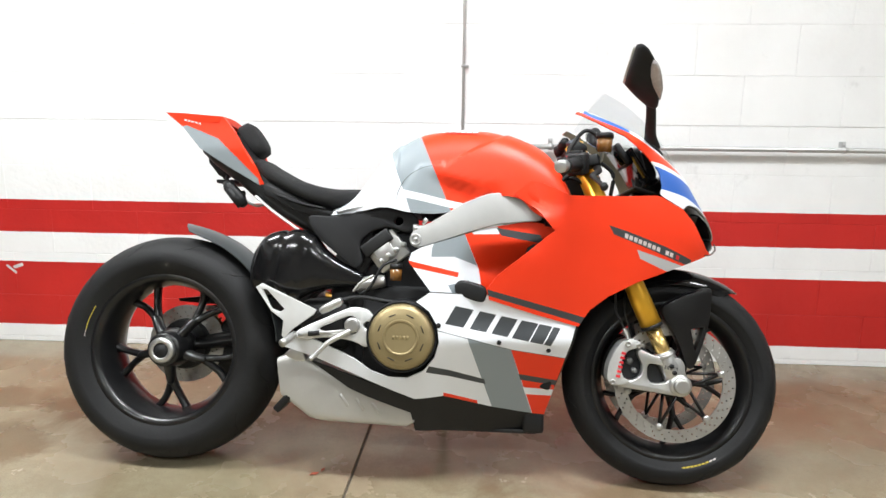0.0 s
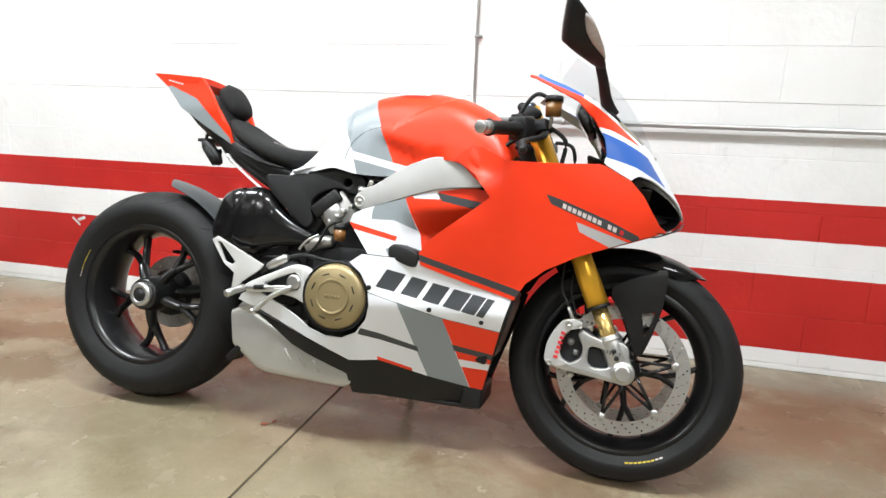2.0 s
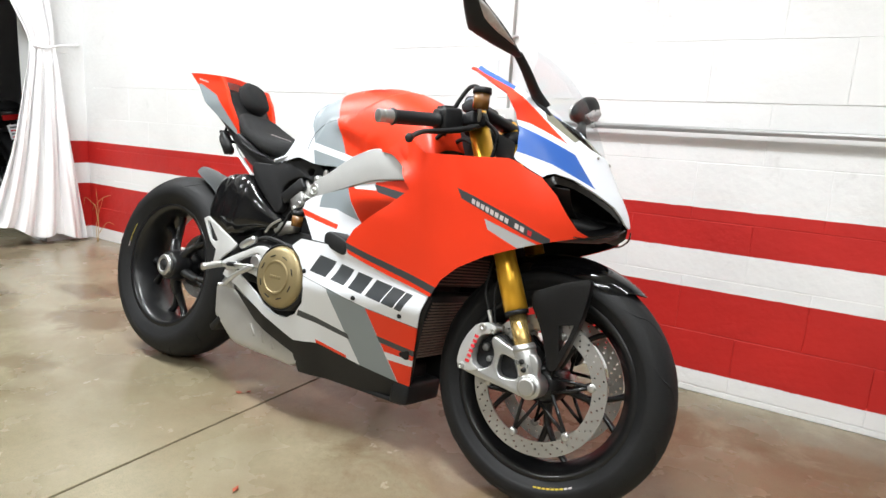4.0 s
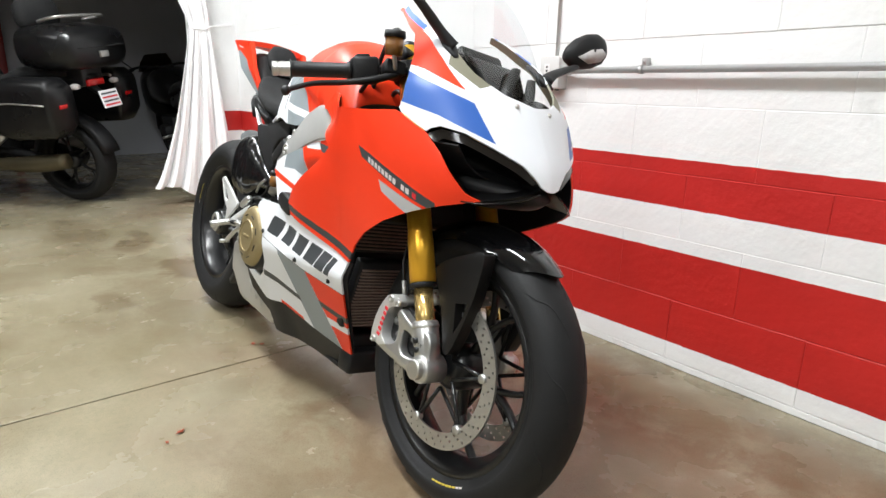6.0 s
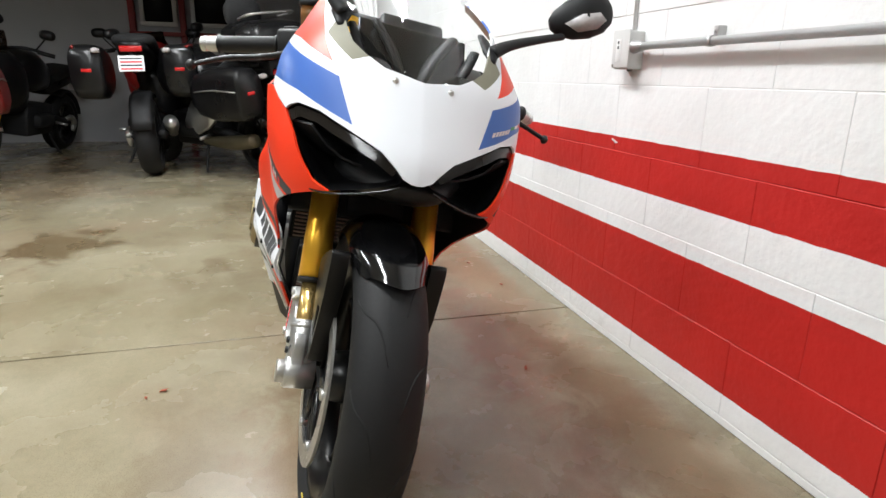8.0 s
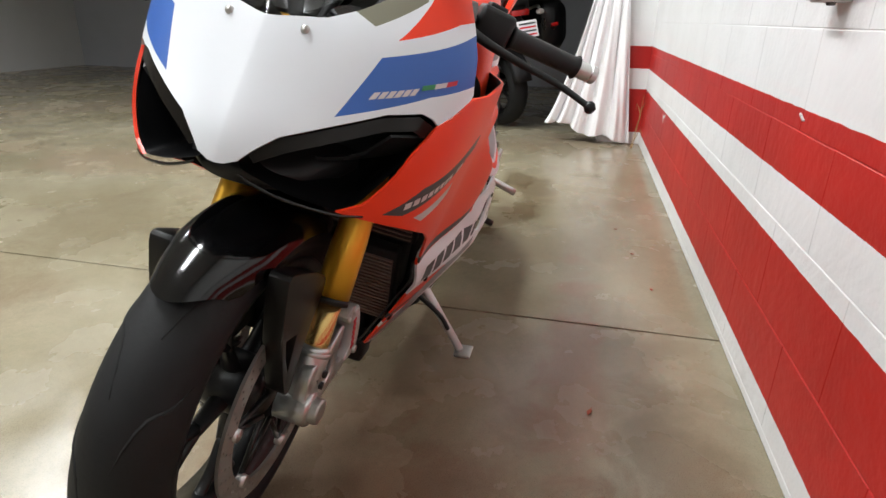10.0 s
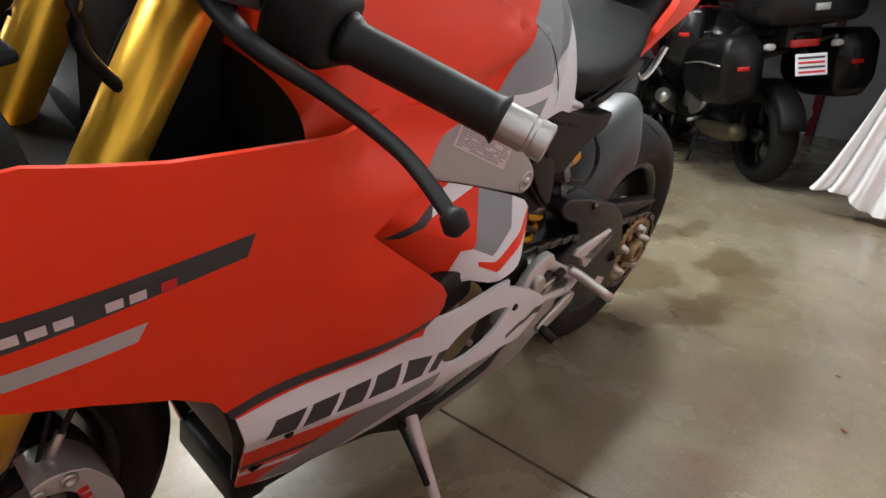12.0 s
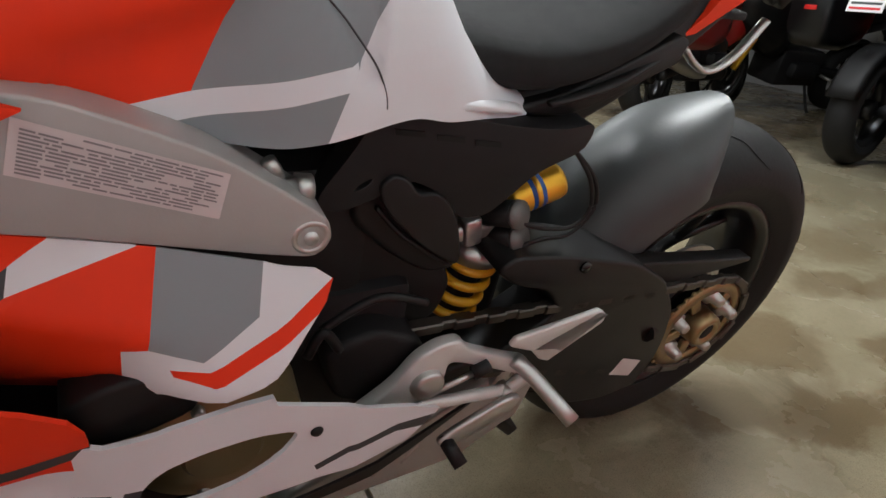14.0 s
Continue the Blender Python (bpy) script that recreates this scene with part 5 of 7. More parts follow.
part("seat_stop", moved(loft(pad), pose(0.208, 0, 0.962, 0, -34, 0) @ Matrix.Diagonal((0.9, 0.78, 0.95, 1))), SEATMAT, BIKE, "black padded seat stop")


def tail_y(x, z):
    return -(0.100 + 0.035 * max(0.0, x) - 0.22 * max(0.0, 0.93 - z) + 0.10 * max(0.0, z - 1.0))


TAILR = [(-0.004, 1.036), (0.049, 1.034), (0.171, 1.024), (0.206, 0.980), (0.232, 0.935), (0.299, 0.821), (0.286, 0.824), (0.186, 0.880), (0.102, 0.932), (0.05, 0.992)]
TAIL_GREY = [(0.03, 0.992), (0.06, 0.999), (0.158, 0.960), (0.275, 0.846), (0.285, 0.80), (0.18, 0.86), (0.08, 0.93)]
TAILL = [(-0.004, 1.036), (0.049, 1.034), (0.171, 1.024), (0.206, 0.980), (0.226, 0.935), (0.262, 0.850), (0.285, 0.822), (0.262, 0.828), (0.200, 0.880), (0.122, 0.940), (0.06, 0.999)]
wings = [thick(part("tail_wing", sheet(TAILR, lambda x, z: (x, tail_y(x, z), z), 0.012, [(TAIL_GREY, 1)]), [RED, GREY, RED], BIKE, "orange-red and grey tail wing"), 0.015, True),
         thick(part("tail_wing", mirrored(sheet(TAILL, lambda x, z: (x, tail_y(x, z), z), 0.012)), [RED, RED], BIKE, "orange-red tail wing"), 0.015, True)]


def tail_top():
    bm = bmesh.new()
    rows = []
    for i in range(13):
        x = -0.006 + 0.166 * i / 12
        row = []
        for j in range(15):
            a = -1 + j / 7
            y = (0.1055 + 0.035 * max(0, x)) * a
            z = 1.034 - 0.010 * i / 12 + 0.012 * (1 - a * a)
            back = 0.03 * (a * a) if i == 0 else 0
            row.append(bm.verts.new((x + back * 0 + 0.03 * a * a * (1 - i / 12), y, z)))
        rows.append(row)
    for a, b in zip(rows, rows[1:]):
        for k in range(14):
            bm.faces.new((a[k], a[k + 1], b[k + 1], b[k]))
    bmesh.ops.recalc_face_normals(bm, faces=bm.faces)
    if sum(f.normal.z for f in bm.faces) < 0:
        bmesh.ops.reverse_faces(bm, faces=bm.faces)
    return bm


thick(part("tail_top", tail_top(), RED, BIKE, "orange-red tail bridge"), 0.018)
for k in range(5):
    part("tail_mark", patch([(0.052 + 0.011 * k, 1.012 - 0.0025 * k), (0.060 + 0.011 * k, 1.0105 - 0.0025 * k), (0.061 + 0.011 * k, 1.0155 - 0.0025 * k), (0.053 + 0.011 * k, 1.017 - 0.0025 * k)], lambda x, z: (x, tail_y(x, z), z), 1, 1, 0.001), LABEL, wings[0])
under = []
for x, zb, zt, w in ((0.085, 0.925, 0.95, 0.05), (0.13, 0.885, 1.000, 0.080), (0.20, 0.835, 0.985, 0.085), (0.26, 0.785, 0.90, 0.085), (0.34, 0.735, 0.85, 0.095), (0.44, 0.680, 0.80, 0.10), (0.52, 0.70, 0.765, 0.10)):
    under.append(oval_ring(x, w, zb, zt, 24, 3.4))
part("tail_tray", loft(under), PLASTIC, BIKE, "black under-tail tray")
both("seat_rail", lambda: plate([(0.295, 0.826), (0.311, 0.832), (0.457, 0.764), (0.508, 0.752), (0.515, 0.742), (0.443, 0.738), (0.40, 0.752), (0.30, 0.80)], -0.112, -0.085, 0.004), PLASTIC, sharp=50)
part("tail_strut", tube([(0.268, -0.086, 0.796), (0.33, -0.096, 0.748), (0.43, -0.106, 0.682)], 0.0085, 10, 5, 0.45), BRIGHT, BIKE, "flat silver rail")
part("rear_lamp", plate(curved([(0.105, 0.935), (0.135, 0.90), (0.150, 0.905), (0.125, 0.945)]), -0.05, 0.05, 0.004), TAILRED, BIKE, "red rear lamp")
for side in (-1, 1):
    pod = part("turn_signal", moved(loft([oval_ring(-0.02, 0.006, -0.008, 0.008, 16), oval_ring(0.0, 0.016, -0.018, 0.018, 16), oval_ring(0.05, 0.018, -0.020, 0.020, 16), oval_ring(0.075, 0.010, -0.010, 0.010, 16)]), pose(0.175 if side < 0 else 0.070, side * 0.060, 0.825 if side < 0 else 0.925, 0, 48, 0)), PLASTIC, BIKE, "black rear turn signal pod")
    part("signal_lens", moved(loft([oval_ring(0.0, 0.010, -0.012, 0.012, 12), oval_ring(0.06, 0.012, -0.014, 0.014, 12)]), pose(0.178 if side < 0 else 0.073, side * 0.068, 0.815 if side < 0 else 0.915, 0, 48, 0)), PLASTIC, pod)
    part("signal_stalk", tube([(0.19 if side < 0 else 0.085, side * 0.060, 0.80 if side < 0 else 0.905), (0.215 if side < 0 else 0.11, side * 0.04, 0.81 if side < 0 else 0.915)], 0.008, 8, 2), PLASTIC, pod)
part("plate_bracket", merge(block(0.13, 0.20, -0.05, 0.05, 0.838, 0.848, 0.002), tube([(0.16, -0.045, 0.86), (0.165, -0.05, 0.83), (0.18, -0.05, 0.81)], 0.005, 8)), MATTE, BIKE)

SUB = curved([(0.443, 0.740), (0.521, 0.738), (0.60, 0.752), (0.690, 0.772), (0.722, 0.766), (0.756, 0.735), (0.752, 0.704), (0.722, 0.694), (0.675, 0.712), (0.626, 0.699), (0.590, 0.668), (0.604, 0.609), (0.582, 0.588), (0.473, 0.675), (0.444, 0.715)])
SUB_L = curved([(0.735, 0.677), (0.701, 0.726), (0.680, 0.766), (0.637, 0.762), (0.584, 0.752), (0.518, 0.742), (0.465, 0.738), (0.425, 0.745), (0.430, 0.712), (0.487, 0.689), (0.515, 0.662), (0.541, 0.640), (0.575, 0.640), (0.600, 0.672), (0.641, 0.694), (0.672, 0.676), (0.712, 0.662)])
SUB_L_HOLE = curved([(0.699, 0.684), (0.692, 0.692), (0.678, 0.699), (0.684, 0.689)])
for side in (-1, 1):
    sub = part("subframe_panel", plate(SUB, -0.145, -0.115, 0.006, 3, [circle(0.7, 0.728, 0.012, 10)]) if side < 0 else plate(SUB_L, 0.112, 0.142, 0.006, 3, [SUB_L_HOLE]), MATTE, BIKE, "black subframe side panel", True, 50)
    for k in range(3):
        x0, z0 = (0.535 + 0.043 * k, 0.737 + 0.009 * k) if side < 0 else (0.545 + 0.044 * k, 0.722 + 0.0075 * k)
        part("slot", plate([(x0, z0), (x0 + 0.031, z0 + 0.004), (x0 + 0.033, z0 + 0.010), (x0 + 0.002, z0 + 0.006)], *sorted((side * 0.1415, side * (0.1462 if side < 0 else 0.1432))), 0), GROOVE, sub, "", False)
both("seat_rail_lip", lambda: tube([(0.30, -0.100, 0.815), (0.40, -0.118, 0.778), (0.485, -0.126, 0.760)], [0.006, 0.008, 0.006], 8, 4, 0.6), PLASTIC)
part("rail_loop", tube([(0.262, 0.080, 0.808), (0.235, 0.082, 0.790), (0.205, 0.082, 0.782), (0.165, 0.080, 0.800), (0.130, 0.078, 0.848)], 0.0075, 10, 5, 0.6), ALU, BIKE, "bare aluminium tail stay")
both("seat_base", lambda: tube([(0.52, -0.118, 0.752), (0.60, -0.140, 0.768), (0.69, -0.158, 0.774)], [0.010, 0.010, 0.006], 10, 4, 0.6), WHITE)

# -- engine --
eng = part("engine", block(0.60, 1.02, -0.13, 0.13, 0.26, 0.55, 0.02), MATTE, BIKE, "dull black engine castings", True, 40)
part("front_cylinder", block(0.66, 0.92, -0.12, 0.12, 0.53, 0.70, 0.02), MATTE, eng, "", True, 40)
part("oil_cooler", block(0.96, 1.12, -0.12, 0.12, 0.30, 0.50, 0.02), MATTE, eng, "", True, 40)
part("gearbox", merge(block(0.55, 0.66, -0.10, 0.10, 0.32, 0.62, 0.02), block(0.50, 0.60, -0.10, 0.0, 0.32, 0.58, 0.02)), MATTE, eng, "", True, 40)
part("rear_cylinder", moved(merge(block(-0.05, 0.05, -0.135, 0.02, -0.04, 0.05, 0.008), block(-0.035, 0.02, -0.145, 0.0, -0.02, 0.03, 0.006)), pose(0.672, 0, 0.640, 0, -38, 0)), ALU, BIKE, "bare aluminium cylinder head", True, 40)
part("ignition_coil", moved(block(-0.05, 0.045, -0.148, 0.0, -0.02, 0.018, 0.006), pose(0.640, 0, 0.668, 0, -38, 0)), PLASTIC, BIKE)
for k in range(4):
    part("head_bolt", moved(lathe([(0.002, -0.150), (0.006, -0.150), (0.008, -0.146), (0.008, -0.13)], 10), pose(0.655 + 0.02 * k, 0, 0.615 + 0.016 * k)), ALU, BIKE)
part("cylinder_cover", plate(curved([(0.626, 0.700), (0.593, 0.698), (0.544, 0.664), (0.512, 0.622), (0.517, 0.555), (0.56, 0.545), (0.602, 0.578), (0.63, 0.63)]), -0.120, -0.07, 0.012, 3), PLASTIC, BIKE, "black plastic cylinder cover", True, 50)
cyl = part("cylinder_cover", merge(plate(curved([(0.674, 0.690), (0.662, 0.702), (0.645, 0.697), (0.630, 0.677), (0.612, 0.679), (0.592, 0.664), (0.575, 0.633), (0.563, 0.588), (0.570, 0.580), (0.617, 0.614), (0.664, 0.663)]), 0.08, 0.148, 0.016, 4),
                                   plate(curved([(0.690, 0.676), (0.668, 0.690), (0.600, 0.640), (0.556, 0.590), (0.552, 0.556), (0.590, 0.556), (0.640, 0.590), (0.690, 0.640)]), 0.06, 0.128, 0.010, 3)), PLASTIC, BIKE, "black plastic cylinder cover", True, 50)
part("cover_rib", tube([(0.668, 0.136, 0.660), (0.640, 0.138, 0.628), (0.612, 0.138, 0.606), (0.570, 0.136, 0.574)], 0.005, 8, 4, 0.6), MATTE, cyl)
part("inner_panel", plate(curved([(0.735, 0.672), (0.690, 0.668), (0.620, 0.590), (0.560, 0.560), (0.540, 0.520), (0.552, 0.470), (0.600, 0.452), (0.70, 0.50), (0.75, 0.58)]), 0.085, 0.112, 0.008, 3), PLASTIC, BIKE, "black inner panel beside the engine", True, 50)


def clutch_cover(r, y):
    return lathe([(0.002, y - 0.012), (0.040, y - 0.012), (0.042, y - 0.014), (0.046, y - 0.014), (0.048, y - 0.010), (0.072, y - 0.007), (0.082, y - 0.002), (r, y + 0.010), (r, y + 0.05)], 64)


cc = part("clutch_cover", moved(clutch_cover(0.0885, -0.232), pose(0.727, 0, 0.417)), BRONZE, BIKE, "round bronze-coloured clutch cover", True, 35)
for k in range(8):
    a = math.radians(22 + 45 * k)
    part("cover_slot", moved(block(-0.010, 0.010, -0.2435, -0.240, -0.0013, 0.0013, 0.0006, 1), pose(0.727 + 0.061 * math.cos(a), 0.001, 0.417 + 0.061 * math.sin(a), 0, 90 - math.degrees(a), 0)), MATTE, cc)
for k in range(6):
    a = math.radians(60 * k + 10)
    part("cover_lug", moved(block(-0.012, 0.012, -0.228, -0.19, -0.010, 0.003, 0.003), pose(0.727 + 0.084 * math.cos(a), 0, 0.417 + 0.084 * math.sin(a), 0, 90 - math.degrees(a), 0)), BRONZE, cc)
for k in range(5):
    part("cover_mark", block(0.706 + 0.009 * k, 0.712 + 0.009 * k, -0.2455, -0.243, 0.413, 0.422, 0.0008, 1), BRONZE, cc)
part("clutch_ring", moved(lathe([(0.0895, -0.225), (0.094, -0.225), (0.096, -0.15), (0.0895, -0.15)], 64, closed=True), pose(0.727, 0, 0.417)), MATTE, BIKE)
ac = part("alternator_cover", moved(lathe([(0.002, 0.196), (0.036, 0.196), (0.040, 0.192), (0.06, 0.190), (0.085, 0.178), (0.09, 0.12)], 48), pose(0.826, 0.002, 0.428)), BRONZE, BIKE, "round bronze-coloured alternator cover", True, 35)
for k in range(5):
    a = math.radians(72 * k)
    part("cover_bolt", moved(lathe([(0.002, 0.194), (0.006, 0.194), (0.007, 0.18)], 10), pose(0.826 + 0.066 * math.cos(a), 0.002, 0.428 + 0.066 * math.sin(a))), ALU, ac)
part("front_sprocket_cover", plate(curved([(0.56, 0.40), (0.60, 0.49), (0.66, 0.52), (0.72, 0.50), (0.70, 0.42), (0.62, 0.38)]), 0.10, 0.165, 0.01, 3), MATTE, BIKE, "", True, 50)
for y, pts, r, m in ((-0.16, [(0.60, 0.52), (0.63, 0.545), (0.66, 0.60), (0.70, 0.62)], 0.004, PLASTIC), (-0.17, [(0.54, 0.50), (0.60, 0.515), (0.68, 0.505), (0.76, 0.50)], 0.006, PLASTIC),
                     (-0.175, [(0.585, 0.53), (0.605, 0.555), (0.64, 0.575)], 0.004, STEEL), (0.155, [(0.60, 0.54), (0.66, 0.56), (0.72, 0.53)], 0.005, PLASTIC), (0.16, [(0.70, 0.50), (0.72, 0.53), (0.735, 0.50)], 0.006, PLASTIC)):
    part("engine_hose", tube([(x, y, z) for x, z in pts], r, 8), m, BIKE)
cup = part("rear_brake_reservoir", moved(lathe([(0.002, -0.022), (0.016, -0.022), (0.017, 0.012), (0.002, 0.012)], 20, "Z"), pose(0.700, -0.168, 0.585)), AMBER, BIKE, "amber brake fluid cup")
part("cap", moved(lathe([(0.002, 0.024), (0.017, 0.024), (0.018, 0.010), (0.002, 0.010)], 20, "Z"), pose(0.700, -0.168, 0.585)), PLASTIC, cup)
part("exhaust_valve", tube([(0.585, -0.12, 0.545), (0.635, -0.13, 0.555), (0.665, -0.13, 0.56)], [0.022, 0.02, 0.016], 14), STEEL, BIKE)

# radiators with their fins
FINMAT = material("dusty_radiator_fins", (0.24, 0.165, 0.14), 0.6, 0.3, 0.2, 60)
for name, xr, zr, hw, hh, lean in (("radiator", 1.142, 0.365, 0.132, 0.095, 16), ("upper_radiator", 1.165, 0.560, 0.158, 0.085, 4)):
    at = pose(xr, 0, zr, 0, lean, 0)
    rad = part(name, moved(block(-0.018, 0.012, -hw, hw, -hh, hh, 0.006), at), MATTE, BIKE, "black radiator with a grid of fins")
    rows = int(hh * 2 / 0.0088) - 2
    fins = [moved(block(0.012, 0.017, -hw + 0.008, hw - 0.008, -0.0016, 0.0016, 0), at @ pose(0, 0, -hh + 0.010 + 0.0088 * k)) for k in range(rows)]
    tagged(part("radiator_fin", merge(*fins), FINMAT, rad, "", False), "", "", "", "stuff")
both("radiator_cheek", lambda: sheet([(1.118, 0.196), (1.150, 0.300), (1.178, 0.385), (1.196, 0.450), (1.186, 0.452), (1.150, 0.350), (1.105, 0.205)], lambda x, z: (x, low_y(min(x, 1.2), min(z, 0.42)) + 0.010, z), 0.012), PLASTIC, "black radiator cheek", 0.004)
part("radiator_sill", block(1.02, 1.08, -0.065, 0.065, 0.176, 0.24, 0.012), PLASTIC, BIKE)
part("inner_fairing", merge(block(1.05, 1.14, -0.17, 0.17, 0.55, 0.78, 0.02), block(1.13, 1.24, -0.075, 0.075, 0.62, 0.90, 0.015)), MATTE, BIKE, "", True, 40)

# -- exhaust --
EX = [0.372, 0.42, 0.47, 0.56, 0.65, 0.72, 0.745, 0.758]
ET = [0.335, 0.352, 0.328, 0.286, 0.254, 0.230, 0.217, 0.195]
EB = [0.228, 0.195, 0.166, 0.160, 0.158, 0.156, 0.158, 0.170]


def silencer():
    rr = []
    for i in range(19):
        x = 0.372 + 0.386 * i / 18
        zb, zt = ease(x, EX, EB), ease(x, EX, ET)
        rr.append([(px - 0.25 * (pz - (zb + zt) / 2) * max(0, (0.47 - x) / 0.1) * 0.6, py, pz) for px, py, pz in oval_ring(x, 0.042, zb, zt, 32, 6.5, -0.100)])
    return loft(rr)


for e, side in zip(both("silencer", silencer, EXHAUST, "champagne silver exhaust silencer", sharp=60), (-1, 1)):
    part("silencer_tip", moved(merge(block(-0.010, 0.012, -0.036, 0.036, -0.066, 0.060, 0.005)), pose(0.406, side * 0.105, 0.236, 0, 42, 0)), PLASTIC, e, "black silencer outlet")
    for k in range(3):
        part("rib", moved(block(-0.020, 0.020, -0.0015, 0.0015, -0.004, 0.004, 0.001, 1), pose(0.560 + 0.045 * k, side * 0.1425, 0.225 - 0.01 * k, 0, 55, 0)), EXHAUST, e)
    part("silencer_strap", plate([(0.385, 0.345), (0.41, 0.372), (0.436, 0.372), (0.45, 0.33), (0.42, 0.33)], *sorted((side * 0.10, side * 0.146)), 0.005), ALU, e, "", True, 50)

MX = [0.283, 0.300, 0.335, 0.390, 0.430, 0.460, 0.510, 0.600]
MT = [0.642, 0.676, 0.694, 0.700, 0.690, 0.662, 0.622, 0.578]
MB = [0.575, 0.535, 0.506, 0.494, 0.496, 0.510, 0.532, 0.540]
MW = [0.018, 0.040, 0.050, 0.053, 0.053, 0.046, 0.034, 0.028]
rr = []
for i in range(37):
    x = 0.283 + 0.317 * i / 36
    dent = 1 - 0.07 * math.exp(-((x - 0.362) / 0.007) ** 2) - 0.06 * math.exp(-((x - 0.425) / 0.008) ** 2) - 0.05 * math.exp(-((x - 0.475) / 0.006) ** 2)
    zb, zt = ease(x, MX, MB), ease(x, MX, MT)
    mid, hh = (zb + zt) / 2, (zt - zb) / 2 * dent
    rr.append([(px + 0.25 * (pz - mid), py, pz) for px, py, pz in oval_ring(x, ease(x, MX, MW) * dent, mid - hh, mid + hh, 32, 2.9, -0.118)])
part("exhaust_collector_shield", loft(rr), SHIELD, BIKE, "glossy black exhaust collector shield")

# -- swinging arm, chain, rear guard --
SWINGMAT = material("satin_black_arm_paint", (0.008, 0.008, 0.0085), 0.42, 0, 0.1, 30, 0.05, 0, 0.06, 0.4)
SWING = curved([(0.504, 0.554), (0.480, 0.574), (0.384, 0.559), (0.245, 0.522), (0.167, 0.476), (0.112, 0.406), (0.092, 0.336), (0.090, 0.276), (0.115, 0.221), (0.190, 0.211), (0.271, 0.230), (0.341, 0.306), (0.430, 0.361), (0.590, 0.366), (0.590, 0.398), (0.460, 0.404), (0.375, 0.461), (0.405, 0.506), (0.467, 0.526)])
arm = part("swinging_arm", merge(plate(SWING, 0.060, 0.146, 0.018, 4), block(0.42, 0.56, -0.12, 0.07, 0.36, 0.50, 0.02),
                                 moved(lathe([(0.03, 0.03), (0.075, 0.035), (0.080, 0.05), (0.080, 0.085), (0.07, 0.100), (0.03, 0.100)], 40), pose(0.0, 0, 0.336)),
                                 tube([(0.16, 0.085, 0.36), (0.08, 0.07, 0.345), (0.0, 0.06, 0.336)], [0.075, 0.06, 0.05], 16, 4, 0.4)), SWINGMAT, BIKE, "dull black single-sided swinging arm", True, 50)
part("arm_label", plate([(0.130, 0.292), (0.180, 0.312), (0.196, 0.278), (0.142, 0.258)], 0.1455, 0.1468, 0), LABEL, arm, "pale sticker", False)
part("arm_bolt", moved(lathe([(0.001, 0.152), (0.008, 0.151), (0.010, 0.144)], 12), pose(0.360, 0, 0.540)), GLOSS, arm)
SPROCK = material("golden_oiled_steel", (0.34, 0.25, 0.13), 0.36, 0.85, 0.15, 60)
hub = part("sprocket", moved(lathe([(0.076, 0.134), (0.100, 0.134), (0.100, 0.140), (0.076, 0.140)], 48, closed=True), pose(0, 0, 0.336)), SPROCK, BIKE, "golden oiled rear sprocket")
for k in range(40):
    part("tooth", moved(block(0.0985, 0.107, 0.1345, 0.1395, -0.0038, 0.0038, 0.001, 1), pose(0, 0, 0.336) @ pose(0, 0, 0, 0, 9 * k, 0)), SPROCK, hub)
for k in range(5):
    a = 2 * math.pi * k / 5 + 0.3
    part("sprocket_arm", moved(block(0.040, 0.080, 0.128, 0.139, -0.011, 0.011, 0.003), pose(0, 0, 0.336) @ pose(0, 0, 0, 0, math.degrees(a), 0)), SPROCK, hub)
    part("sprocket_bolt", moved(lathe([(0.002, 0.158), (0.008, 0.158), (0.010, 0.154), (0.012, 0.138), (0.018, 0.136), (0.018, 0.12)], 14), pose(0.066 * math.cos(a), 0, 0.336 + 0.066 * math.sin(a))), STEEL, hub)
part("hub_carrier", moved(lathe([(0.030, 0.126), (0.050, 0.128), (0.056, 0.120), (0.058, 0.10)], 36), pose(0, 0, 0.336)), MATTE, hub, "black hub carrier")
part("hub_nut", moved(lathe([(0.016, 0.150), (0.020, 0.162), (0.029, 0.162), (0.033, 0.156), (0.036, 0.12)], 28), pose(0, 0, 0.336)), SPROCK, hub)
part("axle_bore", moved(lathe([(0.001, 0.150), (0.0165, 0.150), (0.0165, 0.158)], 20), pose(0, 0, 0.336)), GROOVE, hub)


def chain_mesh():
    """Links round both sprockets and along both runs."""
    path = []
    for k in range(24):
        f = k / 24
        path.append((0.01 + 0.58 * f, 0.443 + 0.040 * f))
    for k in range(6):
        a = math.radians(85 - 170 * k / 5)
        path.append((0.60 + 0.04 * math.cos(a), 0.443 + 0.04 * math.sin(a)))
    for k in range(24):
        f = k / 24
        path.append((0.59 - 0.57 * f, 0.405 - 0.172 * f))
    for k in range(10):
        a = math.radians(270 - 180 * k / 9)
        path.append((0.105 * math.cos(a), 0.336 + 0.105 * math.sin(a)))
    bms = []
    n = len(path)
    for i in range(n):
        (x0, z0), (x1, z1) = path[i], path[(i + 1) % n]
        ln, an = math.hypot(x1 - x0, z1 - z0), math.degrees(math.atan2(z1 - z0, x1 - x0))
        bms.append(moved(block(-ln * 0.62, ln * 0.62, -0.009 if i % 2 else -0.006, 0.009 if i % 2 else 0.006, -0.0075, 0.0075, 0.002, 1), pose((x0 + x1) / 2, 0.137, (z0 + z1) / 2, 0, -an, 0)))
    return merge(*bms)


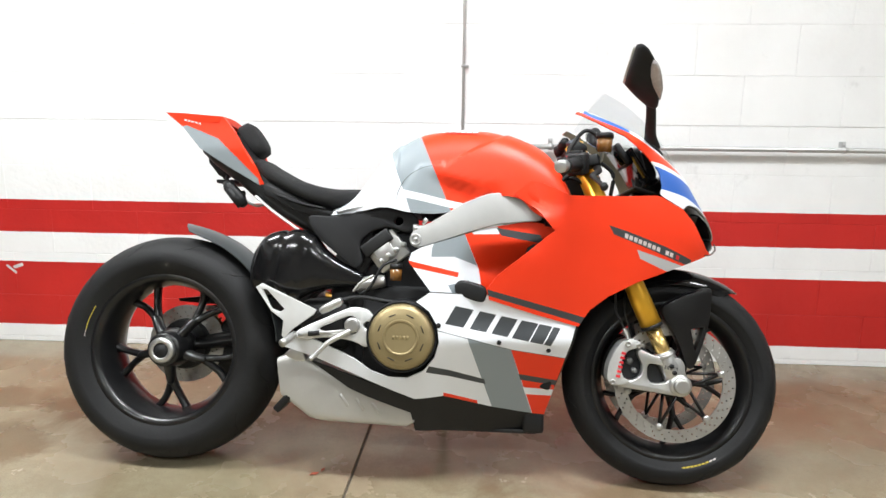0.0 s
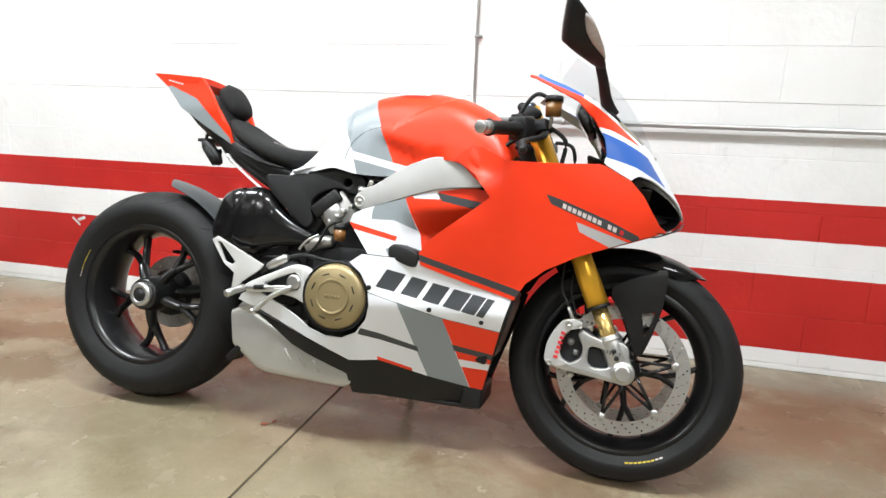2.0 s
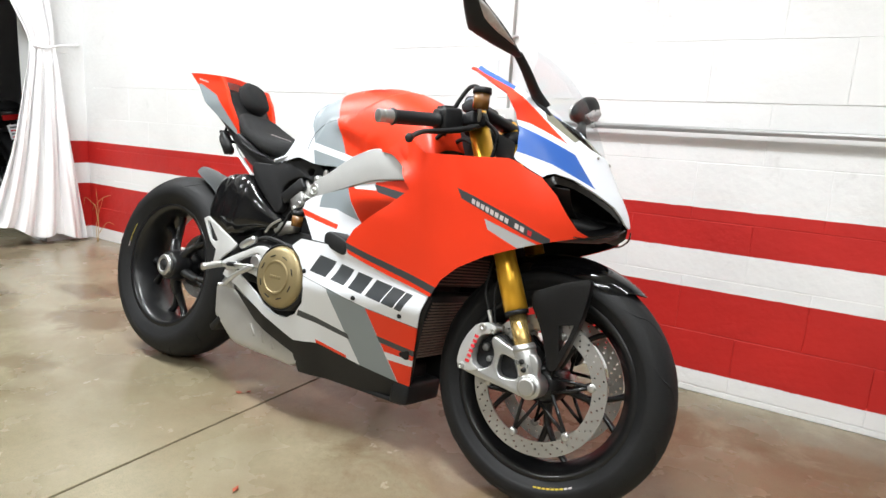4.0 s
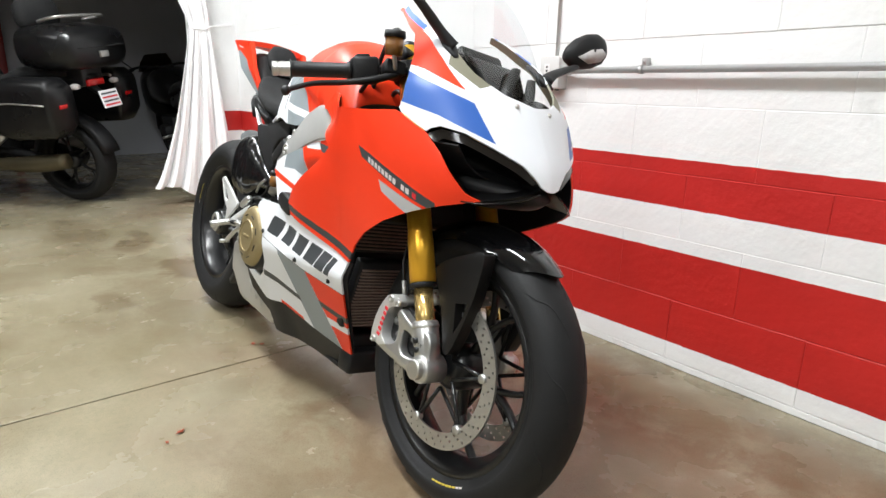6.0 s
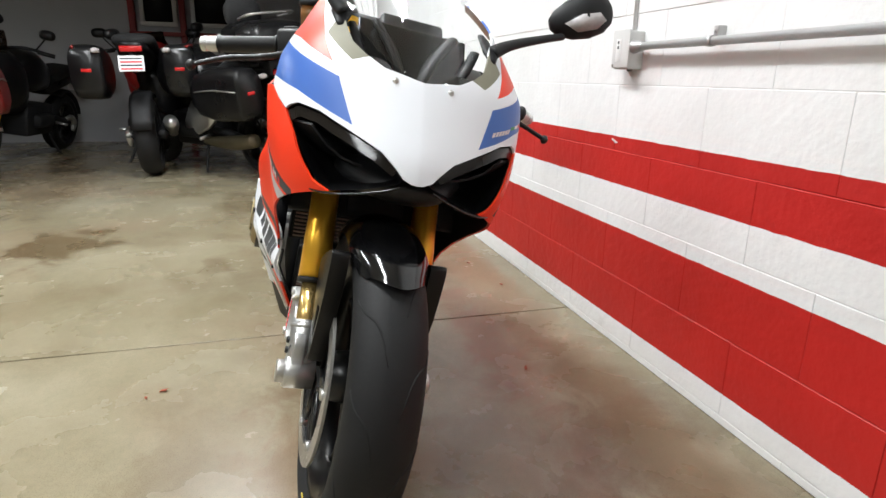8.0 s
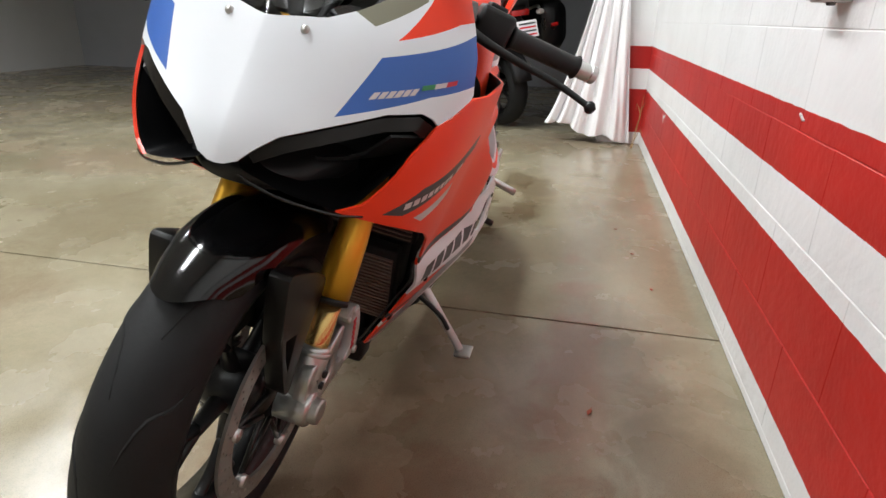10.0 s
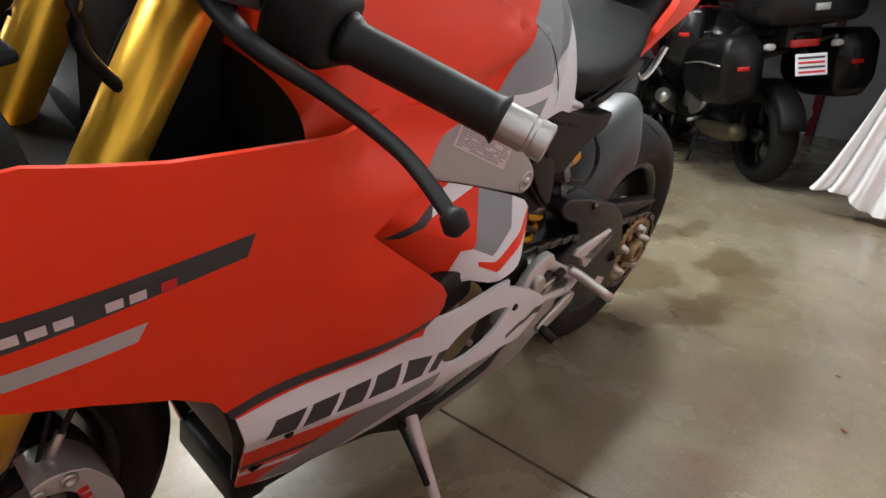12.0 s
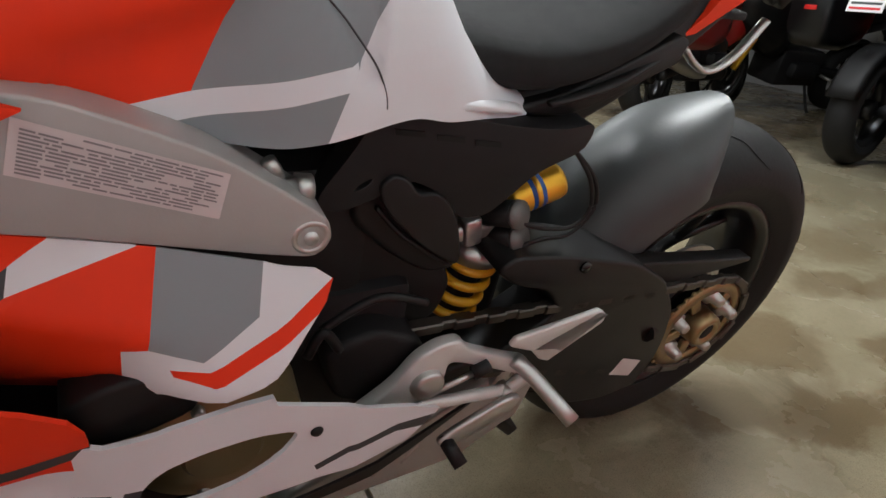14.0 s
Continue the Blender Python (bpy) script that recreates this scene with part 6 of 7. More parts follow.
tagged(part("chain", chain_mesh(), CHAIN, BIKE, "oiled steel drive chain", False), "", "", "", "stuff")
part("chain_guard", merge(plate([(0.33, 0.540), (0.252, 0.514), (0.10, 0.494), (-0.058, 0.474), (-0.054, 0.466), (0.03, 0.460), (0.115, 0.457), (0.147, 0.450), (0.24, 0.495)], 0.104, 0.134, 0.004)), PLASTIC, BIKE, "black chain guard fin", True, 50)


def hugger():
    bm = bmesh.new()
    rows = []
    for i in range(23):
        f = i / 22
        lift = 0.024 + 0.016 * f
        w = 0.108 * (1 - 0.28 * max(0, (f - 0.8) / 0.2) ** 2)
        row = []
        for j in range(17):
            b = math.radians(-44 + 134 * j / 16)
            a = math.radians(6 + (80 - 9 * math.sin(b) ** 2) * f)
            r = 0.268 + (0.068 + lift) * math.cos(b) ** 0.7
            kick = 0.004 * max(0, (f - 0.85) / 0.15) ** 2
            row.append(bm.verts.new((r * math.cos(a), w * math.sin(b), 0.336 + r * math.sin(a) + kick)))
        rows.append(row)
    for a, b in zip(rows, rows[1:]):
        for k in range(16):
            bm.faces.new((a[k], a[k + 1], b[k + 1], b[k]))
    bmesh.ops.recalc_face_normals(bm, faces=bm.faces)
    return bm


HUGMAT = material("dull_grey_black_plastic", (0.045, 0.050, 0.052), 0.40, 0, 0.08, 30, 0.08)
thick(part("rear_hugger", hugger(), HUGMAT, BIKE, "dull black rear wheel hugger"), 0.003)

# shock absorber
shock = part("shock_absorber", tube([(0.475, 0.06, 0.57), (0.495, 0.06, 0.36)], 0.018, 14, 1), MATTE, BIKE, "shock absorber with yellow spring")
coil = [(0.482 + 0.018 * f + 0.034 * math.cos(f * 3.5 * 2 * math.pi), 0.06 + 0.034 * math.sin(f * 3.5 * 2 * math.pi), 0.518 - 0.084 * f) for f in (k / 96 for k in range(97))]
part("spring", tube(coil, 0.0068, 8, 1), YELLOW, shock, "yellow coil spring")
part("spring_seat", tube([(0.480, 0.06, 0.545), (0.481, 0.06, 0.522)], 0.040, 24, 1), ALU, shock)
gas = part("gas_reservoir", tube([(0.458, 0.07, 0.605), (0.452, 0.07, 0.607), (0.390, 0.07, 0.628), (0.384, 0.07, 0.630)], [0.0225, 0.024, 0.024, 0.0225], 24, 1), GOLD, shock, "gold gas reservoir")
part("reservoir_band", tube([(0.432, 0.07, 0.6138), (0.414, 0.07, 0.6199)], 0.0246, 24, 1), BLUE, shock)
part("reservoir_mark", tube([(0.4265, 0.07, 0.6157), (0.4195, 0.07, 0.6180)], 0.0249, 24, 1), GOLD, shock)
for dx, dz in ((0.0, 0.0), (-0.012, -0.037)):
    part("valve_motor", tube([(0.487 + dx, 0.070, 0.590 + dz), (0.484 + dx, 0.080, 0.598 + dz), (0.472 + dx, 0.118, 0.617 + dz)], 0.0175, 18, 1), PLASTIC, shock)
    part("motor_cap", tube([(0.473 + dx, 0.114, 0.615 + dz), (0.4715 + dx, 0.119, 0.6175 + dz)], 0.0182, 18, 1), CASTGREY, shock)
    part("valve_cable", tube([(0.470 + dx, 0.120, 0.606 + dz), (0.43, 0.125, 0.596 + dz * 0.4), (0.381, 0.120, 0.590 + dz * 0.3), (0.361 + dx * 0.6, 0.118, 0.613), (0.377 + dx * 0.6, 0.116, 0.656), (0.413, 0.112, 0.695)], 0.0030, 6), PLASTIC, shock)
part("shock_top_mount", merge(block(0.46, 0.535, 0.02, 0.088, 0.560, 0.585, 0.008), moved(block(-0.012, 0.012, 0.070, 0.094, -0.020, 0.020, 0.004), pose(0.512, 0, 0.578, 0, 12, 0))), ALU, shock)

# -- foot rests, levers, side stand --
BRK = curved([(0.628, 0.484), (0.585, 0.490), (0.470, 0.438), (0.435, 0.420), (0.430, 0.402), (0.455, 0.398), (0.52, 0.405), (0.590, 0.398), (0.628, 0.378), (0.648, 0.40), (0.650, 0.46)])
BRK_HOLE = curved([(0.585, 0.468), (0.610, 0.450), (0.602, 0.415), (0.52, 0.418), (0.487, 0.425)])
BRK_L = curved([(0.700, 0.405), (0.640, 0.452), (0.618, 0.487), (0.592, 0.502), (0.563, 0.502), (0.548, 0.482), (0.483, 0.449), (0.448, 0.434), (0.430, 0.414), (0.440, 0.402), (0.488, 0.428), (0.552, 0.462), (0.574, 0.470), (0.574, 0.440), (0.588, 0.420), (0.615, 0.402), (0.680, 0.372)])
BRACKETS = [part("foot_rest_bracket", plate(BRK, -0.192, -0.172, 0.005, 2, [BRK_HOLE, circle(0.630, 0.440, 0.011, 12)]), BRIGHT, BIKE, "silver foot rest bracket", True, 50),
            part("foot_rest_bracket", plate(BRK_L, 0.172, 0.190, 0.005, 2), BRIGHT, BIKE, "silver foot rest bracket", True, 50)]
for fr, side in zip(BRACKETS, (-1, 1)):
    part("boss", moved(lathe([(0.012, -0.200), (0.019, -0.200), (0.021, -0.196), (0.021, -0.16), (0.012, -0.16)], 24), pose(0.588 if side < 0 else 0.600, 0, 0.440 if side < 0 else 0.446, 0, 0, 180 if side > 0 else 0)), ALU, fr)
    part("foot_peg", tube([(0.428, -0.185, 0.408), (0.424, -0.205, 0.404), (0.414, -0.246, 0.392)] if side < 0 else [(0.470, 0.185, 0.440), (0.456, 0.212, 0.432), (0.430, 0.276, 0.408)], [0.0105, 0.0105, 0.0105], 14, 3), ALU, fr, "knurled aluminium foot peg")
    heel = part("heel_guard", plate([(0.318, 0.536), (0.336, 0.546), (0.488, 0.478), (0.482, 0.466), (0.425, 0.425), (0.402, 0.400), (0.394, 0.404), (0.398, 0.447), (0.363, 0.471)], *sorted((side * 0.186, side * 0.194)), 0.003, 2, [[(0.336, 0.532), (0.350, 0.530), (0.400, 0.478), (0.388, 0.470), (0.365, 0.478)]]) if side < 0 else
                plate([(0.500, 0.486), (0.494, 0.498), (0.368, 0.514), (0.353, 0.503), (0.353, 0.490), (0.428, 0.440), (0.444, 0.448), (0.462, 0.468)], 0.194, 0.203, 0.003, 2, [[(0.362, 0.499), (0.376, 0.497), (0.418, 0.462), (0.412, 0.458)]]), BRIGHT, fr, "silver heel guard", True, 50)
    part("pedal", tube([(0.585, side * 0.200, 0.425), (0.53, side * 0.205, 0.395), (0.505, side * 0.21, 0.372), (0.49, side * 0.215, 0.355)], [0.008, 0.007, 0.007, 0.007], 10) if side < 0 else
         plate(curved([(0.462, 0.400), (0.485, 0.402), (0.55, 0.372), (0.578, 0.354), (0.570, 0.336), (0.53, 0.345), (0.472, 0.372)]), 0.205, 0.216, 0.004), ALU, fr, "foot lever")
    part("lever_tip", tube([(0.49, -0.205, 0.355), (0.488, -0.235, 0.352)], 0.006, 10, 1) if side < 0 else tube([(0.566, 0.206, 0.352), (0.556, 0.244, 0.336)], 0.0095, 12, 1), ALU if side < 0 else PLASTIC, fr)
    part("rod", tube([(0.44, -0.198, 0.41), (0.57, -0.198, 0.425)] if side < 0 else [(0.592, 0.196, 0.431), (0.530, 0.196, 0.450)], 0.004, 8, 1), ALU, fr)
    part("rod_end", tube([(0.47, -0.198, 0.4135), (0.50, -0.198, 0.417)] if side < 0 else [(0.540, 0.196, 0.447), (0.518, 0.196, 0.455)], 0.007 if side < 0 else 0.009, 8, 1), PLASTIC, fr)
    if side > 0:
        part("lower_arm", tube([(0.608, 0.190, 0.414), (0.600, 0.193, 0.410), (0.535, 0.194, 0.402), (0.472, 0.194, 0.395), (0.440, 0.190, 0.412)], [0.0085, 0.0075, 0.008, 0.009, 0.011], 12, 4), BRIGHT, fr, "silver lower arm of the bracket")
        part("arm_bolt", moved(lathe([(0.004, 0.203), (0.004, 0.206), (0.008, 0.206), (0.009, 0.200), (0.009, 0.185)], 14), pose(0.478, 0, 0.395)), ALU, fr)
part("rear_master_cylinder", tube([(0.497, -0.180, 0.473), (0.512, -0.18, 0.482), (0.545, -0.18, 0.500), (0.556, -0.18, 0.506)], [0.009, 0.0125, 0.0125, 0.008], 14, 2), ALU, BIKE, "aluminium rear brake cylinder")
part("cylinder_boot", tube([(0.475, -0.182, 0.455), (0.505, -0.180, 0.478)], [0.006, 0.009], 10, 1), PLASTIC, BIKE)
stand = part("side_stand", tube([(0.800, 0.120, 0.215), (0.812, 0.205, 0.130), (0.818, 0.270, 0.062)], [0.013, 0.011, 0.010], 12, 4), BRIGHT, BIKE, "silver side stand, folded out")
part("stand_foot", moved(block(-0.035, 0.025, -0.022, 0.022, -0.004, 0.003, 0.003), pose(0.818, 0.280, 0.058, 11.2, 0, 0)), ALU, stand)
part("stand_spring", tube([(0.812, 0.10, 0.19), (0.83, 0.19, 0.155), (0.825, 0.225, 0.115)], 0.006, 8), PLASTIC, stand)
part("stand_bracket", block(0.77, 0.83, 0.07, 0.13, 0.20, 0.25, 0.006), MATTE, stand)

# -- handlebars --
for side in (-1, 1):
    a, b = Vector((1.112, -0.385, 0.848) if side < 0 else (1.083, 0.384, 0.843)), Vector((1.222, side * 0.100, 0.905))
    ball = (1.212, -0.392, 0.802) if side < 0 else (1.184, 0.391, 0.803)

    def on(f, dx=0.0, dz=0.0):
        q = a.lerp(b, f)
        return (q.x + dx, q.y, q.z + dz)
    bar = part("handlebar", tube([on(0.45), on(1.0)], 0.011, 14, 1), MATTE, BIKE, "black clip-on handlebar")
    part("grip", tube([on(0.115), on(0.12), on(0.135), on(0.15), on(0.50), on(0.51), on(0.53)], [0.0155, 0.020, 0.0205, 0.0165, 0.0165, 0.0165, 0.0165, 0.0165, 0.021, 0.021], 20, 1), PLASTIC, bar, "black rubber grip")
    part("bar_end", tube([on(-0.004), on(0.0), on(0.034), on(0.037), on(0.046), on(0.049), on(0.115)], [0.0125, 0.0152, 0.0152, 0.0136, 0.0136, 0.0152, 0.0152], 24, 1), ALU, bar, "bare aluminium bar end", True, 25)
    part("switch_box", moved(merge(block(-0.026, 0.024, -0.030, 0.030, -0.028, 0.030, 0.008), block(-0.022, 0.010, -0.018, 0.012, 0.026, 0.036, 0.003)), pose(*on(0.63), 12 * -side, 0, 20 * side)), PLASTIC, bar, "black switch housing", True, 50)
    part("switch_button", moved(block(-0.030, -0.022, -0.012, 0.008, 0.008, 0.022, 0.002), pose(*on(0.63), 0, 0, 20 * side)), FLAGRED, bar)
    part("lever", tube([on(0.80, 0.035, -0.006), on(0.62, 0.052, -0.018), on(0.42, 0.050, -0.026), on(0.18, 0.070, -0.030), ball], [0.011, 0.010, 0.0085, 0.0075, 0.0065], 12, 6, 0.75), PLASTIC, bar, "black hand lever")
    part("lever_ball", moved(lathe([(0.0005, -0.0105), (0.006, -0.0085), (0.0105, 0), (0.006, 0.0085), (0.0005, 0.0105)], 14, "Z"), pose(*ball)), PLASTIC, bar)
    part("lever_clamp", moved(block(-0.018, 0.045, -0.024, 0.024, -0.016, 0.016, 0.006), pose(*on(0.82), 0, -10, 20 * side)), CASTGREY if side > 0 else MATTE, bar, "lever clamp", True, 50)
    part("bar_clamp", tube([fork_point(0.918, side * 0.103), fork_point(0.885, side * 0.103)], 0.034, 20, 1), MATTE, bar)
part("top_yoke", plate(curved([(1.165, 0), (1.195, 0.02), (1.225, 0.0), (1.215, -0.02), (1.175, -0.02)]), -0.13, 0.13, 0.005), MATTE, BIKE).matrix_basis = pose(-0.005, 0, 0.945)
part("steering_nut", moved(lathe([(0.002, 0.03), (0.016, 0.03), (0.02, 0.02), (0.02, 0.0)], 18, "Z"), pose(1.165, 0, 0.945, 0, -24, 0)), MATTE, BIKE)
part("steering_damper", tube([(1.16, -0.09, 0.965), (1.16, 0.06, 0.968)], 0.013, 14, 1), MATTE, BIKE, "black steering damper")
resv = part("front_brake_reservoir", moved(lathe([(0.002, -0.024), (0.019, -0.024), (0.021, 0.014), (0.002, 0.014)], 20, "Z"), pose(1.252, -0.185, 0.945, 6, 0, 0)), AMBER, BIKE, "amber front brake fluid cup")
part("cap", moved(lathe([(0.002, 0.026), (0.022, 0.026), (0.0235, 0.012), (0.002, 0.012)], 20, "Z"), pose(1.252, -0.185, 0.945, 6, 0, 0)), PLASTIC, resv)
part("reservoir_stay", tube([(1.248, -0.18, 0.925), (1.245, -0.17, 0.90), (1.225, -0.16, 0.89)], 0.005, 8), ALU, resv)
dash = part("instrument_panel", moved(block(-0.010, 0.010, -0.062, 0.062, -0.036, 0.036, 0.008), pose(1.330, 0, 0.940, 0, -35, 0)), PLASTIC, BIKE, "black instrument panel")
part("instrument_cowl", moved(block(-0.005, 0.005, -0.105, 0.105, -0.058, 0.058, 0.004), pose(1.368, 0, 0.900, 0, -30, 0)), GLOSS, dash, "black cowl under the screen")
part("display", moved(block(-0.0115, -0.010, -0.052, 0.052, -0.027, 0.027, 0.0), pose(1.330, 0, 0.940, 0, -35, 0)), GLOSS, dash)
def liner():
    """Black moulding that closes the inside of the fairing round the fork."""
    bm = bmesh.new()
    rows = []
    for i in range(9):
        x = 1.10 + 0.40 * i / 8
        row = []
        for j in range(13):
            a = -1 + j / 6
            w = abs(flank(x, 0.755)[1]) - 0.010
            row.append(bm.verts.new((x, w * a, 0.70 + 0.055 * abs(a) ** 4)))
        rows.append(row)
    for a, b in zip(rows, rows[1:]):
        for k in range(12):
            bm.faces.new((a[k], b[k], b[k + 1], a[k + 1]))
    return bm


thick(part("inner_liner", liner(), PLASTIC, BIKE, "black inner fairing moulding"), 0.004)
both("screen_bracket", lambda: merge(tube([(1.395, -0.012, 0.840), (1.385, -0.035, 0.895), (1.360, -0.075, 0.950)], [0.020, 0.016, 0.012], 10, 4, 0.5), tube([(1.40, -0.05, 0.840), (1.40, -0.09, 0.880), (1.372, -0.118, 0.935)], [0.020, 0.014, 0.010], 10, 4, 0.5)), PLASTIC, "black dash bracket")
both("intake_horn", lambda: tube([(1.36, -0.085, 0.80), (1.42, -0.082, 0.84), (1.455, -0.075, 0.862)], [0.035, 0.036, 0.034], 18, 4, 0.7), GLOSS, "gloss black duct behind the screen")
part("cockpit_shelf", moved(block(-0.06, 0.05, -0.14, 0.14, -0.005, 0.005, 0.004), pose(1.40, 0, 0.815, 0, 18, 0)), PLASTIC, BIKE)
for y, pts in ((-0.14, [(1.10, 0.80), (1.14, 0.85), (1.16, 0.92), (1.20, 0.98), (1.235, 0.97), (1.24, 0.93)]), (-0.09, [(1.12, 0.82), (1.17, 0.86), (1.22, 0.84), (1.28, 0.80)]), (0.10, [(1.13, 0.80), (1.18, 0.87), (1.24, 0.85), (1.27, 0.79)]), (0.13, [(1.24, 0.91), (1.29, 0.90), (1.30, 0.84), (1.27, 0.80)]), (-0.12, [(1.24, 0.905), (1.285, 0.87), (1.28, 0.81)]), (-0.17, [(1.115, 0.80), (1.14, 0.84), (1.18, 0.87)])):
    part("cockpit_hose", tube([(x, y + 0.02 * math.sin(9 * x), z) for x, z in pts], 0.0055, 8), PLASTIC, BIKE)

# the steered front end hangs a little further over than the frame
for ob in [o for o in BIKE.children if o.name.split(".")[0] in ("front_wheel", "fork_leg", "brake_caliper", "front_mudguard", "fork_guard", "brake_hose", "hose_end", "sensor_lead")]:
    ob.matrix_basis = pose(0.006, 0, 0.85, -1.6, 0, 0) @ pose(0, 0, -0.853)

# -- mirrors --
HOUSING = [(1.284, -0.400, 1.131), (1.296, -0.400, 1.128), (1.321, -0.375, 1.104), (1.353, -0.300, 1.062), (1.367, -0.238, 1.027), (1.355, -0.238, 1.024), (1.328, -0.265, 1.033), (1.273, -0.330, 1.056), (1.279, -0.380, 1.103)]
LAMP = [(1.313, -0.380, 1.103), (1.329, -0.360, 1.090), (1.350, -0.310, 1.059), (1.357, -0.265, 1.042), (1.330, -0.315, 1.058), (1.314, -0.345, 1.075)]


def shell(points, steps):
    """A closed cushion over an outline in space: rings shrunk towards the middle and pushed out along one way."""
    n = len(points)
    mid = sum((Vector(p) for p in points), Vector()) / n
    smooth_ring = []
    for k in range(n):
        a, b, c, d = (Vector(points[(k + s) % n]) for s in (-1, 0, 1, 2))
        for f in (0.0, 0.33, 0.67):
            smooth_ring.append(b.lerp(c, f) + ((b - a) - (d - c)) * 0.10 * f * (1 - f))
    way = Vector((0.62, -0.66, -0.42)).normalized()
    return loft([[tuple(mid + (p - mid) * s + way * push) for p in smooth_ring] for s, push in steps])


mir = part("mirror", shell(HOUSING, ((0.45, -0.020), (0.80, -0.018), (0.97, -0.008), (1.0, 0.0), (0.94, 0.010), (0.70, 0.020), (0.30, 0.025))), MATTE, BIKE, "black leaf-shaped mirror with clear indicator")
part("indicator", shell(LAMP, ((1.0, 0.006), (1.0, 0.018), (0.6, 0.024))), LENS, mir)
part("mirror_glass", shell(HOUSING, ((0.90, -0.016), (0.86, -0.021))), STEEL, mir)
part("mirror_arm", tube([(1.356, -0.240, 1.032), (1.366, -0.205, 1.006), (1.376, -0.165, 0.972), (1.390, -0.135, 0.944)], [0.012, 0.013, 0.015, 0.022], 14, 5, 0.65), MATTE, mir)
part("mirror_foot", tube([(1.335, -0.135, 0.972), (1.385, -0.140, 0.945), (1.415, -0.140, 0.922)], [0.008, 0.018, 0.006], 12, 4, 0.5), MATTE, mir)
for side in (1,):
    rr = []
    for f, w, h in ((-0.082, 0.010, 0.012), (-0.066, 0.020, 0.026), (-0.03, 0.030, 0.040), (0.015, 0.034, 0.045), (0.055, 0.028, 0.040), (0.078, 0.016, 0.026), (0.086, 0.006, 0.012)):
        rr.append([(w * math.cos(a), f * side, h * math.sin(a)) for a in (2 * math.pi * k / 24 for k in range(24))])
    m = (pose(1.312, -0.348, 1.066, -52, 0, 14) if side < 0 else pose(1.320, 0.340, 1.058, 24, 0, -14)) @ Matrix.Diagonal((0.85, 1.05, 1.22, 1) if side < 0 else (0.85, 0.78, 0.96, 1))
    mir = part("mirror", moved(loft(rr), m), MATTE, BIKE, "black teardrop mirror with clear indicator")
    part("indicator", moved(loft([[(0.030 * s + 0.002, y * side, z * s) for y, z in ((-0.050, -0.006), (-0.02, -0.028), (0.03, -0.030), (0.058, -0.018), (0.045, 0.0), (0.0, 0.004))] for s in (0.80, 1.05)]), m), LENS, mir)
    part("mirror_glass", moved(loft([[(-0.030, 0.062 * math.cos(a), 0.034 * math.sin(a)) for a in (2 * math.pi * k / 24 for k in range(24))], [(-0.034, 0.060 * math.cos(a), 0.032 * math.sin(a)) for a in (2 * math.pi * k / 24 for k in range(24))]]), m), STEEL, mir)
    part("mirror_arm", tube([(1.385, side * 0.145, 0.940), (1.372, side * 0.185, 0.965), (1.350, side * 0.25, 0.992), (1.330, side * 0.305, 1.012)], [0.021, 0.015, 0.012, 0.011], 14, 5, 0.65), MATTE, mir)
    part("mirror_foot", tube([(1.335, side * 0.135, 0.972), (1.385, side * 0.143, 0.942), (1.415, side * 0.142, 0.922)], [0.008, 0.016, 0.006], 12, 4, 0.5), MATTE, mir)

# ---- wall fittings ----
pipe = tagged(part("wall_pipe", merge(tube([(0.30, -0.036, 0.946), (6.0, -0.036, 0.946)], 0.0108, 14, 1), tube([(0.325, -0.036, 0.946), (0.338, -0.036, 0.946), (0.340, -0.036, 0.946), (0.372, -0.036, 0.946)], [0.019, 0.019, 0.015, 0.015], 14, 1)), PIPE), "grey galvanised conduit pipe along the wall", "pipe")
for x in (0.655, 1.86, 3.06):
    part("pipe_clamp", merge(moved(lathe([(0.0108, -0.008), (0.0135, -0.008), (0.0135, 0.008), (0.0108, 0.008)], 16, closed=True), pose(x, -0.036, 0.946, 0, 0, 90)), block(x - 0.008, x + 0.008, -0.026, 0.0, 0.958, 0.982, 0.002), block(x - 0.004, x + 0.004, -0.030, -0.024, 0.966, 0.974, 0.002)), PIPE, pipe, "thin strap with a screw tab")
riser = tagged(part("wall_conduit", tube([(0.281, -0.008, 0.98), (0.281, -0.008, 3.0)], 0.0065, 12, 1), PLAINWALL), "thin white painted conduit running up the wall", "pipe")
for z in (1.277, 2.2):
    part("conduit_clamp", merge(block(0.270, 0.302, -0.017, 0.0, z - 0.005, z + 0.005, 0.002), tube([(0.297, -0.012, z), (0.297, -0.022, z)], 0.004, 8, 1)), PIPE, riser)
outlet = thing("wall_outlet", pose(0.294, 0, 0.935), "white painted electrical outlet box on the wall", "outlet")
part("box", block(-0.042, 0.036, -0.050, 0.0, -0.052, 0.056, 0.004), PLAINWALL, outlet)
cover = part("cover", block(-0.047, 0.040, -0.055, -0.050, -0.048, 0.060, 0.002), PLAINWALL, outlet, "painted cover plate")
part("socket", block(-0.026, -0.002, -0.0565, -0.0545, -0.030, 0.034, 0.002), FIT, cover)
for dz in (0.010, 0.024):
    part("slot", block(-0.018, -0.010, -0.0575, -0.056, dz - 0.004, dz + 0.004, 0.001, 1), MATTE, cover)
part("cable_knockout", moved(lathe([(0.002, 0.006), (0.007, 0.006), (0.009, 0.0)], 12, "Z"), pose(0.016, -0.030, -0.052, 180, 0, 0)), CASTGREY, outlet)
part("cover_screw", moved(lathe([(0.001, -0.0575), (0.004, -0.057), (0.005, -0.055)], 10), pose(-0.040, 0, -0.040)), STEEL, cover)

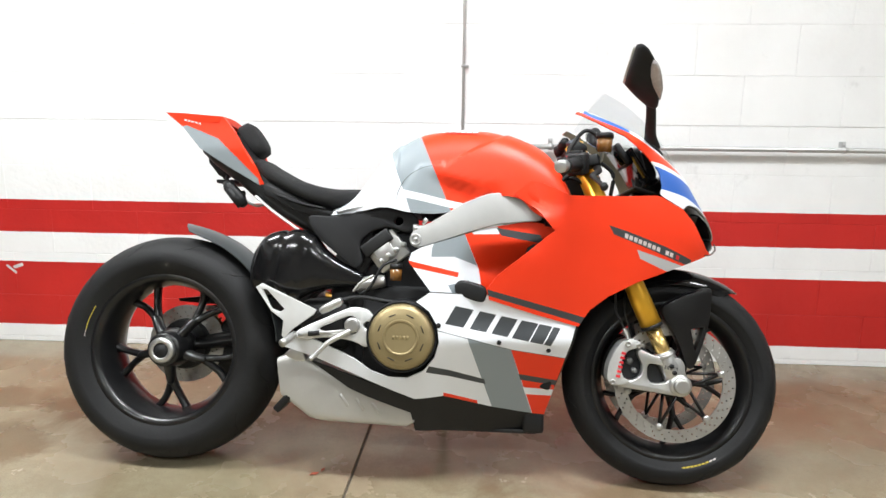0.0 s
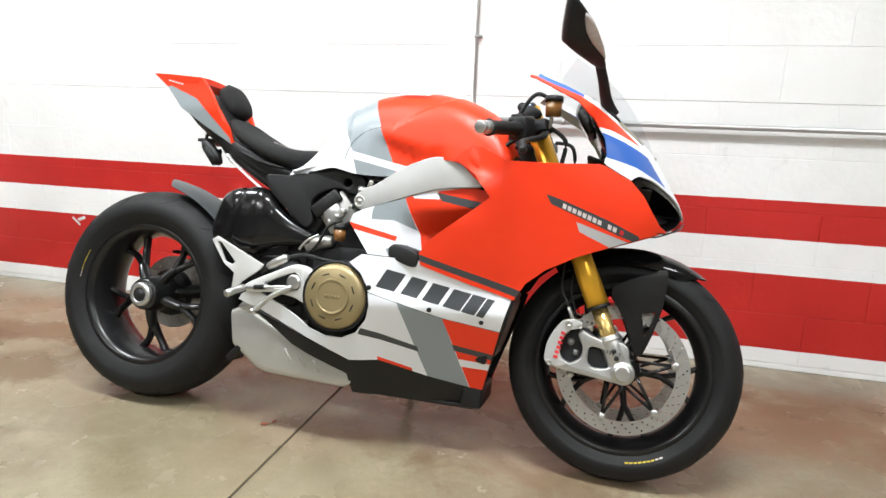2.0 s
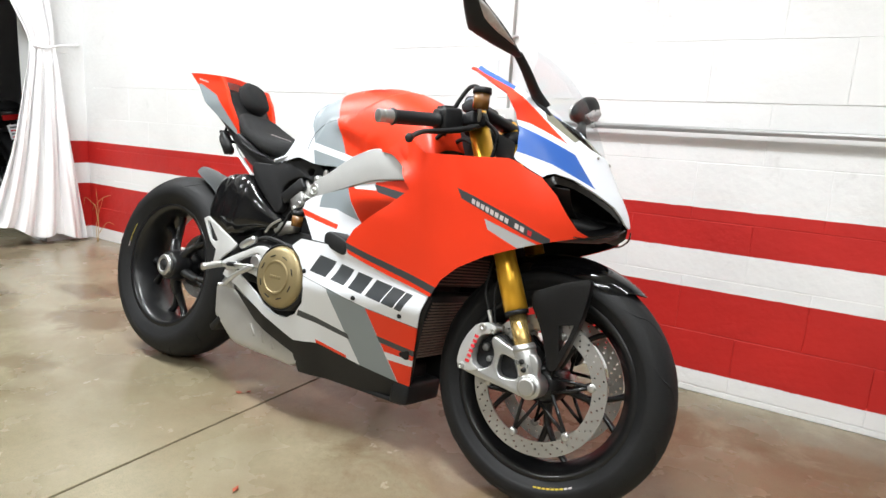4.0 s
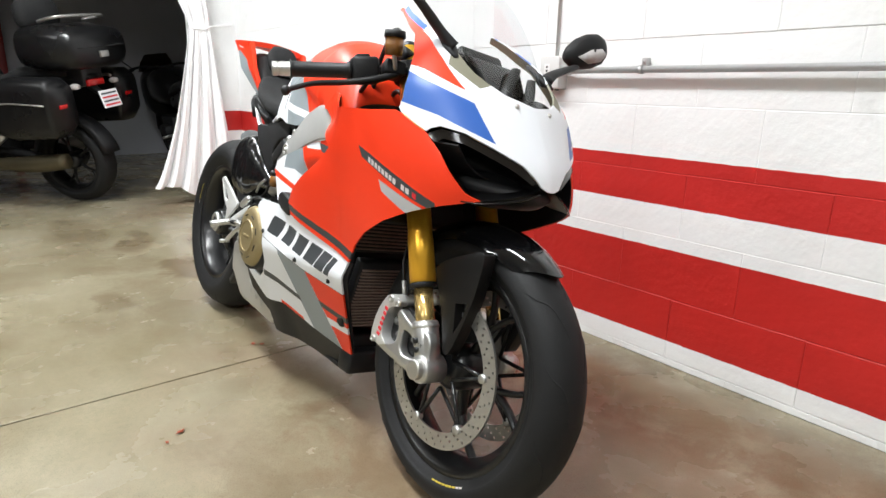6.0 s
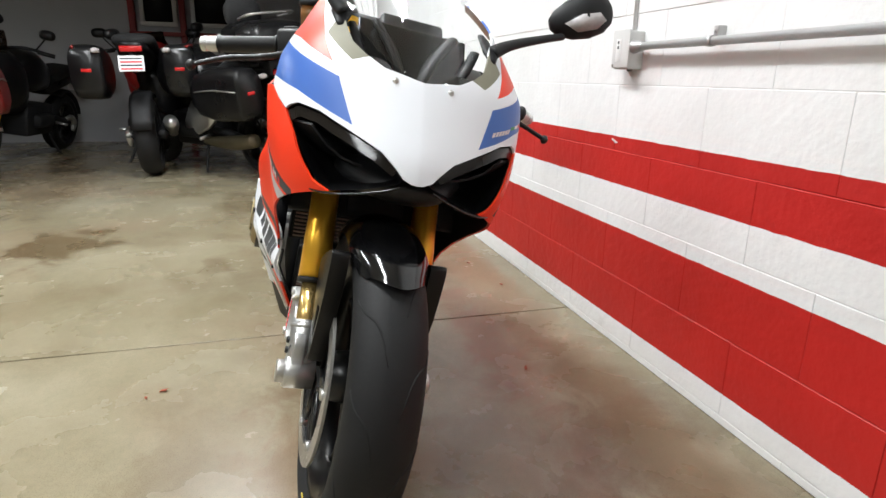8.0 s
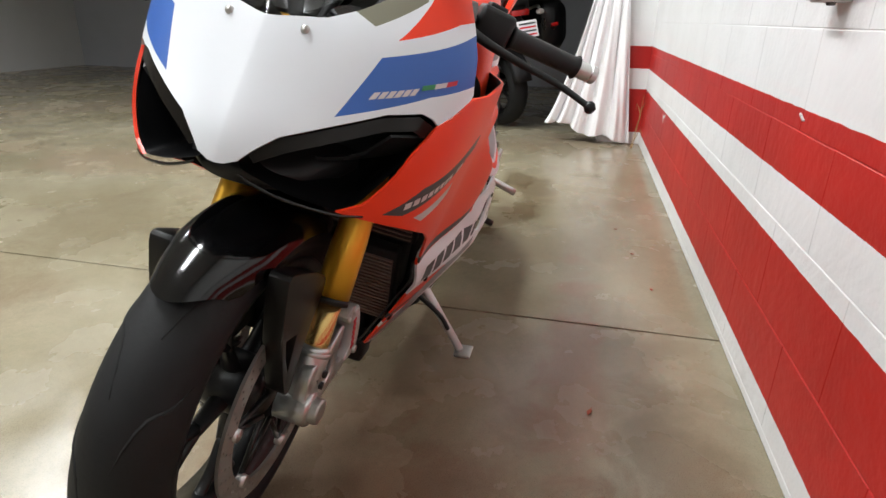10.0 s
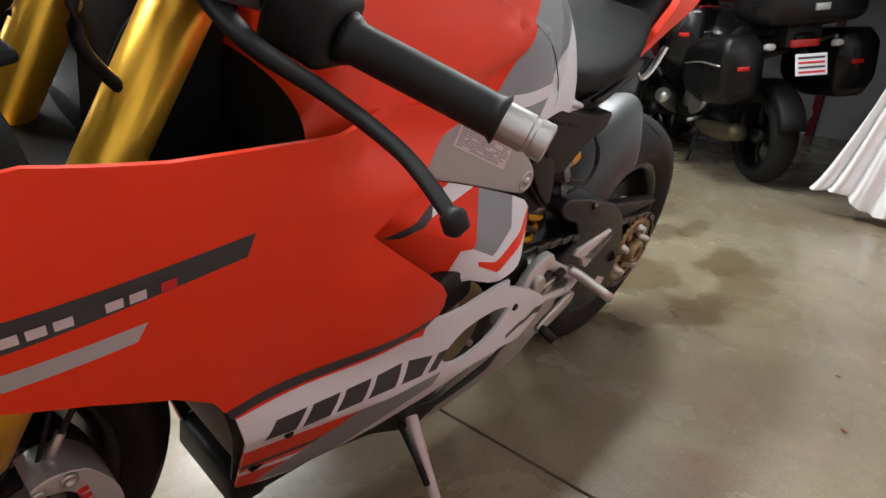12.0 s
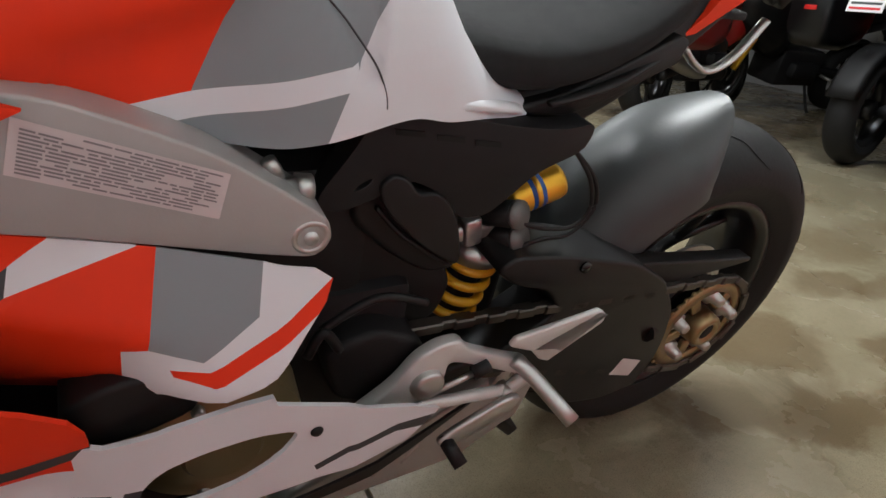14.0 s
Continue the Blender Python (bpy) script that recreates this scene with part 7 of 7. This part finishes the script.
# ---- curtain, tied back beside the return wall ----
def curtain_mesh():
    bm = bmesh.new()
    rows = []
    for i in range(57):
        f = i / 56
        z = 0.03 + 2.25 * f
        if z < 1.27:
            k = (z - 0.03) / 1.24
            y0, y1 = -0.69 + 0.33 * k ** 0.8, -0.075 - 0.145 * k
        else:
            k = (z - 1.27) / 1.0
            y0, y1 = -0.36 - 0.55 * k ** 1.2, -0.22 - 0.02 * k
        tight = math.exp(-((z - 1.27) / 0.05) ** 2)
        row = []
        for j in range(97):
            s = j / 96
            w = (y1 - y0)
            fold = (0.030 * math.sin(2 * math.pi * (5.2 * s + 0.35 * math.sin(2.2 * f + 4 * s))) + 0.010 * math.sin(2 * math.pi * (11.7 * s + 0.6 * f + 0.4 * math.sin(5 * s)))) * (1 - 0.75 * tight) * (0.6 + 0.5 * (1 - min(1, f * 1.7)))
            hem = 0.035 * math.sin(4.3 * s) * math.sin(9 * s) if i == 0 else 0
            row.append(bm.verts.new((-2.87 + fold + 0.03 * math.sin(2.0 * s), y0 + w * s + 0.006 * math.sin(29 * s), z + hem + 0.10 * (1 - s) * max(0.0, 1 - 4 * f))))
        rows.append(row)
    for a, b in zip(rows, rows[1:]):
        for k in range(96):
            bm.faces.new((a[k], a[k + 1], b[k + 1], b[k]))
    bmesh.ops.recalc_face_normals(bm, faces=bm.faces)
    return bm


curtain = tagged(part("curtain", curtain_mesh(), CLOTH), "white cloth curtain tied back, hanging to the floor", "curtain")
thick(curtain, 0.003)
part("tie_cord", tube([(-2.85, -0.345, 1.265), (-2.82, -0.28, 1.255), (-2.85, -0.20, 1.28), (-2.93, -0.03, 1.31)], 0.008, 8), CLOTH, curtain, "white tie-back cord")

# dry stalks in the corner
weeds = thing("dry_stalks", pose(-2.80, -0.05, 0), "dry straw-coloured weed stalks leaning in the corner", "weeds")
for pts in ([(0.05, -0.01, 0.0), (0.03, 0.01, 0.15), (-0.02, 0.03, 0.36)], [(0.06, -0.02, 0.0), (0.02, 0.0, 0.12), (0.06, 0.03, 0.30)], [(0.02, 0.01, 0.14), (-0.04, 0.03, 0.24), (-0.08, 0.03, 0.20)],
            [(0.0, 0.02, 0.26), (0.08, 0.03, 0.31), (0.16, 0.03, 0.33)], [(0.05, 0, 0.06), (0.12, 0.02, 0.14), (0.19, 0.03, 0.13)], [(-0.02, 0.02, 0.24), (-0.10, 0.0, 0.29), (-0.13, 0.0, 0.24)]):
    part("stalk", tube(pts, [0.003, 0.002, 0.001], 5, 4), STRAW, weeds)

# small litter
def leaf(x, y, size, turn):
    bm = bmesh.new()
    vs = [bm.verts.new(p) for p in ((-size, 0, 0.001), (-0.3 * size, 0.45 * size, 0.004), (0.5 * size, 0.35 * size, 0.001), (size, 0, 0.006), (0.3 * size, -0.4 * size, 0.002), (-0.5 * size, -0.3 * size, 0.005))]
    bm.faces.new(vs)
    ob = part("fallen_leaf", bm, RUST, None, "", False)
    ob.matrix_basis = pose(x, y, 0.001, 0, 0, turn)
    thick(ob, 0.0008)
    return tagged(ob, "small curled dry red-brown leaf on concrete", "leaf", "leaves on the floor")


for x, y, s_, t_ in ((-0.11, -1.043, 0.014, 20), (-0.09, -1.02, 0.009, 70), (0.310, -1.400, 0.013, 110), (0.34, -1.44, 0.009, 10), (0.434, -0.366, 0.013, 160), (-0.62, -0.20, 0.010, 60), (-0.30, -0.16, 0.011, 20), (-0.9, -0.25, 0.008, 80)):
    leaf(x, y, s_, t_)

# chipped paint on the lower band
chip = thing("paint_chip", pose(-1.807, -0.001, 0.36), "small white chips in the red wall paint", "paint chip")
for dx, dz, w, h, r in ((-0.02, -0.01, 0.03, 0.006, 40), (0.02, 0.008, 0.02, 0.008, -20), (0.0, 0.0, 0.010, 0.007, 0)):
    part("chip", moved(block(-w, w, -0.0035, 0.0, -h, h, 0.002, 1), pose(dx, 0, dz, 0, r, 0)), PLAINWALL, chip)

chip = thing("paint_chip", pose(0.22, -0.001, 0.664), "small white chips in the red wall paint", "paint chip")
for dx, dz, w, h, r in ((-0.006, 0.002, 0.006, 0.003, 20), (0.006, -0.003, 0.005, 0.003, 40), (0.016, -0.005, 0.004, 0.002, 10)):
    part("chip", moved(block(-w, w, -0.0045, 0.0, -h, h, 0.001, 1), pose(dx, 0, dz, 0, r, 0)), PLAINWALL, chip)

# ---- the machines in the dark store room ----
CASE = material("black_case_plastic", (0.006, 0.006, 0.0065), 0.3, 0, 0.15, 20, 0.05, 0, 0.08, 0.35)
TOURRED = material("dark_red_paint", (0.22, 0.008, 0.007), 0.35, 0, 0.05, 10, 0, 0.4)
DULLBRONZE = material("dull_brown_silencer", (0.12, 0.10, 0.06), 0.45, 0.6, 0.1, 20)
CASERED = material("dark_red_case", (0.11, 0.006, 0.005), 0.35, 0, 0.05, 10)
PLATEW = material("number_plate_white", (0.72, 0.72, 0.74), 0.45, 0, 0.03, 30)


def parked_bike(m, label, paint, plate_x, pan=True, top=False, red_tail=False, tilt=8, wheel_r=0.31, case_mat=None, lift=0.0):
    case_mat = case_mat or CASE
    root = thing("parked_motorcycle", m @ pose(0, 0, 0.004, -tilt, 0, 0), label, "motorcycle", "parked motorcycles")
    for name, x, r, hw in (("rear_wheel", 0.0, wheel_r, 0.085), ("front_wheel", 1.50, 0.30, 0.06)):
        h = part(name, moved(lathe([(0.03, -0.06), (0.06, -0.05), (0.06, 0.05), (0.03, 0.06)], 20), pose(x, 0, r)), RIM, root)
        part("tyre", moved(tyre_mesh(r, hw, r - 0.07, 0.22, hw * 0.8), pose(x, 0, r)), RUBBER, h)
        part("rim", moved(rim_mesh(0.218, hw * 0.8, 0.195), pose(x, 0, r)), RIM, h)
        for k in range(5):
            part("spoke", moved(spoke_mesh(0.035, 0.205, 0.11, 0.2, 0, 0, 0.010), pose(x, 0, r) @ pose(0, 0, 0, 0, 72 * k, 0)), RIM, h)
    part("engine", merge(block(0.50, 1.00, -0.16, 0.16, 0.25, 0.55, 0.03), block(0.60, 0.90, -0.23, 0.23, 0.33, 0.46, 0.04)), MATTE, root, "", True, 40)
    part("swinging_arm", merge(tube([(0.55, -0.11, 0.40), (0.30, -0.12, 0.37), (0.0, -0.11, wheel_r)], [0.04, 0.045, 0.04], 12), tube([(0.55, 0.11, 0.40), (0.30, 0.12, 0.37), (0.0, 0.11, wheel_r)], [0.03, 0.035, 0.03], 12)), MATTE, root)
    if top:
        part("silencer", tube([(0.60, 0.15, 0.30), (0.38, 0.19, 0.31), (0.10, 0.22, 0.33), (-0.12, 0.22, 0.36)], [0.03, 0.05, 0.062, 0.055], 16), DULLBRONZE, root, "brown-tinted metal silencer")
        part("side_cover", loft([oval_ring(x, 0.03, zb, zt, 20, 3, 0.20) for x, zb, zt in ((0.34, 0.50, 0.60), (0.45, 0.42, 0.68), (0.62, 0.36, 0.66), (0.74, 0.34, 0.50))]), ALU, root, "silver side cover")
    else:
        part("swing_fittings", tube([(0.16, 0.13, 0.36), (0.08, 0.15, 0.38), (0.02, 0.15, wheel_r), (0.04, 0.15, wheel_r - 0.08)], [0.02, 0.03, 0.035, 0.015], 10), ALU, root, "bare metal axle fittings")
    part("silencer", tube([(0.60, -0.15, 0.30), (0.38, -0.17, 0.33), (0.0, -0.19, 0.42), (-0.10, -0.19, 0.45)], [0.03, 0.05, 0.06, 0.055], 16), ALU if not top else EXHAUST, root, "dull metal silencer")
    part("tank", loft([oval_ring(x, w, zb, zt + lift * 0.6, 24, 2.6) for x, w, zb, zt in ((0.48, 0.10, 0.70, 0.84), (0.60, 0.18, 0.66, 0.98), (0.80, 0.22, 0.66, 1.06), (1.00, 0.22, 0.66, 1.05), (1.12, 0.14, 0.70, 0.98))]), paint, root)
    part("seat", loft([oval_ring(x, w, zb + lift, zt + lift, 24, 3) for x, w, zb, zt in ((-0.18, 0.13, 0.84, 0.90), (-0.05, 0.16, 0.82, 0.93), (0.20, 0.16, 0.78, 0.90), (0.34, 0.16, 0.76, 0.84), (0.55, 0.12, 0.74, 0.83))]), SEATMAT, root)
    part("tail", loft([oval_ring(x, w, zb + lift, zt + lift, 24, 3) for x, w, zb, zt in ((-0.30, 0.07, 0.80, 0.86), (-0.20, 0.11, 0.76, 0.86), (0.0, 0.13, 0.72, 0.84), (0.45, 0.14, 0.62, 0.78))]), CASE, root)
    fairing = part("fairing", loft([oval_ring(x, w, zb, zt, 24, 2.4) for x, w, zb, zt in ((1.05, 0.20, 0.45, 0.98), (1.20, 0.25, 0.50, 1.05), (1.38, 0.22, 0.60, 1.08), (1.52, 0.12, 0.70, 1.00), (1.60, 0.04, 0.78, 0.90))]), paint, root)
    part("screen", moved(loft([oval_ring(0, 0.20, 0, 0.02, 20, 2.2), oval_ring(-0.06, 0.17, 0.10, 0.11, 20, 2.2), oval_ring(-0.12, 0.12, 0.18, 0.19, 20, 2.2)]), pose(1.40, 0, 1.02)), SMOKE, fairing)
    bar = part("handlebar", tube([(1.06, -0.42, 1.04), (1.12, -0.22, 1.08), (1.16, 0, 1.06), (1.12, 0.22, 1.08), (1.06, 0.42, 1.04)], 0.014, 10), MATTE, root)
    for side in (-1, 1):
        part("grip", tube([(1.06, side * 0.43, 1.04), (1.10, side * 0.30, 1.06)], 0.019, 12, 1), PLASTIC, bar)
        part("mirror", moved(loft([oval_ring(-0.02, 0.03, -0.02, 0.02, 16), oval_ring(0.0, 0.07, -0.045, 0.045, 16), oval_ring(0.025, 0.04, -0.025, 0.025, 16)]), pose(1.18, side * 0.42, 1.22)), CASE, bar)
        part("mirror_stalk", tube([(1.14, side * 0.30, 1.07), (1.17, side * 0.38, 1.16), (1.18, side * 0.41, 1.21)], 0.007, 8), MATTE, bar)
        part("fork_leg", tube([(1.22, side * 0.11, 0.95), (1.46, side * 0.11, 0.36)], 0.026, 14, 1), GOLD if red_tail else MATTE, root)
        part("turn_signal", moved(loft([oval_ring(-0.03, 0.02, -0.015, 0.015, 14), oval_ring(0.0, 0.035, -0.022, 0.022, 14), oval_ring(0.03, 0.015, -0.01, 0.01, 14)]), pose(-0.30, side * (0.16 + lift * 0.4), 0.79 + lift, 0, 0, 0)), LENS, root)
        part("foot_peg", tube([(0.50, side * 0.18, 0.36), (0.49, side * 0.29, 0.35)], 0.014, 10, 1), ALU, root)
        if pan:
            case = part("side_case", loft([oval_ring(x, 0.115, zb + lift * 0.7, zt + lift * 0.8, 24, 4.5, side * 0.33) for x, zb, zt in ((-0.30, 0.56, 0.84), (-0.26, 0.50, 0.88), (0.05, 0.48, 0.88), (0.22, 0.52, 0.84), (0.27, 0.58, 0.78))]), case_mat, root, "hard side case")
            part("reflector", moved(block(-0.004, 0.004, -0.035, 0.035, -0.013, 0.013, 0.003), pose(-0.302, side * 0.33, 0.70 + lift * 0.75)), TAILRED, case)
            if red_tail and case_mat is CASE:
                part("case_lid_edge", tube([(-0.29, side * 0.40, 0.86 + lift * 0.8), (-0.05, side * 0.43, 0.875 + lift * 0.8), (0.20, side * 0.42, 0.85 + lift * 0.8), (0.25, side * 0.43, 0.62 + lift * 0.8)], 0.012, 8), TOURRED, case, "red edge of the case lid")
            part("case_strip", tube([(-0.26, side * 0.447, 0.72 + lift * 0.75), (0.0, side * 0.449, 0.73 + lift * 0.75), (0.22, side * 0.446, 0.71 + lift * 0.75)], 0.006, 6, 3), STEEL, case)
    part("rear_guard", loft([[(0.0 + rr_ * math.cos(a), wy, wheel_r + rr_ * math.sin(a)) for rr_, wy in ((wheel_r + 0.015, -0.09), (wheel_r + 0.04, -0.06), (wheel_r + 0.045, 0.06), (wheel_r + 0.015, 0.09), (wheel_r + 0.03, 0.0))] for a in (math.radians(60 + 12 * k) for k in range(10))]), MATTE, root)
    part("plate_holder", tube([(-0.26, 0, 0.78 + lift), (-0.36, 0, 0.70 + lift), (-0.39, 0, 0.66 + lift)], [0.03, 0.02, 0.02], 10), CASE, root)
    np_ = part("number_plate", moved(block(-0.003, 0.003, -0.09, 0.09, -0.06, 0.06, 0.003), pose(plate_x, 0, 0.69 + lift, 0, 14, 0)), PLATEW, root, "white number plate with dark bars", False)
    for k in range(4):
        part("bar", moved(block(-0.0045, -0.003, -0.075, 0.075, -0.008 + 0.026 * (k - 1.5), 0.004 + 0.026 * (k - 1.5), 0), pose(plate_x, 0, 0.69 + lift, 0, 14, 0)), DARK if k % 2 else FLAGRED, np_, "", False)
    part("rear_lamp", moved(block(-0.01, 0.02, -0.08, 0.08, -0.022, 0.022, 0.006), pose(-0.31, 0, 0.80 + lift)), TAILRED, root)
    part("side_stand", tube([(0.60, 0.14, 0.28), (0.56, 0.22, 0.10), (0.54, 0.25, 0.045)], 0.012, 10), MATTE, root)
    if top:
        tc = part("top_case", loft([oval_ring(x, w, zb, zt, 28, 4.0) for x, w, zb, zt in ((-0.42, 0.24, 1.02, 1.20), (-0.38, 0.285, 0.98, 1.24), (-0.20, 0.29, 0.96, 1.27), (0.00, 0.27, 0.98, 1.25), (0.05, 0.23, 1.03, 1.20))]), CASE, root, "large glossy black top case")
        part("case_rack", tube([(-0.15, -0.20, 1.28), (-0.30, -0.21, 1.31), (-0.32, 0.0, 1.315), (-0.30, 0.21, 1.31), (-0.15, 0.20, 1.28)], 0.011, 10), STEEL, tc, "chrome rack rail")
        part("case_seam", tube([(-0.425, -0.23, 1.12), (-0.43, 0, 1.12), (-0.425, 0.23, 1.12)], 0.004, 6, 3), GROOVE, tc)
        part("lid_lock", moved(block(-0.01, 0.01, -0.04, 0.04, -0.02, 0.02, 0.004), pose(-0.425, 0, 1.07)), STEEL, tc)
        part("passenger_backrest", loft([oval_ring(x, w, zb, zt, 24, 3) for x, w, zb, zt in ((-0.02, 0.15, 1.22, 1.42), (0.03, 0.17, 1.20, 1.44), (0.07, 0.15, 1.22, 1.42))]), SEATMAT, tc)
        part("case_carrier", block(-0.30, 0.0, -0.10, 0.10, 0.86, 0.98, 0.01), MATTE, tc)
        part("grab_rail", tube([(-0.05, -0.20, 0.86), (-0.20, -0.23, 0.90), (-0.28, -0.20, 0.90)], 0.012, 8), STEEL, root)
    return root


parked_bike(pose(-3.426, -1.067, 0, 0, 0, 222), "black touring motorcycle with side cases and top case", CASE, -0.40, True, True, False, 8, 0.31, None, 0.08)
parked_bike(pose(-3.68, -2.05, 0, 0, 0, 184), "red and black touring motorcycle with side cases", TOURRED, -0.40, True, False, True, 2, 0.33, None, 0.22)
parked_bike(pose(-3.15, -3.24, 0, 0, 0, 194), "dark red touring motorcycle with hard cases", TOURRED, -0.40, True, False, True, 8, 0.31, CASERED)
parked_bike(pose(-5.75, -3.36, 0, 0, 0, -8), "black motorcycle parked facing out", CASE, -0.40, False, False, True)
parked_bike(pose(-4.6, 0.25, 0, 0, 0, 178), "black motorcycle parked in the dark", CASE, -0.40, False)

# shelving and red posts at the back of the store
RPOST = material("red_post_paint", (0.22, 0.010, 0.009), 0.5, 0, 0.08, 12)
for y in (-2.62, -2.05, -1.32):
    tagged(part("red_post", block(-6.53, -6.44, y, y + 0.07, 0, 2.4, 0.006), RPOST), "dark red painted post by the back wall", "post", "red posts")
for z in (1.28, 1.75):
    tagged(part("red_rail", block(-6.445, -6.40, -2.62, -1.25, z, z + 0.05, 0.006), RPOST), "dark red rail across the posts", "rail", "red rails")
for y0, y1, z0, z1 in ((-2.50, -2.08, 1.40, 2.1), (-1.92, -1.34, 1.40, 2.1)):
    pn = thing("framed_panel", pose(-6.54, (y0 + y1) / 2, (z0 + z1) / 2), "white framed dark panel on the back wall", "panel", "framed panels")
    w, h = (y1 - y0) / 2, (z1 - z0) / 2
    part("frame", merge(block(0, 0.05, -w, w, h - 0.05, h, 0.004), block(0, 0.05, -w, w, -h, -h + 0.05, 0.004), block(0, 0.05, -w, -w + 0.05, -h + 0.05, h - 0.05, 0.004), block(0, 0.05, w - 0.05, w, -h + 0.05, h - 0.05, 0.004)), PLAINWALL, pn)
    part("pane", block(0, 0.02, -w + 0.05, w - 0.05, -h + 0.05, h - 0.05, 0), MATTE, pn)

# ---- wall blocks, laid last ----
def wall_block(w, h):
    bm = block(-w / 2, w / 2, -0.0024, 0.004, -h / 2, h / 2, 0)
    edges = [e for e in bm.edges if all(v.co.y < 0 for v in e.verts)]
    bmesh.ops.bevel(bm, geom=edges, offset=0.0014, segments=1, profile=0.5, affect="EDGES")
    me = bpy.data.meshes.new("block")
    bm.to_mesh(me)
    bm.free()
    me.materials.append(WALL)
    return me


FULL = [wall_block(0.4056, 0.2016), wall_block(0.4058, 0.2019), wall_block(0.4052, 0.2013)]
LOWC = wall_block(0.4054, 0.0215)
ROWS = 9
for r in range(-1, ROWS):
    zc = 0.0115 if r < 0 else 0.0245 + 0.2032 * (r + 0.5)
    off = 0.222 if r % 2 else 0.019
    for k in range(-8, 8):
        x = k * 0.4064 + off + 0.2032
        if not -2.73 < x < 3.2:
            continue
        ob = new("block", LOWC if r < 0 else FULL[(k * 7 + r * 3) % 3])
        ob.parent = wall
        ob.matrix_basis = pose(x, 0.0004 * ((k * 5 + r * 11) % 5 - 2), zc, 0, 0.15 * ((k * 3 + r * 7) % 3 - 1), 0)
for r in range(ROWS):
    ob = new("block", FULL[r % 3])
    ob.parent = wall_west
    ob.matrix_basis = pose(-2.934, -0.20, 0.0245 + 0.2032 * (r + 0.5), 0, 0, 90) @ Matrix.Diagonal((0.48, 1, 1, 1))
